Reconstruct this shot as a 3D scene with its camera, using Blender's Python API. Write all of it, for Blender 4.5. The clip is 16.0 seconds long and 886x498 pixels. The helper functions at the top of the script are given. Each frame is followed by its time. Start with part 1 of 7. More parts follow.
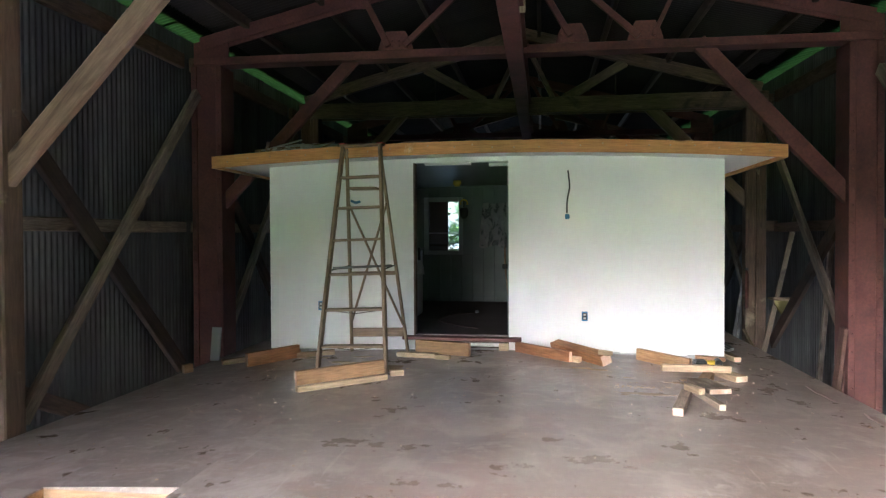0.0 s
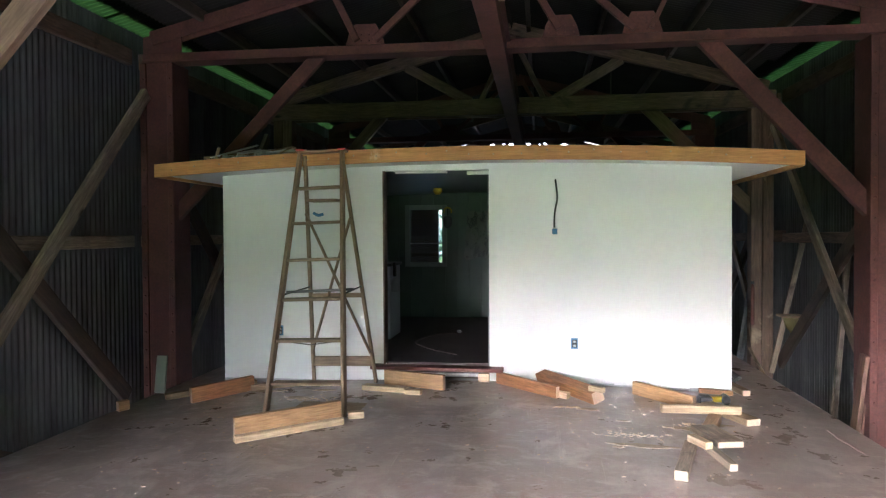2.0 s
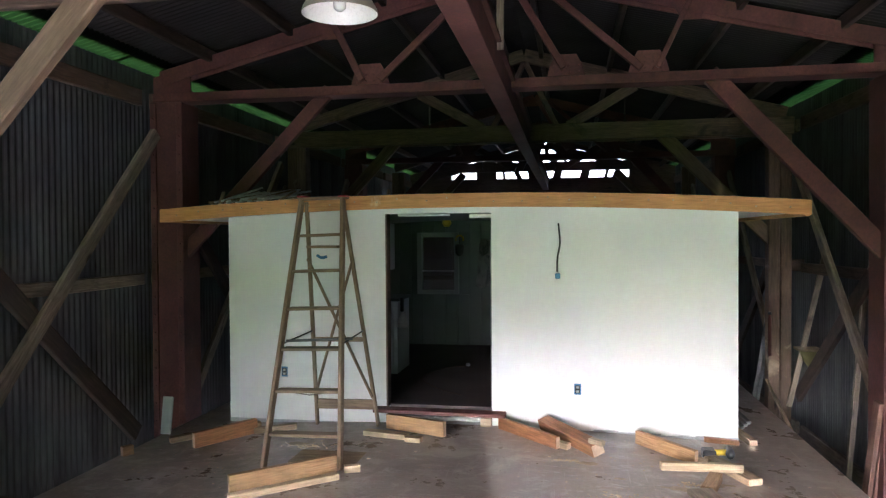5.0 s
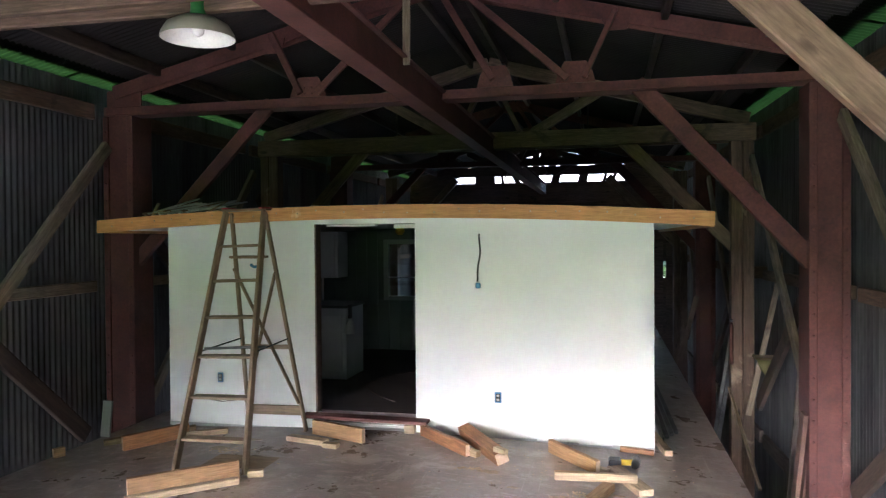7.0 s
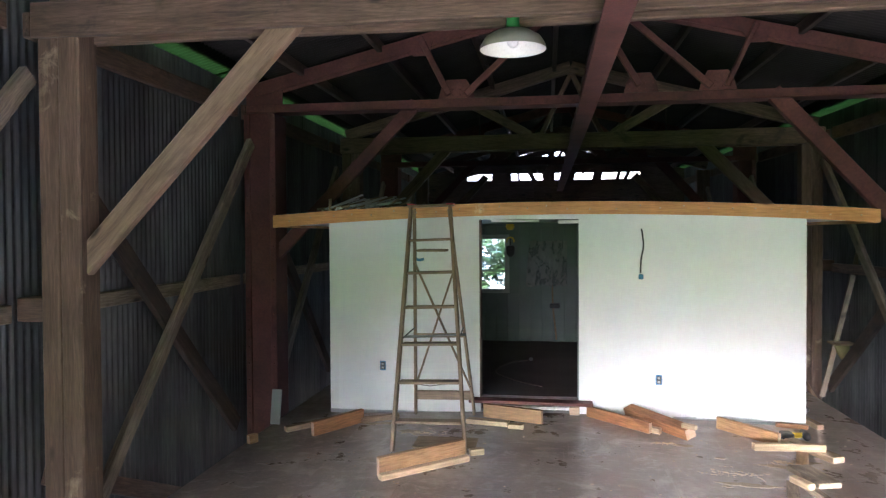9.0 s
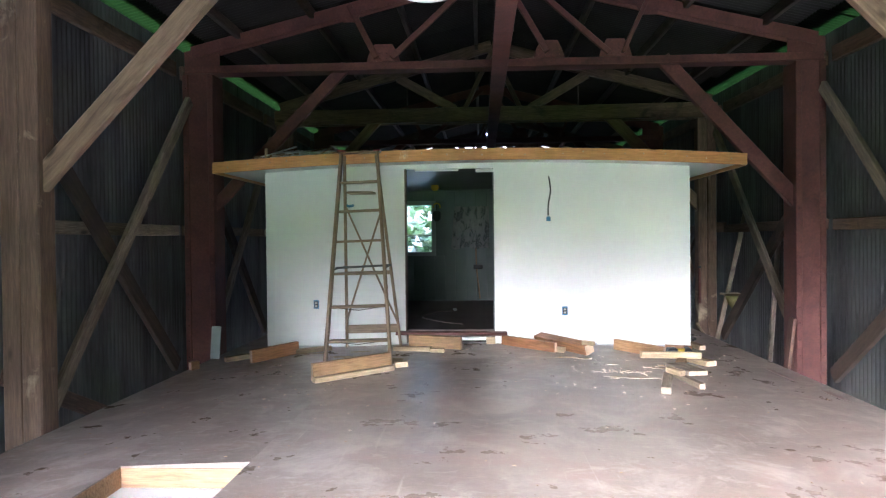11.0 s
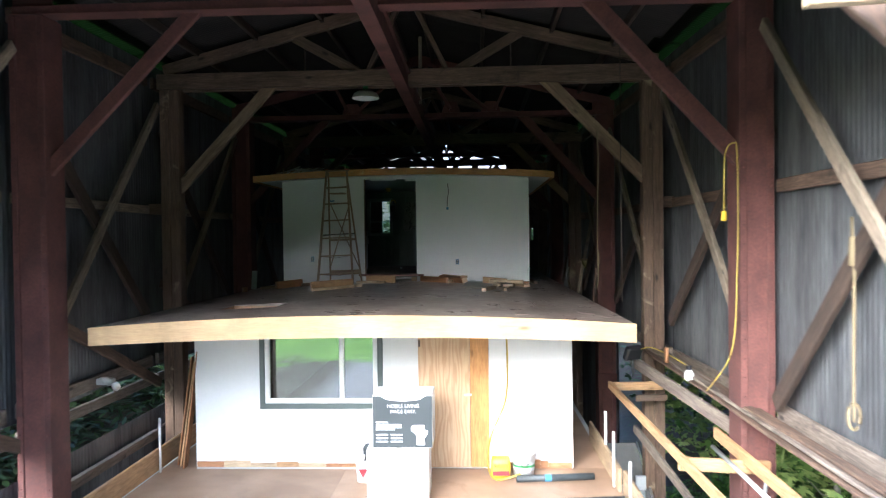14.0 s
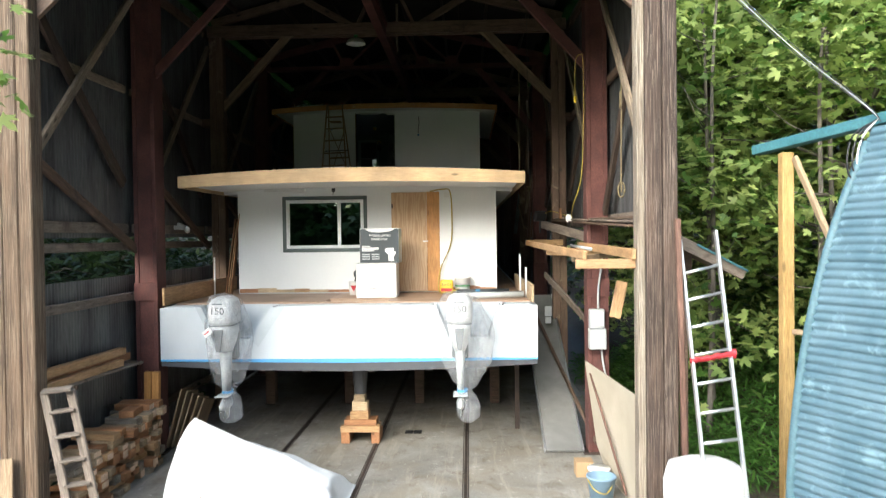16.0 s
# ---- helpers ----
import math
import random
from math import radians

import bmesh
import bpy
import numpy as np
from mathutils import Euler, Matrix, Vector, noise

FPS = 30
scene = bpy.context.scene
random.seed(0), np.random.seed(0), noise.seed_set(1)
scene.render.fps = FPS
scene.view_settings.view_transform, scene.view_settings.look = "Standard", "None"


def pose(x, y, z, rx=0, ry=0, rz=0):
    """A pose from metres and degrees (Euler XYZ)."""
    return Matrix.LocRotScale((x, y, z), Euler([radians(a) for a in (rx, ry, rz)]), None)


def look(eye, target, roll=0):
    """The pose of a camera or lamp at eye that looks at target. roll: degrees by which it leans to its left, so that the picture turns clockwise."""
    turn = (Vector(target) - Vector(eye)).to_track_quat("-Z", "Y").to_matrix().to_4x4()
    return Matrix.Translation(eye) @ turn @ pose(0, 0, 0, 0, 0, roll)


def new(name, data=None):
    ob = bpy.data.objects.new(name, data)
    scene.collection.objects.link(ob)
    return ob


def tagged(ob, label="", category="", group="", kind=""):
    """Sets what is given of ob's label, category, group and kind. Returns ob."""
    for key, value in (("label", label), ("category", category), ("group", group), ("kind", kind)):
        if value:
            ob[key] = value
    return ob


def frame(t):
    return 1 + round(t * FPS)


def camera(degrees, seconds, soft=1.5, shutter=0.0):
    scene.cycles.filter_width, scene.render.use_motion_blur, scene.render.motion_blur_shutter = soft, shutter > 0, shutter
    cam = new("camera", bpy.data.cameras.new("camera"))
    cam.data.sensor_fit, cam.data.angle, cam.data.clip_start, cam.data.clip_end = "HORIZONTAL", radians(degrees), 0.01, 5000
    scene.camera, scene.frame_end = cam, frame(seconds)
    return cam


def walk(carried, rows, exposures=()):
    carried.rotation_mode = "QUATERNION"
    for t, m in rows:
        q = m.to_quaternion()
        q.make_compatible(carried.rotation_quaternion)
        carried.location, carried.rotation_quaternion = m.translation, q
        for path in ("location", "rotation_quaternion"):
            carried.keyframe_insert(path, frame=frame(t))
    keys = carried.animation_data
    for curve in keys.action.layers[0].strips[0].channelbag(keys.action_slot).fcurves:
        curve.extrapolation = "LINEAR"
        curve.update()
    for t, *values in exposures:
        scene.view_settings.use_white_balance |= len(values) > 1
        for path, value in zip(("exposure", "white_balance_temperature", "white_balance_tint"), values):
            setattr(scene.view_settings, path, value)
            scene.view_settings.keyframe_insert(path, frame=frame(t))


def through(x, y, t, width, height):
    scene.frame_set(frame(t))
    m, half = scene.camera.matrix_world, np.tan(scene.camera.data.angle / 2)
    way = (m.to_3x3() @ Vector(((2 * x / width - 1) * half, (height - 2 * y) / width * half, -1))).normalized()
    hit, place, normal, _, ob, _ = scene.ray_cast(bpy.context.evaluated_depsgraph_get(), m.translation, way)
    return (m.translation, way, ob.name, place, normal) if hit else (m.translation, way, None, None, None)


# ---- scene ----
cam = camera(63.5, 16.0, soft=1.2, shutter=0.4)
METRES, EYE, TURN = 16.5, 5.9, 7.8
ROWS = [
    (0.0, 0.0, 0.0, 0.0, -0.0, -1.08, 0.27),
    (0.5, 0.004, 0.0208, 0.0074, -0.04, -1.09, 0.32),
    (1.0, 0.0078, 0.0386, 0.0104, -0.05, -1.04, 0.32),
    (1.5, 0.0129, 0.0465, 0.0111, -0.06, -1.07, 0.3),
    (2.0, 0.0146, 0.0488, 0.0094, -0.1, -1.09, 0.33),
    (2.5, 0.0133, 0.0496, 0.0105, -0.12, -1.08, 0.33),
    (3.0, 0.0142, 0.0509, 0.0124, -0.1, -1.06, 0.31),
    (3.5, 0.0152, 0.0521, 0.015, -0.12, -1.09, 0.33),
    (4.0, 0.0163, 0.0523, 0.0225, -0.12, -1.09, 0.33),
    (6.5, 0.0759, 0.0462, 0.0367, 6.37, -0.86, 0.38),
    (7.0, 0.0905, 0.0474, 0.0372, 4.89, -0.86, 0.41),
    (7.5, 0.0722, 0.0454, 0.0375, 3.63, -0.82, 0.52),
    (8.0, 0.0147, 0.0407, 0.0365, 3.36, -0.8, 0.57),
    (10.5, -0.0426, -0.0228, 0.0086, -4.72, -0.72, 0.62),
    (11.0, -0.0333, -0.0287, -0.0012, -4.79, -0.83, 0.6),
    (11.5, -0.0226, -0.0488, -0.0032, -4.86, -0.86, 0.65),
    (12.0, -0.0142, -0.0862, -0.0041, -4.93, -0.87, 0.71),
    (12.5, -0.0084, -0.1392, -0.0069, -5.03, -0.91, 0.75),
    (13.0, -0.0046, -0.2071, -0.0107, -5.09, -0.9, 0.73),
    (13.5, -0.0032, -0.287, -0.0182, -5.16, -0.79, 0.84),
    (14.0, -0.0049, -0.375, -0.0223, -5.3, -0.9, 0.74),
    (14.5, -0.0059, -0.4573, -0.0301, -5.45, -0.87, 0.67),
    (15.0, -0.0042, -0.5421, -0.0652, -5.49, -1.01, 0.73),
    (15.5, -0.0009, -0.6148, -0.1045, -5.64, -0.96, 0.74),
    (16.0, 0.0027, -0.6447, -0.1418, -5.74, -1.04, 0.73),
]
EXPOSURES = [(0.0, 5.6, 5600, 17), (1.5, 5.8, 5570, 19), (3.0, 5.85, 5550, 19), (8.0, 5.9, 5550, 20), (11.0, 5.95, 5300, 17), (12.5, 5.4, 5250, 12), (13.5, 3.93, 5300, 8), (14.5, 3.0, 5400, 8), (15.0, 2.6, 5700, 6), (16.0, 2.15, 6000, 4)]
PATH = [(t, pose(0, 0, EYE, 0, 0, TURN) @ pose(METRES * x, METRES * y, METRES * z, 90 + pitch, roll, yaw))
        for t, x, y, z, yaw, pitch, roll in ROWS]
PATH += [(8.2, look((-0.228, 0.599, 6.53), (-0.617, 2.561, 6.486), -0.5)),
         (10.3, look((-0.782, -0.42, 6.235), (-0.866, 1.578, 6.206), -0.45))]
walk(cam, sorted(PATH, key=lambda row: row[0]), EXPOSURES)

# ---- light ----
world = bpy.data.worlds.new("world")
scene.world = world
world.use_nodes = True
wn = world.node_tree.nodes
sky = wn.new("ShaderNodeTexSky")
sky.sky_type = "NISHITA"
sky.sun_disc = False
sky.sun_elevation, sky.sun_rotation = radians(29), radians(207)
sky.air_density, sky.dust_density = 1.0, 3.0
world.node_tree.links.new(sky.outputs[0], wn["Background"].inputs[0])
wn["Background"].inputs[1].default_value = 0.15
sun = new("sun", bpy.data.lights.new("sun", "SUN"))
sun.data.energy, sun.data.angle, sun.data.color = 1.4, radians(65), (1.0, 0.985, 0.97)
sun.matrix_world = look((-17, -33, 20.5), (0, 0, 0))

# ---- materials ----
def nodes_of(name):
    m = bpy.data.materials.new(name)
    m.use_nodes = True
    t = m.node_tree
    return m, t, t.nodes["Principled BSDF"]


def coords(t, stretch, jitter=True):
    """Object coordinates, stretched, with an offset of each object's own."""
    tc = t.nodes.new("ShaderNodeTexCoord")
    mp = t.nodes.new("ShaderNodeMapping")
    mp.inputs["Scale"].default_value = stretch
    t.links.new(tc.outputs["Object"], mp.inputs["Vector"])
    if not jitter:
        return mp.outputs[0]
    info = t.nodes.new("ShaderNodeObjectInfo")
    k = t.nodes.new("ShaderNodeMath")
    k.operation = "MULTIPLY"
    k.inputs[1].default_value = 61.7
    t.links.new(info.outputs["Random"], k.inputs[0])
    add = t.nodes.new("ShaderNodeVectorMath")
    t.links.new(mp.outputs[0], add.inputs[0])
    t.links.new(k.outputs[0], add.inputs[1])
    return add.outputs[0]


def noise_tex(t, vec, scale, detail=5.0, rough=0.6, distort=0.0):
    n = t.nodes.new("ShaderNodeTexNoise")
    n.inputs["Scale"].default_value = scale
    n.inputs["Detail"].default_value = detail
    n.inputs["Roughness"].default_value = rough
    n.inputs["Distortion"].default_value = distort
    t.links.new(vec, n.inputs["Vector"])
    return n.outputs["Fac"]


def ramp(t, fac, stops):
    r = t.nodes.new("ShaderNodeValToRGB")
    e = r.color_ramp.elements
    while len(e) < len(stops):
        e.new(0.5)
    for el, (p, c) in zip(e, stops):
        el.position, el.color = p, (*c, 1)
    t.links.new(fac, r.inputs[0])
    return r.outputs[0]


def mixc(t, fac, a, b, how="MIX"):
    m = t.nodes.new("ShaderNodeMix")
    m.data_type, m.blend_type = "RGBA", how
    for sock, v in ((m.inputs[0], fac), (m.inputs[6], a), (m.inputs[7], b)):
        if isinstance(v, (int, float)):
            sock.default_value = v
        elif isinstance(v, tuple):
            sock.default_value = (*v, 1)
        else:
            t.links.new(v, sock)
    return m.outputs[2]


def bump(t, p, fac, strength, dist=0.01):
    b = t.nodes.new("ShaderNodeBump")
    b.inputs["Strength"].default_value = strength
    b.inputs["Distance"].default_value = dist
    t.links.new(fac, b.inputs["Height"])
    t.links.new(b.outputs[0], p.inputs["Normal"])


def surface(name, dark, light, scale=4.0, fine=40.0, rough=0.7, metal=0.0, relief=0.2, stretch=(1, 1, 1), stain=None, stain_scale=1.3, stain_at=0.6, jitter=True, grain=0.5, dist=0.01):
    """Two-scale surface: broad variation between dark and light, fine grain, optional stains of their own colour."""
    m, t, p = nodes_of(name)
    v = coords(t, stretch, jitter)
    broad = noise_tex(t, v, scale, 4, 0.55, 0.3)
    fine_n = noise_tex(t, v, fine, 6, 0.65)
    c = ramp(t, broad, [(0.3, dark), (0.7, light)])
    g = ramp(t, fine_n, [(0.25, (1 - grain,) * 3), (0.75, (1, 1, 1))])
    c = mixc(t, 1.0, c, g, "MULTIPLY")
    if stain:
        s = noise_tex(t, v, stain_scale, 6, 0.62, 0.6)
        f = ramp(t, s, [(stain_at, (0, 0, 0)), (min(stain_at + 0.14, 1), (1, 1, 1))])
        c = mixc(t, f, c, stain)
    t.links.new(c, p.inputs["Base Color"])
    rr = t.nodes.new("ShaderNodeMapRange")
    rr.inputs["To Min"].default_value, rr.inputs["To Max"].default_value = max(rough - 0.12, 0.02), min(rough + 0.12, 1)
    t.links.new(fine_n, rr.inputs[0])
    t.links.new(rr.outputs[0], p.inputs["Roughness"])
    p.inputs["Metallic"].default_value = metal
    if relief:
        bump(t, p, fine_n, relief, dist)
    return m


def timber(name, dark, light, knots=True, rough=0.75, relief=0.25, stain=None, stain_at=0.6, streak=14.0, deep=0.55):
    """Wood with its grain along local x."""
    m, t, p = nodes_of(name)
    v = coords(t, (1, 1, 1))
    mp = t.nodes.new("ShaderNodeMapping")
    mp.inputs["Scale"].default_value = (0.55, 6.0, 6.0)
    t.links.new(v, mp.inputs["Vector"])
    g1 = noise_tex(t, mp.outputs[0], 3.0, 7, 0.7, 1.1)
    g2 = noise_tex(t, mp.outputs[0], streak, 4, 0.6, 0.4)
    blot = noise_tex(t, v, 1.7, 4, 0.6)
    c = ramp(t, g1, [(0.28, dark), (0.5, tuple((a + b) / 2 for a, b in zip(dark, light))), (0.72, light)])
    c = mixc(t, 1.0, c, ramp(t, g2, [(0.3, (deep, deep * 0.97, deep * 0.94)), (0.65, (1, 1, 1))]), "MULTIPLY")
    c = mixc(t, 1.0, c, ramp(t, blot, [(0.3, (0.66, 0.65, 0.64)), (0.7, (1.08, 1.06, 1.04))]), "MULTIPLY")
    if stain:
        s = noise_tex(t, v, 2.3, 6, 0.65, 0.8)
        c = mixc(t, ramp(t, s, [(stain_at, (0, 0, 0)), (stain_at + 0.12, (1, 1, 1))]), c, stain)
    if knots:
        vo = t.nodes.new("ShaderNodeTexVoronoi")
        mk = t.nodes.new("ShaderNodeMapping")
        mk.inputs["Scale"].default_value = (1.6, 4.5, 4.5)
        t.links.new(v, mk.inputs["Vector"])
        t.links.new(mk.outputs[0], vo.inputs["Vector"])
        vo.inputs["Scale"].default_value = 1.0
        k = ramp(t, vo.outputs["Distance"], [(0.05, (1, 1, 1)), (0.13, (0, 0, 0))])
        c = mixc(t, k, c, tuple(x * 0.35 for x in dark))
    t.links.new(c, p.inputs["Base Color"])
    p.inputs["Roughness"].default_value = rough
    bump(t, p, g2, relief, 0.006)
    return m


def raked(name, dark, light, pale):
    """Weather-raked wood along local x: dark hollows, brown face and fine pale fibres."""
    m, t, p = nodes_of(name)
    v = coords(t, (1, 1, 1))
    def lay(scale, stretch, detail=5, rough=0.65, distort=0.3):
        mp = t.nodes.new("ShaderNodeMapping")
        mp.inputs["Scale"].default_value = stretch
        t.links.new(v, mp.inputs["Vector"])
        return noise_tex(t, mp.outputs[0], scale, detail, rough, distort)
    broad = lay(2.0, (0.35, 3.5, 3.5))
    fibre = lay(13.0, (0.16, 6.0, 6.0), 6, 0.72, 0.5)
    patch = lay(1.4, (0.6, 1.5, 1.5))
    c = ramp(t, broad, [(0.32, dark), (0.66, light)])
    f = ramp(t, fibre, [(0.50, (0, 0, 0)), (0.58, (1, 1, 1))])
    k = ramp(t, patch, [(0.35, (0.15, 0.15, 0.15)), (0.65, (1, 1, 1))])
    c = mixc(t, mixc(t, 1.0, f, k, "MULTIPLY"), c, pale)
    d = ramp(t, lay(15.0, (0.15, 5.0, 5.0), 4), [(0.3, (0.35, 0.33, 0.32)), (0.52, (1, 1, 1))])
    c = mixc(t, 1.0, c, d, "MULTIPLY")
    t.links.new(c, p.inputs["Base Color"])
    p.inputs["Roughness"].default_value = 0.85
    bump(t, p, fibre, 0.6, 0.008)
    return m


def worn(name, dark, light, marks, rough=0.6, grain=0.35):
    """A trodden surface: broad change, grain, and marks of (scale, onset, colour, stretch)."""
    m, t, p = nodes_of(name)
    v = coords(t, (1, 1, 1))
    c = ramp(t, noise_tex(t, v, 1.1, 5, 0.6, 0.4), [(0.3, dark), (0.7, light)])
    fine = noise_tex(t, v, 34, 6, 0.7)
    c = mixc(t, 1.0, c, ramp(t, fine, [(0.25, (1 - grain,) * 3), (0.75, (1, 1, 1))]), "MULTIPLY")
    for scale, onset, colour, stretch in marks:
        mp = t.nodes.new("ShaderNodeMapping")
        mp.inputs["Scale"].default_value = stretch
        t.links.new(v, mp.inputs["Vector"])
        f = ramp(t, noise_tex(t, mp.outputs[0], scale, 7, 0.68, 0.5), [(onset, (0, 0, 0)), (onset + 0.13, (0.7, 0.7, 0.7))])
        c = mixc(t, f, c, colour)
    t.links.new(c, p.inputs["Base Color"])
    rr = t.nodes.new("ShaderNodeMapRange")
    rr.inputs["To Min"].default_value, rr.inputs["To Max"].default_value = rough - 0.2, rough + 0.2
    t.links.new(noise_tex(t, v, 3.0, 6, 0.65), rr.inputs[0])
    t.links.new(rr.outputs[0], p.inputs["Roughness"])
    bump(t, p, fine, 0.12, 0.006)
    return m


def rotary_ply(name, dark, mid, light):
    """Rotary-cut fir plywood face: wandering cathedral grain along local x."""
    m, t, p = nodes_of(name)
    v = coords(t, (0.30, 1.5, 1.5))
    wv = t.nodes.new("ShaderNodeTexWave")
    wv.wave_type, wv.bands_direction = "RINGS", "Y"
    for key, val in (("Scale", 4.8), ("Distortion", 15.0), ("Detail", 3.0), ("Detail Scale", 0.7), ("Detail Roughness", 0.55)):
        wv.inputs[key].default_value = val
    t.links.new(v, wv.inputs["Vector"])
    c = ramp(t, wv.outputs["Fac"], [(0.05, light), (0.55, mid), (0.85, dark)])
    mp = t.nodes.new("ShaderNodeMapping")
    mp.inputs["Scale"].default_value = (0.6, 9.0, 9.0)
    t.links.new(v, mp.inputs["Vector"])
    fib = noise_tex(t, mp.outputs[0], 12, 5, 0.65)
    c = mixc(t, 1.0, c, ramp(t, fib, [(0.3, (0.78, 0.76, 0.74)), (0.65, (1, 1, 1))]), "MULTIPLY")
    c = mixc(t, 1.0, c, ramp(t, noise_tex(t, v, 1.3, 4, 0.6), [(0.3, (0.84, 0.82, 0.8)), (0.7, (1, 1, 1))]), "MULTIPLY")
    t.links.new(c, p.inputs["Base Color"])
    p.inputs["Roughness"].default_value = 0.6
    bump(t, p, fib, 0.08, 0.004)
    return m


def plain(name, col, rough=0.5, metal=0.0, grain=0.12):
    return surface(name, tuple(c * 0.9 for c in col), col, 3.0, 60.0, rough, metal, 0.05, grain=grain)


OLD = timber("weathered_timber", (0.072, 0.045, 0.031), (0.225, 0.148, 0.102), stain=(0.04, 0.026, 0.019), stain_at=0.58)
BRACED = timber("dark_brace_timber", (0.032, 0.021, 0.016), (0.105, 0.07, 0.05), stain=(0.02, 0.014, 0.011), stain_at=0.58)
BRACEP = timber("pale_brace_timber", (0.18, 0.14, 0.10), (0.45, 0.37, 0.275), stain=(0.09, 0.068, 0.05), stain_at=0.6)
POSTT = timber("timber_bent_post", (0.088, 0.054, 0.036), (0.235, 0.156, 0.103), stain=(0.37, 0.285, 0.19), stain_at=0.60, deep=0.72)
KNEEW = timber("brown_knee_timber", (0.14, 0.092, 0.058), (0.37, 0.262, 0.172), stain=(0.19, 0.085, 0.05), stain_at=0.62, deep=0.72)
GREY = timber("grey_outdoor_timber", (0.11, 0.088, 0.07), (0.33, 0.275, 0.225), stain=(0.065, 0.048, 0.038), stain_at=0.58)
POSTW = raked("entrance_post_timber", (0.02, 0.013, 0.010), (0.088, 0.056, 0.040), (0.205, 0.16, 0.128))
POSTB = raked("brown_post_timber", (0.05, 0.03, 0.018), (0.15, 0.098, 0.06), (0.23, 0.18, 0.125))
POSTP = raked("pale_post_timber", (0.12, 0.095, 0.07), (0.27, 0.22, 0.165), (0.38, 0.33, 0.265))
TAN = timber("tan_timber", (0.30, 0.21, 0.12), (0.52, 0.40, 0.26))
FIR = timber("fresh_fir", (0.42, 0.235, 0.10), (0.63, 0.41, 0.215), rough=0.6, relief=0.12)
PALE = timber("pale_cut_wood", (0.50, 0.37, 0.22), (0.71, 0.57, 0.385), rough=0.65, relief=0.1)
REDFIR = timber("reddish_fir", (0.30, 0.135, 0.055), (0.50, 0.25, 0.115), rough=0.6, relief=0.12)
FASC = timber("laminated_fascia", (0.56, 0.25, 0.07), (0.74, 0.40, 0.14), rough=0.5, relief=0.1, deep=0.72, stain=(0.76, 0.60, 0.38), stain_at=0.66)
FASC2 = timber("pale_laminated_fascia", (0.49, 0.325, 0.16), (0.60, 0.425, 0.235), rough=0.55, relief=0.06, deep=0.82)
ENDGRAIN = surface("sawn_end_grain", (0.56, 0.37, 0.25), (0.70, 0.52, 0.38), 20, 90, 0.8, 0, 0.1, grain=0.2)
PLYDOOR = rotary_ply("plywood_door", (0.56, 0.365, 0.205), (0.635, 0.44, 0.262), (0.665, 0.475, 0.29))
RED = surface("red_oxide_steel", (0.083, 0.031, 0.026), (0.17, 0.064, 0.053), 2.2, 38, 0.85, 0.0, 0.15, stain=(0.045, 0.024, 0.019), stain_at=0.62)
TIN = surface("galvanised_sheet", (0.087, 0.090, 0.094), (0.243, 0.246, 0.250), 2.4, 22, 0.48, 0.6, 0.06, stretch=(1, 1, 0.16), stain=(0.16, 0.14, 0.125), stain_at=0.64, stain_scale=1.1, grain=0.5)
# sheet colour taken near black to carry the shade under the roof
TINSHADE = surface("roof_sheet", (0.013, 0.011, 0.010), (0.032, 0.027, 0.025), 1.6, 22, 0.88, 0.0, 0.06, stain=(0.03, 0.02, 0.015), stain_at=0.6)
CONC = worn("concrete", (0.19, 0.175, 0.15), (0.37, 0.35, 0.31), [(0.7, 0.48, (0.20, 0.17, 0.125), (1, 1, 1)), (3.1, 0.54, (0.12, 0.09, 0.06), (1, 0.7, 1)), (9.0, 0.60, (0.55, 0.53, 0.49), (1, 1, 1)), (2.0, 0.53, (0.33, 0.295, 0.24), (3.0, 0.25, 1))], rough=0.7)
SAWDUST = surface("sawdust", (0.36, 0.285, 0.20), (0.48, 0.395, 0.29), 20, 120, 0.95, 0, 0.4, grain=0.35)
REDMARK = surface("faded_red_paint", (0.26, 0.165, 0.145), (0.33, 0.25, 0.215), 12, 60, 0.45, 0, 0.05, grain=0.4)
ROOFPLY = worn("sealed_plywood_deck", (0.182, 0.142, 0.113), (0.328, 0.272, 0.225), [(2.4, 0.50, (0.262, 0.176, 0.14), (0.8, 0.9, 1)), (5.0, 0.55, (0.25, 0.192, 0.156), (0.7, 1.1, 1)), (2.6, 0.51, (0.40, 0.35, 0.305), (1.0, 0.9, 1)), (9.0, 0.55, (0.42, 0.37, 0.325), (0.7, 1.3, 1)), (24.0, 0.57, (0.275, 0.212, 0.174), (1, 1, 1)), (46.0, 0.61, (0.54, 0.47, 0.40), (1, 1, 1)), (7.0, 0.56, (0.335, 0.265, 0.217), (0.55, 1.5, 1)), (3.0, 0.62, (0.46, 0.41, 0.355), (9.0, 0.35, 1))], rough=0.32, grain=0.3)
DECKPLY = surface("plywood_deck", (0.24, 0.155, 0.10), (0.40, 0.275, 0.19), 1.2, 34, 0.5, 0, 0.05, stain=(0.20, 0.115, 0.07), stain_scale=1.4, stain_at=0.6, grain=0.2)
WHITE = surface("primed_white_wall", (0.745, 0.757, 0.75), (0.77, 0.78, 0.775), 1.1, 30, 0.55, 0, 0.03, grain=0.04)
HULL = surface("white_hull_paint", (0.475, 0.515, 0.55), (0.525, 0.565, 0.595), 1.5, 30, 0.35, 0, 0.02, grain=0.04)
PRIMER = surface("grey_fairing_primer", (0.40, 0.44, 0.475), (0.50, 0.54, 0.57), 2.0, 30, 0.5, 0, 0.03, grain=0.06)
BOTTOM = plain("dark_bottom_paint", (0.07, 0.073, 0.08), 0.6)
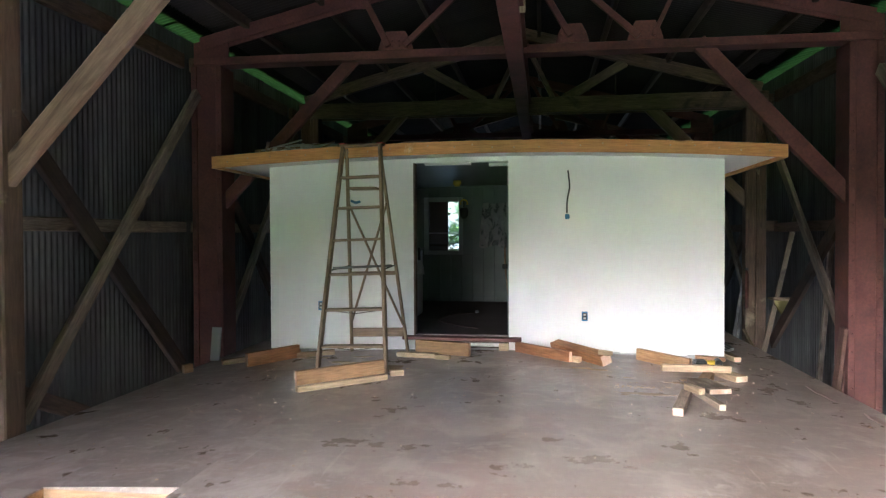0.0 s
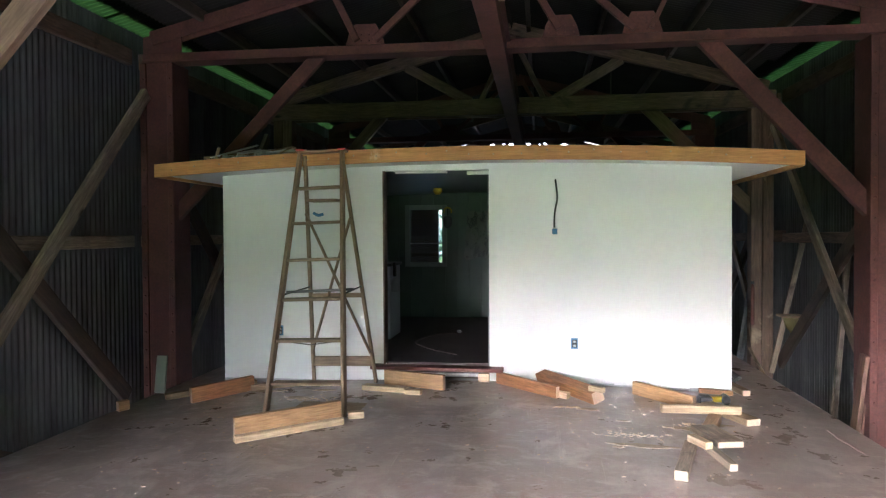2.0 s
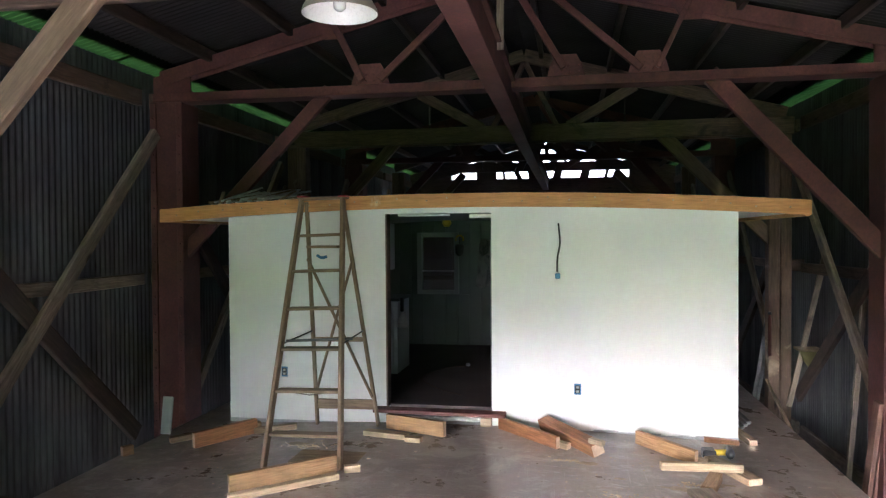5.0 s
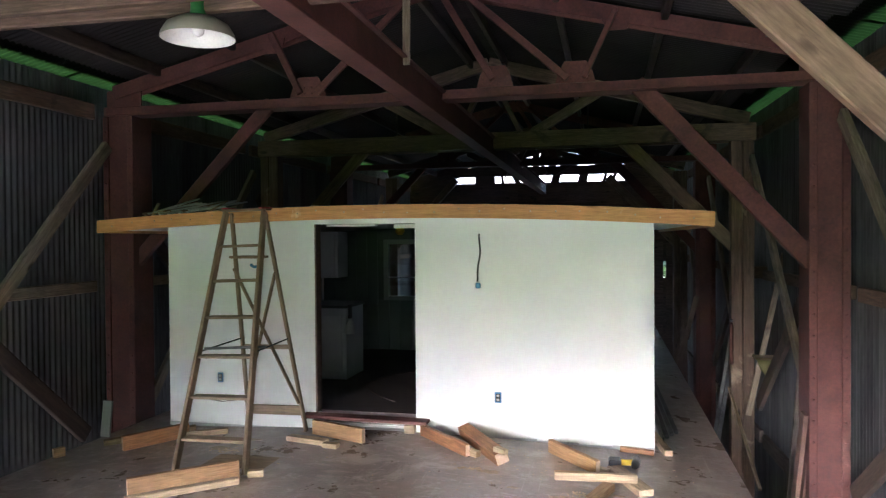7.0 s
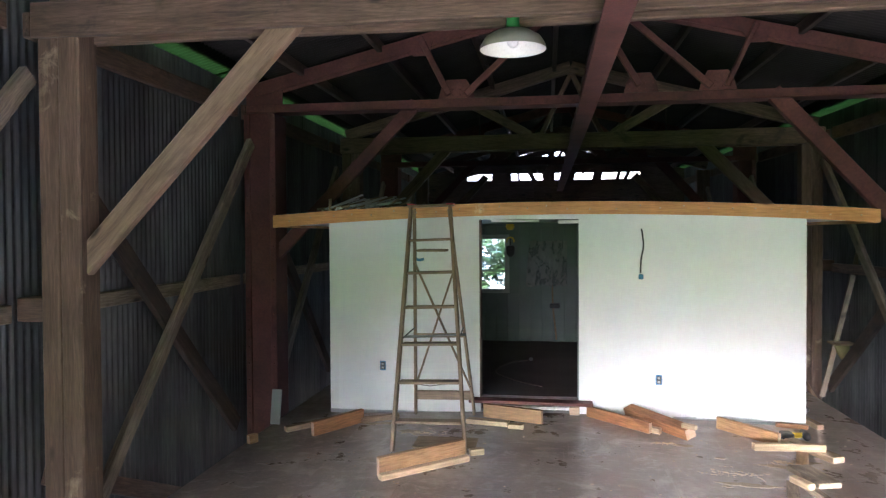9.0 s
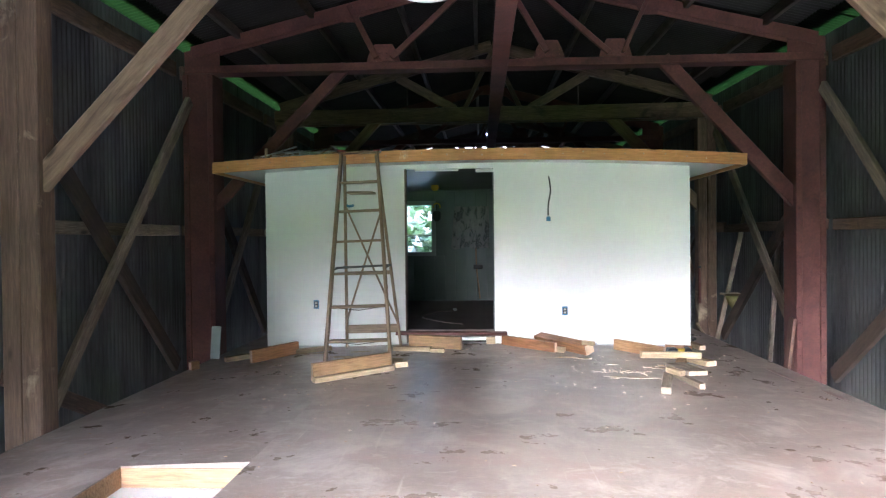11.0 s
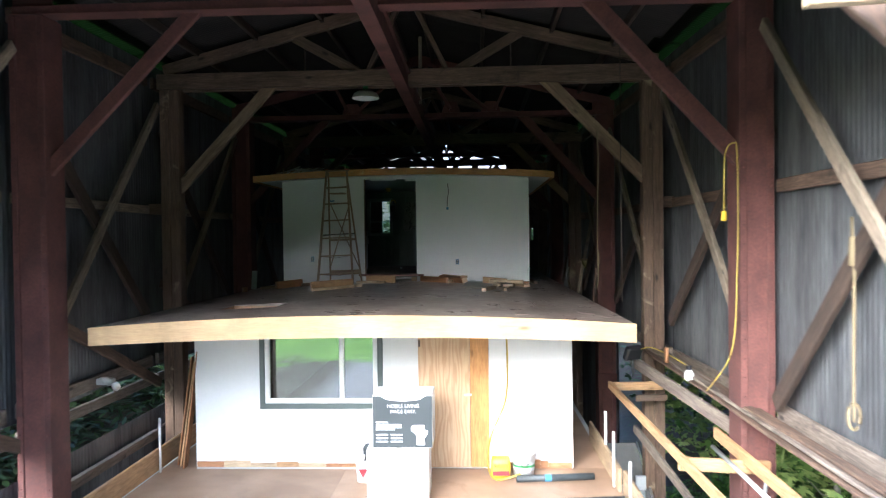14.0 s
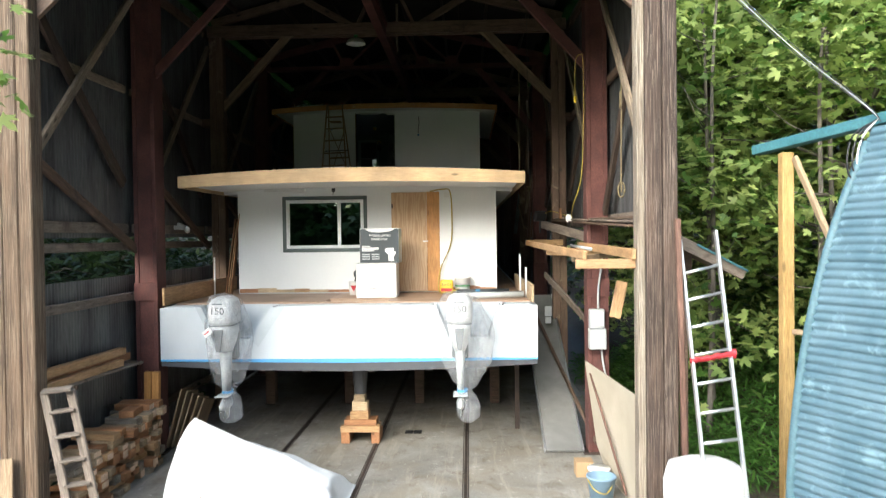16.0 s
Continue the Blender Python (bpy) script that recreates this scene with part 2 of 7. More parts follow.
TAPE = plain("blue_masking_tape", (0.10, 0.36, 0.70), 0.6)
TRIMG = plain("dark_grey_green_trim", (0.10, 0.125, 0.12), 0.55)
VINYL = plain("white_vinyl", (0.80, 0.81, 0.80), 0.35)
BLACK = plain("black_plastic", (0.016, 0.016, 0.018), 0.45)
DARK = plain("dark_grey_card", (0.045, 0.055, 0.06), 0.5)
GLOVE = plain("dull_yellow_leather", (0.19, 0.165, 0.06), 0.8)
YELLOW = plain("yellow_plastic", (0.75, 0.52, 0.03), 0.45)
YCORD = plain("yellow_cord", (0.42, 0.31, 0.045), 0.55)
ROPE = plain("pale_rope", (0.20, 0.155, 0.085), 0.9)
WIRE = plain("black_cable", (0.02, 0.02, 0.02), 0.5)
BLUE = plain("blue_plastic", (0.06, 0.22, 0.42), 0.4)
BUCKET = plain("blue_grey_bucket", (0.20, 0.30, 0.40), 0.4)
WHITEP = plain("white_plastic", (0.78, 0.78, 0.76), 0.4)
REDP = plain("red_plastic", (0.45, 0.03, 0.04), 0.5)
ALU = surface("aluminium", (0.60, 0.61, 0.62), (0.74, 0.75, 0.76), 3, 50, 0.35, 0.85, 0.03, grain=0.1)
STEEL = surface("rail_steel", (0.05, 0.04, 0.035), (0.12, 0.085, 0.065), 4, 40, 0.6, 0.5, 0.1)
GREYBOX = plain("grey_enamel", (0.46, 0.48, 0.48), 0.45)
CARD = plain("brown_cardboard", (0.36, 0.24, 0.13), 0.85)
WCARD = plain("white_carton", (0.76, 0.76, 0.74), 0.7)
BEIGE = surface("beige_board", (0.36, 0.315, 0.24), (0.45, 0.40, 0.315), 1.5, 30, 0.7, 0, 0.03, grain=0.08)
FABRIC = surface("white_canvas", (0.62, 0.64, 0.65), (0.76, 0.77, 0.77), 2.6, 60, 0.8, 0, 0.15, grain=0.1, stain=(0.60, 0.57, 0.50), stain_at=0.66)
MAROON = plain("maroon_board", (0.12, 0.035, 0.025), 0.6)
LAMPG = plain("lamp_enamel_outside", (0.34, 0.33, 0.26), 0.45)
LAMPW = plain("lamp_enamel_inside", (0.85, 0.85, 0.82), 0.3)
GREENP = plain("green_paint", (0.03, 0.22, 0.05), 0.5)
CASING = surface("painted_casing", (0.30, 0.34, 0.31), (0.38, 0.42, 0.39), 1.5, 30, 0.5, 0, 0.03, grain=0.1)
REDOLD = timber("weathered_red_batten", (0.10, 0.05, 0.035), (0.27, 0.15, 0.11), knots=False)
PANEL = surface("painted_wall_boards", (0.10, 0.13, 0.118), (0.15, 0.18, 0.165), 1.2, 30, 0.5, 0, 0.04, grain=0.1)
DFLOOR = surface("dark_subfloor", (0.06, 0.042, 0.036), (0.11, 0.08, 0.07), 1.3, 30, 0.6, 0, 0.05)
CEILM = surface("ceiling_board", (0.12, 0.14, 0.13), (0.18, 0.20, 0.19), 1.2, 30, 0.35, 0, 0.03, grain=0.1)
RAMP = surface("grey_painted_plank", (0.13, 0.13, 0.12), (0.24, 0.235, 0.225), 1.5, 30, 0.6, 0, 0.08, stain=(0.5, 0.52, 0.52), stain_at=0.66, grain=0.12)
BARK = surface("bark", (0.10, 0.085, 0.07), (0.24, 0.21, 0.18), 6, 40, 0.9, 0, 0.5, stretch=(1, 1, 0.25))


def film(name, col, see, rough=0.2):
    """Thin clear film: partly see-through, partly glossy."""
    m, t, p = nodes_of(name)
    p.inputs["Base Color"].default_value = (*col, 1)
    p.inputs["Roughness"].default_value = rough
    v = coords(t, (1, 1, 0.5))
    n = noise_tex(t, v, 9, 5, 0.6, 1.2)
    bump(t, p, n, 0.6, 0.03)
    tr = t.nodes.new("ShaderNodeBsdfTransparent")
    mx = t.nodes.new("ShaderNodeMixShader")
    f = t.nodes.new("ShaderNodeMapRange")
    f.inputs["From Min"].default_value, f.inputs["From Max"].default_value = 0.3, 0.7
    f.inputs["To Min"].default_value, f.inputs["To Max"].default_value = 1 - see - 0.16, 1 - see + 0.16
    t.links.new(n, f.inputs[0])
    t.links.new(f.outputs[0], mx.inputs[0])
    t.links.new(tr.outputs[0], mx.inputs[1])
    t.links.new(p.outputs[0], mx.inputs[2])
    t.links.new(mx.outputs[0], t.nodes["Material Output"].inputs[0])
    return m


BAG = film("clear_polythene", (0.58, 0.60, 0.62), 0.80, 0.18)
COWL = plain("white_cowl_paint", (0.60, 0.61, 0.61), 0.3)
SHEETING = film("dull_polythene", (0.35, 0.36, 0.34), 0.45, 0.25)


def glass(name, mirror, tint=(0.8, 0.86, 0.83)):
    m, t, p = nodes_of(name)
    gl = t.nodes.new("ShaderNodeBsdfGlossy")
    gl.inputs["Roughness"].default_value = 0.0
    gl.inputs["Color"].default_value = (0.93, 0.97, 0.95, 1)
    tr = t.nodes.new("ShaderNodeBsdfTransparent")
    tr.inputs["Color"].default_value = (*tint, 1)
    mx = t.nodes.new("ShaderNodeMixShader")
    mx.inputs[0].default_value = mirror
    t.links.new(tr.outputs[0], mx.inputs[1])
    t.links.new(gl.outputs[0], mx.inputs[2])
    t.links.new(mx.outputs[0], t.nodes["Material Output"].inputs[0])
    return m


# low pane tint stands in for the shade of the cabin interior
PANE = glass("double_glazing", 0.38, (0.30, 0.33, 0.31))
CLEAR = glass("single_glass", 0.08)


def leafy(name, dark, light, through=0.45):
    """Leaves that let light through; colour differs leaf by leaf."""
    m, t, p = nodes_of(name)
    geo = t.nodes.new("ShaderNodeNewGeometry")
    c = ramp(t, geo.outputs["Random Per Island"], [(0.0, dark), (0.6, tuple((a + b) / 2 for a, b in zip(dark, light))), (1.0, light)])
    t.links.new(c, p.inputs["Base Color"])
    p.inputs["Roughness"].default_value = 0.5
    tl = t.nodes.new("ShaderNodeBsdfTranslucent")
    t.links.new(c, tl.inputs["Color"])
    mx = t.nodes.new("ShaderNodeMixShader")
    mx.inputs[0].default_value = through
    t.links.new(p.outputs[0], mx.inputs[1])
    t.links.new(tl.outputs[0], mx.inputs[2])
    t.links.new(mx.outputs[0], t.nodes["Material Output"].inputs[0])
    return m


LEAF = leafy("maple_leaf", (0.07, 0.16, 0.025), (0.60, 0.70, 0.24), 0.5)
# darkened leaf copy: tree shade is put into its colour
LEAFSHADE = leafy("shade_coloured_leaf", (0.012, 0.028, 0.008), (0.05, 0.085, 0.022))
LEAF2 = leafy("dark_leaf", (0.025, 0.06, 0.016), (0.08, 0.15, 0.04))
FERN = leafy("fern", (0.045, 0.13, 0.02), (0.16, 0.31, 0.06))
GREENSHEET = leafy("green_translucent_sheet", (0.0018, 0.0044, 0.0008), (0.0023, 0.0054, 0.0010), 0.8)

# terrain: gravel near the shed, lawn behind, forest litter on the banks
EARTH, et, ep = nodes_of("earth")
ev = coords(et, (1, 1, 1), False)
esep = et.nodes.new("ShaderNodeSeparateXYZ")
et.links.new(ev, esep.inputs[0])
e_n = noise_tex(et, ev, 0.35, 5, 0.6)
e_f = noise_tex(et, ev, 30, 6, 0.7)
grav = ramp(et, noise_tex(et, ev, 9, 6, 0.7), [(0.3, (0.125, 0.113, 0.104)), (0.7, (0.26, 0.24, 0.225))])
lawn = ramp(et, noise_tex(et, ev, 0.6, 6, 0.7), [(0.3, (0.085, 0.165, 0.014)), (0.7, (0.155, 0.265, 0.028))])
# litter colours lowered to stand for tree shade on the banks
litter = ramp(et, noise_tex(et, ev, 5, 6, 0.7), [(0.3, (0.025, 0.019, 0.013)), (0.5, (0.07, 0.052, 0.036)), (0.68, (0.05, 0.08, 0.025))])
yy = et.nodes.new("ShaderNodeMath")
yy.operation = "MULTIPLY_ADD"
yy.inputs[1].default_value, yy.inputs[2].default_value = 8.0, -4.0
et.links.new(e_n, yy.inputs[0])
ysum = et.nodes.new("ShaderNodeMath")
et.links.new(esep.outputs[1], ysum.inputs[0])
et.links.new(yy.outputs[0], ysum.inputs[1])
lf = et.nodes.new("ShaderNodeMapRange")
lf.inputs["From Min"].default_value, lf.inputs["From Max"].default_value = -19.0, -20.5
et.links.new(ysum.outputs[0], lf.inputs[0])
ax = et.nodes.new("ShaderNodeMath")
ax.operation = "ABSOLUTE"
et.links.new(esep.outputs[0], ax.inputs[0])
bank = et.nodes.new("ShaderNodeMapRange")
bank.inputs["From Min"].default_value, bank.inputs["From Max"].default_value = 4.4, 5.4
et.links.new(ax.outputs[0], bank.inputs[0])
col = mixc(et, bank.outputs[0], grav, litter)
col = mixc(et, lf.outputs[0], col, lawn)
et.links.new(col, ep.inputs["Base Color"])
ep.inputs["Roughness"].default_value = 0.95
bump(et, ep, e_f, 0.6, 0.03)

# blue-green ribbed sheet of the greenhouse
TARP = surface("blue_sheeting", (0.065, 0.125, 0.16), (0.115, 0.185, 0.225), 2.4, 26, 0.5, 0, 0.05, stain=(0.19, 0.29, 0.33), stain_at=0.56, stain_scale=4.0, grain=0.2)
TARPE = surface("blue_edge_band", (0.07, 0.15, 0.18), (0.11, 0.20, 0.24), 3, 30, 0.6, 0, 0.05)
TARPD = surface("blue_green_fascia", (0.05, 0.17, 0.20), (0.09, 0.24, 0.27), 2, 30, 0.55, 0, 0.05)

# ---- building helpers ----
def wm(ob):
    return (wm(ob.parent) if ob.parent else Matrix()) @ ob.matrix_basis


def thing(name, at, label, category, group="", kind=""):
    ob = new(name)
    ob.empty_display_size = 0.1
    ob.matrix_basis = Matrix.Translation(at)
    return tagged(ob, label, category, group, kind)


def link_mesh(name, me, material, parent=None, label="", m=Matrix(), kind=""):
    ob = new(name, me)
    if material and not me.materials:
        me.materials.append(material)
    if parent:
        ob.parent = parent
        ob.matrix_basis = wm(parent).inverted() @ m
    else:
        ob.matrix_basis = m
    if label or kind:
        tagged(ob, label=label, kind=kind)
    return ob


def part(name, bm, material, parent=None, label="", m=Matrix(), smooth=False, kind=""):
    me = bpy.data.meshes.new(name)
    bmesh.ops.recalc_face_normals(bm, faces=bm.faces)
    if smooth:
        for f in bm.faces:
            f.smooth = True
    bm.to_mesh(me)
    bm.free()
    return link_mesh(name, me, material, parent, label, m, kind)


def box_bm(x0, x1, y0, y1, z0, z1, bevel=0.004):
    bm = bmesh.new()
    bmesh.ops.create_cube(bm, size=1, matrix=Matrix.Translation(((x0 + x1) / 2, (y0 + y1) / 2, (z0 + z1) / 2)) @ Matrix.Diagonal((x1 - x0, y1 - y0, z1 - z0, 1)))
    if bevel:
        bmesh.ops.bevel(bm, geom=bm.edges[:], offset=bevel, segments=1, affect="EDGES")
    return bm


def box(name, x0, x1, y0, y1, z0, z1, material, parent=None, label="", bevel=0.004, m=Matrix()):
    """A box in world axes; its own origin is its middle, so the grain suits."""
    c = Vector(((x0 + x1) / 2, (y0 + y1) / 2, (z0 + z1) / 2))
    a, b, d = (x1 - x0) / 2, (y1 - y0) / 2, (z1 - z0) / 2
    return part(name, box_bm(-a, a, -b, b, -d, d, min(bevel, a * 0.6, b * 0.6, d * 0.6)), material, parent, label, m @ Matrix.Translation(c))


def aim(p, q, up=None):
    p, q = Vector(p), Vector(q)
    x = (q - p).normalized()
    up = Vector(up) if up else (Vector((0, 1, 0)) if abs(x.z) > 0.9 else Vector((0, 0, 1)))
    y = up.cross(x).normalized()
    z = x.cross(y)
    return Matrix.Translation((p + q) / 2) @ Matrix((x, y, z)).transposed().to_4x4(), (q - p).length


def beam(name, p, q, w, h, material, parent=None, label="", up=None, bevel=0.008, wobble=0.0, ends=None):
    """A squared timber or bar from p to q: w sideways, h along up."""
    m, length = aim(p, q, up)
    bm = box_bm(-length / 2, length / 2, -w / 2, w / 2, -h / 2, h / 2, min(bevel, w * 0.2, h * 0.2))
    if wobble:
        bmesh.ops.subdivide_edges(bm, edges=[e for e in bm.edges if abs(e.verts[0].co.x - e.verts[1].co.x) > length * 0.5], cuts=6)
        s = random.uniform(0, 90)
        for v in bm.verts:
            n = noise.noise_vector(Vector((v.co.x * 0.9 + s, v.co.y * 2, v.co.z * 2)))
            v.co += Vector((0, n.y, n.z)) * wobble
    ob = part(name, bm, material, parent, label, m)
    if ends:
        ob.data.materials.append(ends)
        for f in ob.data.polygons:
            if abs(f.normal.x) > 0.9:
                f.material_index = 1
    return ob


def tube_bm(points, r, sides=8, closed_ends=True):
    bm = bmesh.new()
    pts = [Vector(p) for p in points]
    rings = []
    for i, p in enumerate(pts):
        d = (pts[min(i + 1, len(pts) - 1)] - pts[max(i - 1, 0)]).normalized()
        u = Vector((0, 0, 1)) if abs(d.z) < 0.9 else Vector((1, 0, 0))
        a = d.cross(u).normalized()
        b = d.cross(a)
        rad = r[i] if isinstance(r, (list, tuple)) else r
        rings.append([bm.verts.new(p + rad * (math.cos(k * math.tau / sides) * a + math.sin(k * math.tau / sides) * b)) for k in range(sides)])
    for r0, r1 in zip(rings, rings[1:]):
        for k in range(sides):
            bm.faces.new((r0[k], r0[(k + 1) % sides], r1[(k + 1) % sides], r1[k]))
    if closed_ends:
        bm.faces.new(rings[0])
        bm.faces.new(rings[-1][::-1])
    return bm


def tube(name, points, r, material, parent=None, label="", sides=8):
    return part(name, tube_bm(points, r, sides), material, parent, label, smooth=True)


def smooth_line(points, n=6):
    """A rounded line through points."""
    pts = [Vector(p) for p in points]
    out = []
    for i in range(len(pts) - 1):
        p0, p1, p2, p3 = pts[max(i - 1, 0)], pts[i], pts[i + 1], pts[min(i + 2, len(pts) - 1)]
        for k in range(n):
            t = k / n
            out.append(0.5 * (2 * p1 + (p2 - p0) * t + (2 * p0 - 5 * p1 + 4 * p2 - p3) * t * t + (3 * p1 - p0 - 3 * p2 + p3) * t ** 3))
    return out + [pts[-1]]


def loft_bm(rings, sides=24, power=2.6, caps=True):
    """Rings of (z, half x, half y, centre x, centre y), bottom to top."""
    bm = bmesh.new()
    rows = []
    for z, rx, ry, cx, cy in rings:
        row = []
        for k in range(sides):
            a = k * math.tau / sides
            c, s = math.cos(a), math.sin(a)
            row.append(bm.verts.new((cx + rx * math.copysign(abs(c) ** (2 / power), c), cy + ry * math.copysign(abs(s) ** (2 / power), s), z)))
        rows.append(row)
    for r0, r1 in zip(rows, rows[1:]):
        for k in range(sides):
            bm.faces.new((r0[k], r0[(k + 1) % sides], r1[(k + 1) % sides], r1[k]))
    if caps:
        bm.faces.new(rows[0][::-1])
        bm.faces.new(rows[-1])
    return bm


def prism_bm(outline, y0, y1, bevel=0.0):
    """An (x, z) outline made solid from y0 to y1."""
    bm = bmesh.new()
    f = bm.faces.new([bm.verts.new((x, y0, z)) for x, z in outline])
    r = bmesh.ops.extrude_face_region(bm, geom=[f])
    for v in r["geom"]:
        if isinstance(v, bmesh.types.BMVert):
            v.co.y = y1
    if bevel:
        bmesh.ops.bevel(bm, geom=bm.edges[:], offset=bevel, segments=1, affect="EDGES")
    return bm


def lettering(text, size, m, material, parent, name="lettering", align="CENTER"):
    """Flat letters in the plane x, z of m, read from -y."""
    cu = bpy.data.curves.new(name, "FONT")
    cu.body, cu.size, cu.align_x, cu.extrude = text, size, align, 0.0008
    tmp = bpy.data.objects.new(name, cu)
    me = bpy.data.meshes.new_from_object(tmp)
    bpy.data.objects.remove(tmp)
    return link_mesh(name, me, material, parent, m=m @ pose(0, 0, 0, 90, 0, 0))

# ---- ground and shed ----
RIDGE_X, RIDGE_Z, PITCH = -0.27, 9.19, 0.243


def roof_z(x):
    return RIDGE_Z - PITCH * abs(x - RIDGE_X)


def right_x(y):
    """Inner face of the right-hand cladding: the shed narrows a little inwards."""
    return 3.80 - 0.028 * max(y - 1.1, 0)


LEFT_X = -4.16


def ease(a, b, v):
    t = min(max((v - a) / (b - a), 0), 1)
    return t * t * (3 - 2 * t)


def ground_z(x, y):
    near = ease(-15, -5, y)
    z = -0.06
    z += near * (0.40 * max(x - 4.8, 0) ** 1.25 + 0.95 * max(-4.5 - x, 0) ** 0.9)
    z += 0.25 * max(y - 23, 0) * ease(23, 30, y)
    z += 0.03 * max(-18 - y, 0) ** 1.1 * ease(18, 26, -y)
    flat = ease(3.9, 6, abs(x)) if y > -8 else 1
    z += 0.12 * flat * noise.noise(Vector((x * 0.5, y * 0.5, 0)))
    return min(z, 20)


def build_ground():
    xs = [-400, -200, -100, -60, -40, -30] + [i for i in range(-24, 25)] + [30, 40, 60, 100, 200, 400]
    ys = [-400, -200, -110, -80, -65] + [i * 1.0 for i in range(-55, 41)] + [50, 70, 110, 200, 400]
    bm = bmesh.new()
    g = [[bm.verts.new((x, y, ground_z(x, y))) for x in xs] for y in ys]
    for a, b in zip(g, g[1:]):
        for k in range(len(xs) - 1):
            bm.faces.new((a[k], a[k + 1], b[k + 1], b[k]))
    ob = part("ground", bm, EARTH, smooth=True)
    tagged(ob, "gravel yard, lawn and littered forest banks round the shed", "ground", kind="structure")


build_ground()

floor = part("floor", box_bm(LEFT_X - 0.1, 3.95, -5.2, 21.3, -0.3, 0.0, 0.01), CONC)
tagged(floor, "stained grey concrete slab with slots for steel rails", "floor", kind="structure")
for rx in (-1.64, -0.14, 1.4):
    ob = part("rail", box_bm(rx - 0.022, rx + 0.022, -5.1, 21.0, 0.001, 0.010, 0.003), STEEL)
    tagged(ob, "rusty steel haul-out rail set into the concrete", "rail", group="rails in the floor", kind="structure")
    for s in (-1, 1):
        part("rail_lip", box_bm(rx + s * 0.04 - 0.008, rx + s * 0.04 + 0.008, -5.1, 21.0, 0.0005, 0.006, 0.002), STEEL, ob)
for gx in (0.36, 0.52):
    ob = box("drain_grate", gx - 0.07, gx + 0.07, 2.3, 2.5, 0.001, 0.012, BLACK, bevel=0.003)
    tagged(ob, "small dark metal grate in the concrete floor", "grate", group="floor grates")


def corrugated_bm(u0, u1, v0, v1, place, pitch=0.076, amp=0.0105, rows=1):
    """A wavy sheet: place(u, v, out) gives the point; the waves run along v."""
    n = max(int((u1 - u0) / pitch * 6), 2)
    bm = bmesh.new()
    cols = []
    for i in range(n + 1):
        u = u0 + (u1 - u0) * i / n
        w = amp * math.sin(u / pitch * math.tau)
        cols.append([bm.verts.new(place(u, v0 + (v1 - v0) * k / rows, w)) for k in range(rows + 1)])
    for a, b in zip(cols, cols[1:]):
        for k in range(rows):
            bm.faces.new((a[k], b[k], b[k + 1], a[k + 1]))
    return bm


def clad(parent, side, y0, y1, z0, z1, step=0.76):
    y, k = y0, 0
    while y < y1 - 0.05:
        ye = min(y + step + 0.03, y1)
        lift = 0.004 * (k % 2) + random.uniform(0, 0.003)
        tilt = random.uniform(-0.004, 0.004)
        top = roof_z(right_x(y)) + 0.03 if z1 is None else z1
        zb = z0 + random.uniform(-0.02, 0.02)
        if side < 0:
            fn = lambda u, v, w: (LEFT_X - w - lift + tilt * (u - y), u, v)
        else:
            fn = lambda u, v, w: (right_x(u) + w + lift + tilt * (u - y), u, v)
        ob = part("panel", corrugated_bm(y, ye, zb, top, fn), TIN, parent, smooth=True)
        y += step
        k += 1


wall_left = tagged(new("wall_left"), "corrugated galvanised sheet wall on timber girts", "wall", kind="structure")
wall_right = tagged(new("wall_right"), "corrugated galvanised sheet wall on timber girts", "wall", kind="structure")
clad(wall_left, -1, -2.55, 21.2, 3.6, roof_z(LEFT_X) + 0.03)
clad(wall_left, -1, -2.55, 21.2, 0.05, 2.98)
clad(wall_right, 1, -2.25, 21.2, 3.72, None)
# far cladding low down beyond the cabin
clad(wall_right, 1, 8.2, 21.2, 0.05, 3.7)


def roof_sheet(side):
    d0, d1 = 0.0, (3.93 if side < 0 else 4.05)
    ob = tagged(new("roof_left" if side < 0 else "roof_right"), "weathered corrugated roof sheets seen from below, darkened for shade", "roof", kind="structure")
    y = -2.75
    while y < 21.5:
        ye = min(y + 0.80, 21.6)
        fn = lambda u, v, w: (RIDGE_X + side * v, u, RIDGE_Z - PITCH * v + w + 0.02)
        dd = d1 - 0.19 if side < 0 else right_x(y + 0.4) - RIDGE_X - 0.16
        part("panel", corrugated_bm(y, ye, d0, dd, fn), TINSHADE, ob, smooth=True)
        y += 0.77
    return ob


roof_l, roof_r = roof_sheet(-1), roof_sheet(1)

# green translucent strip along each eave, one sheet to each length
for side, dmax in ((-1, 3.93), (1, 4.1)):
    y = -2.6
    while y < 21:
        ln = min(3.4, 21.5 - y)
        dm = dmax if side < 0 else right_x(y + 1.5) - RIDGE_X + 0.03
        fn = lambda u, v, w: (RIDGE_X + side * v, u, RIDGE_Z - PITCH * v + w - 0.005)
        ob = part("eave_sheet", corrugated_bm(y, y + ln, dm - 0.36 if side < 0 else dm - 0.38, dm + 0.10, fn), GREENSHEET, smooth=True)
        tagged(ob, "green translucent corrugated plastic strip along the eave", "roof strip", group="green eave strips", kind="structure")
        y += 3.36

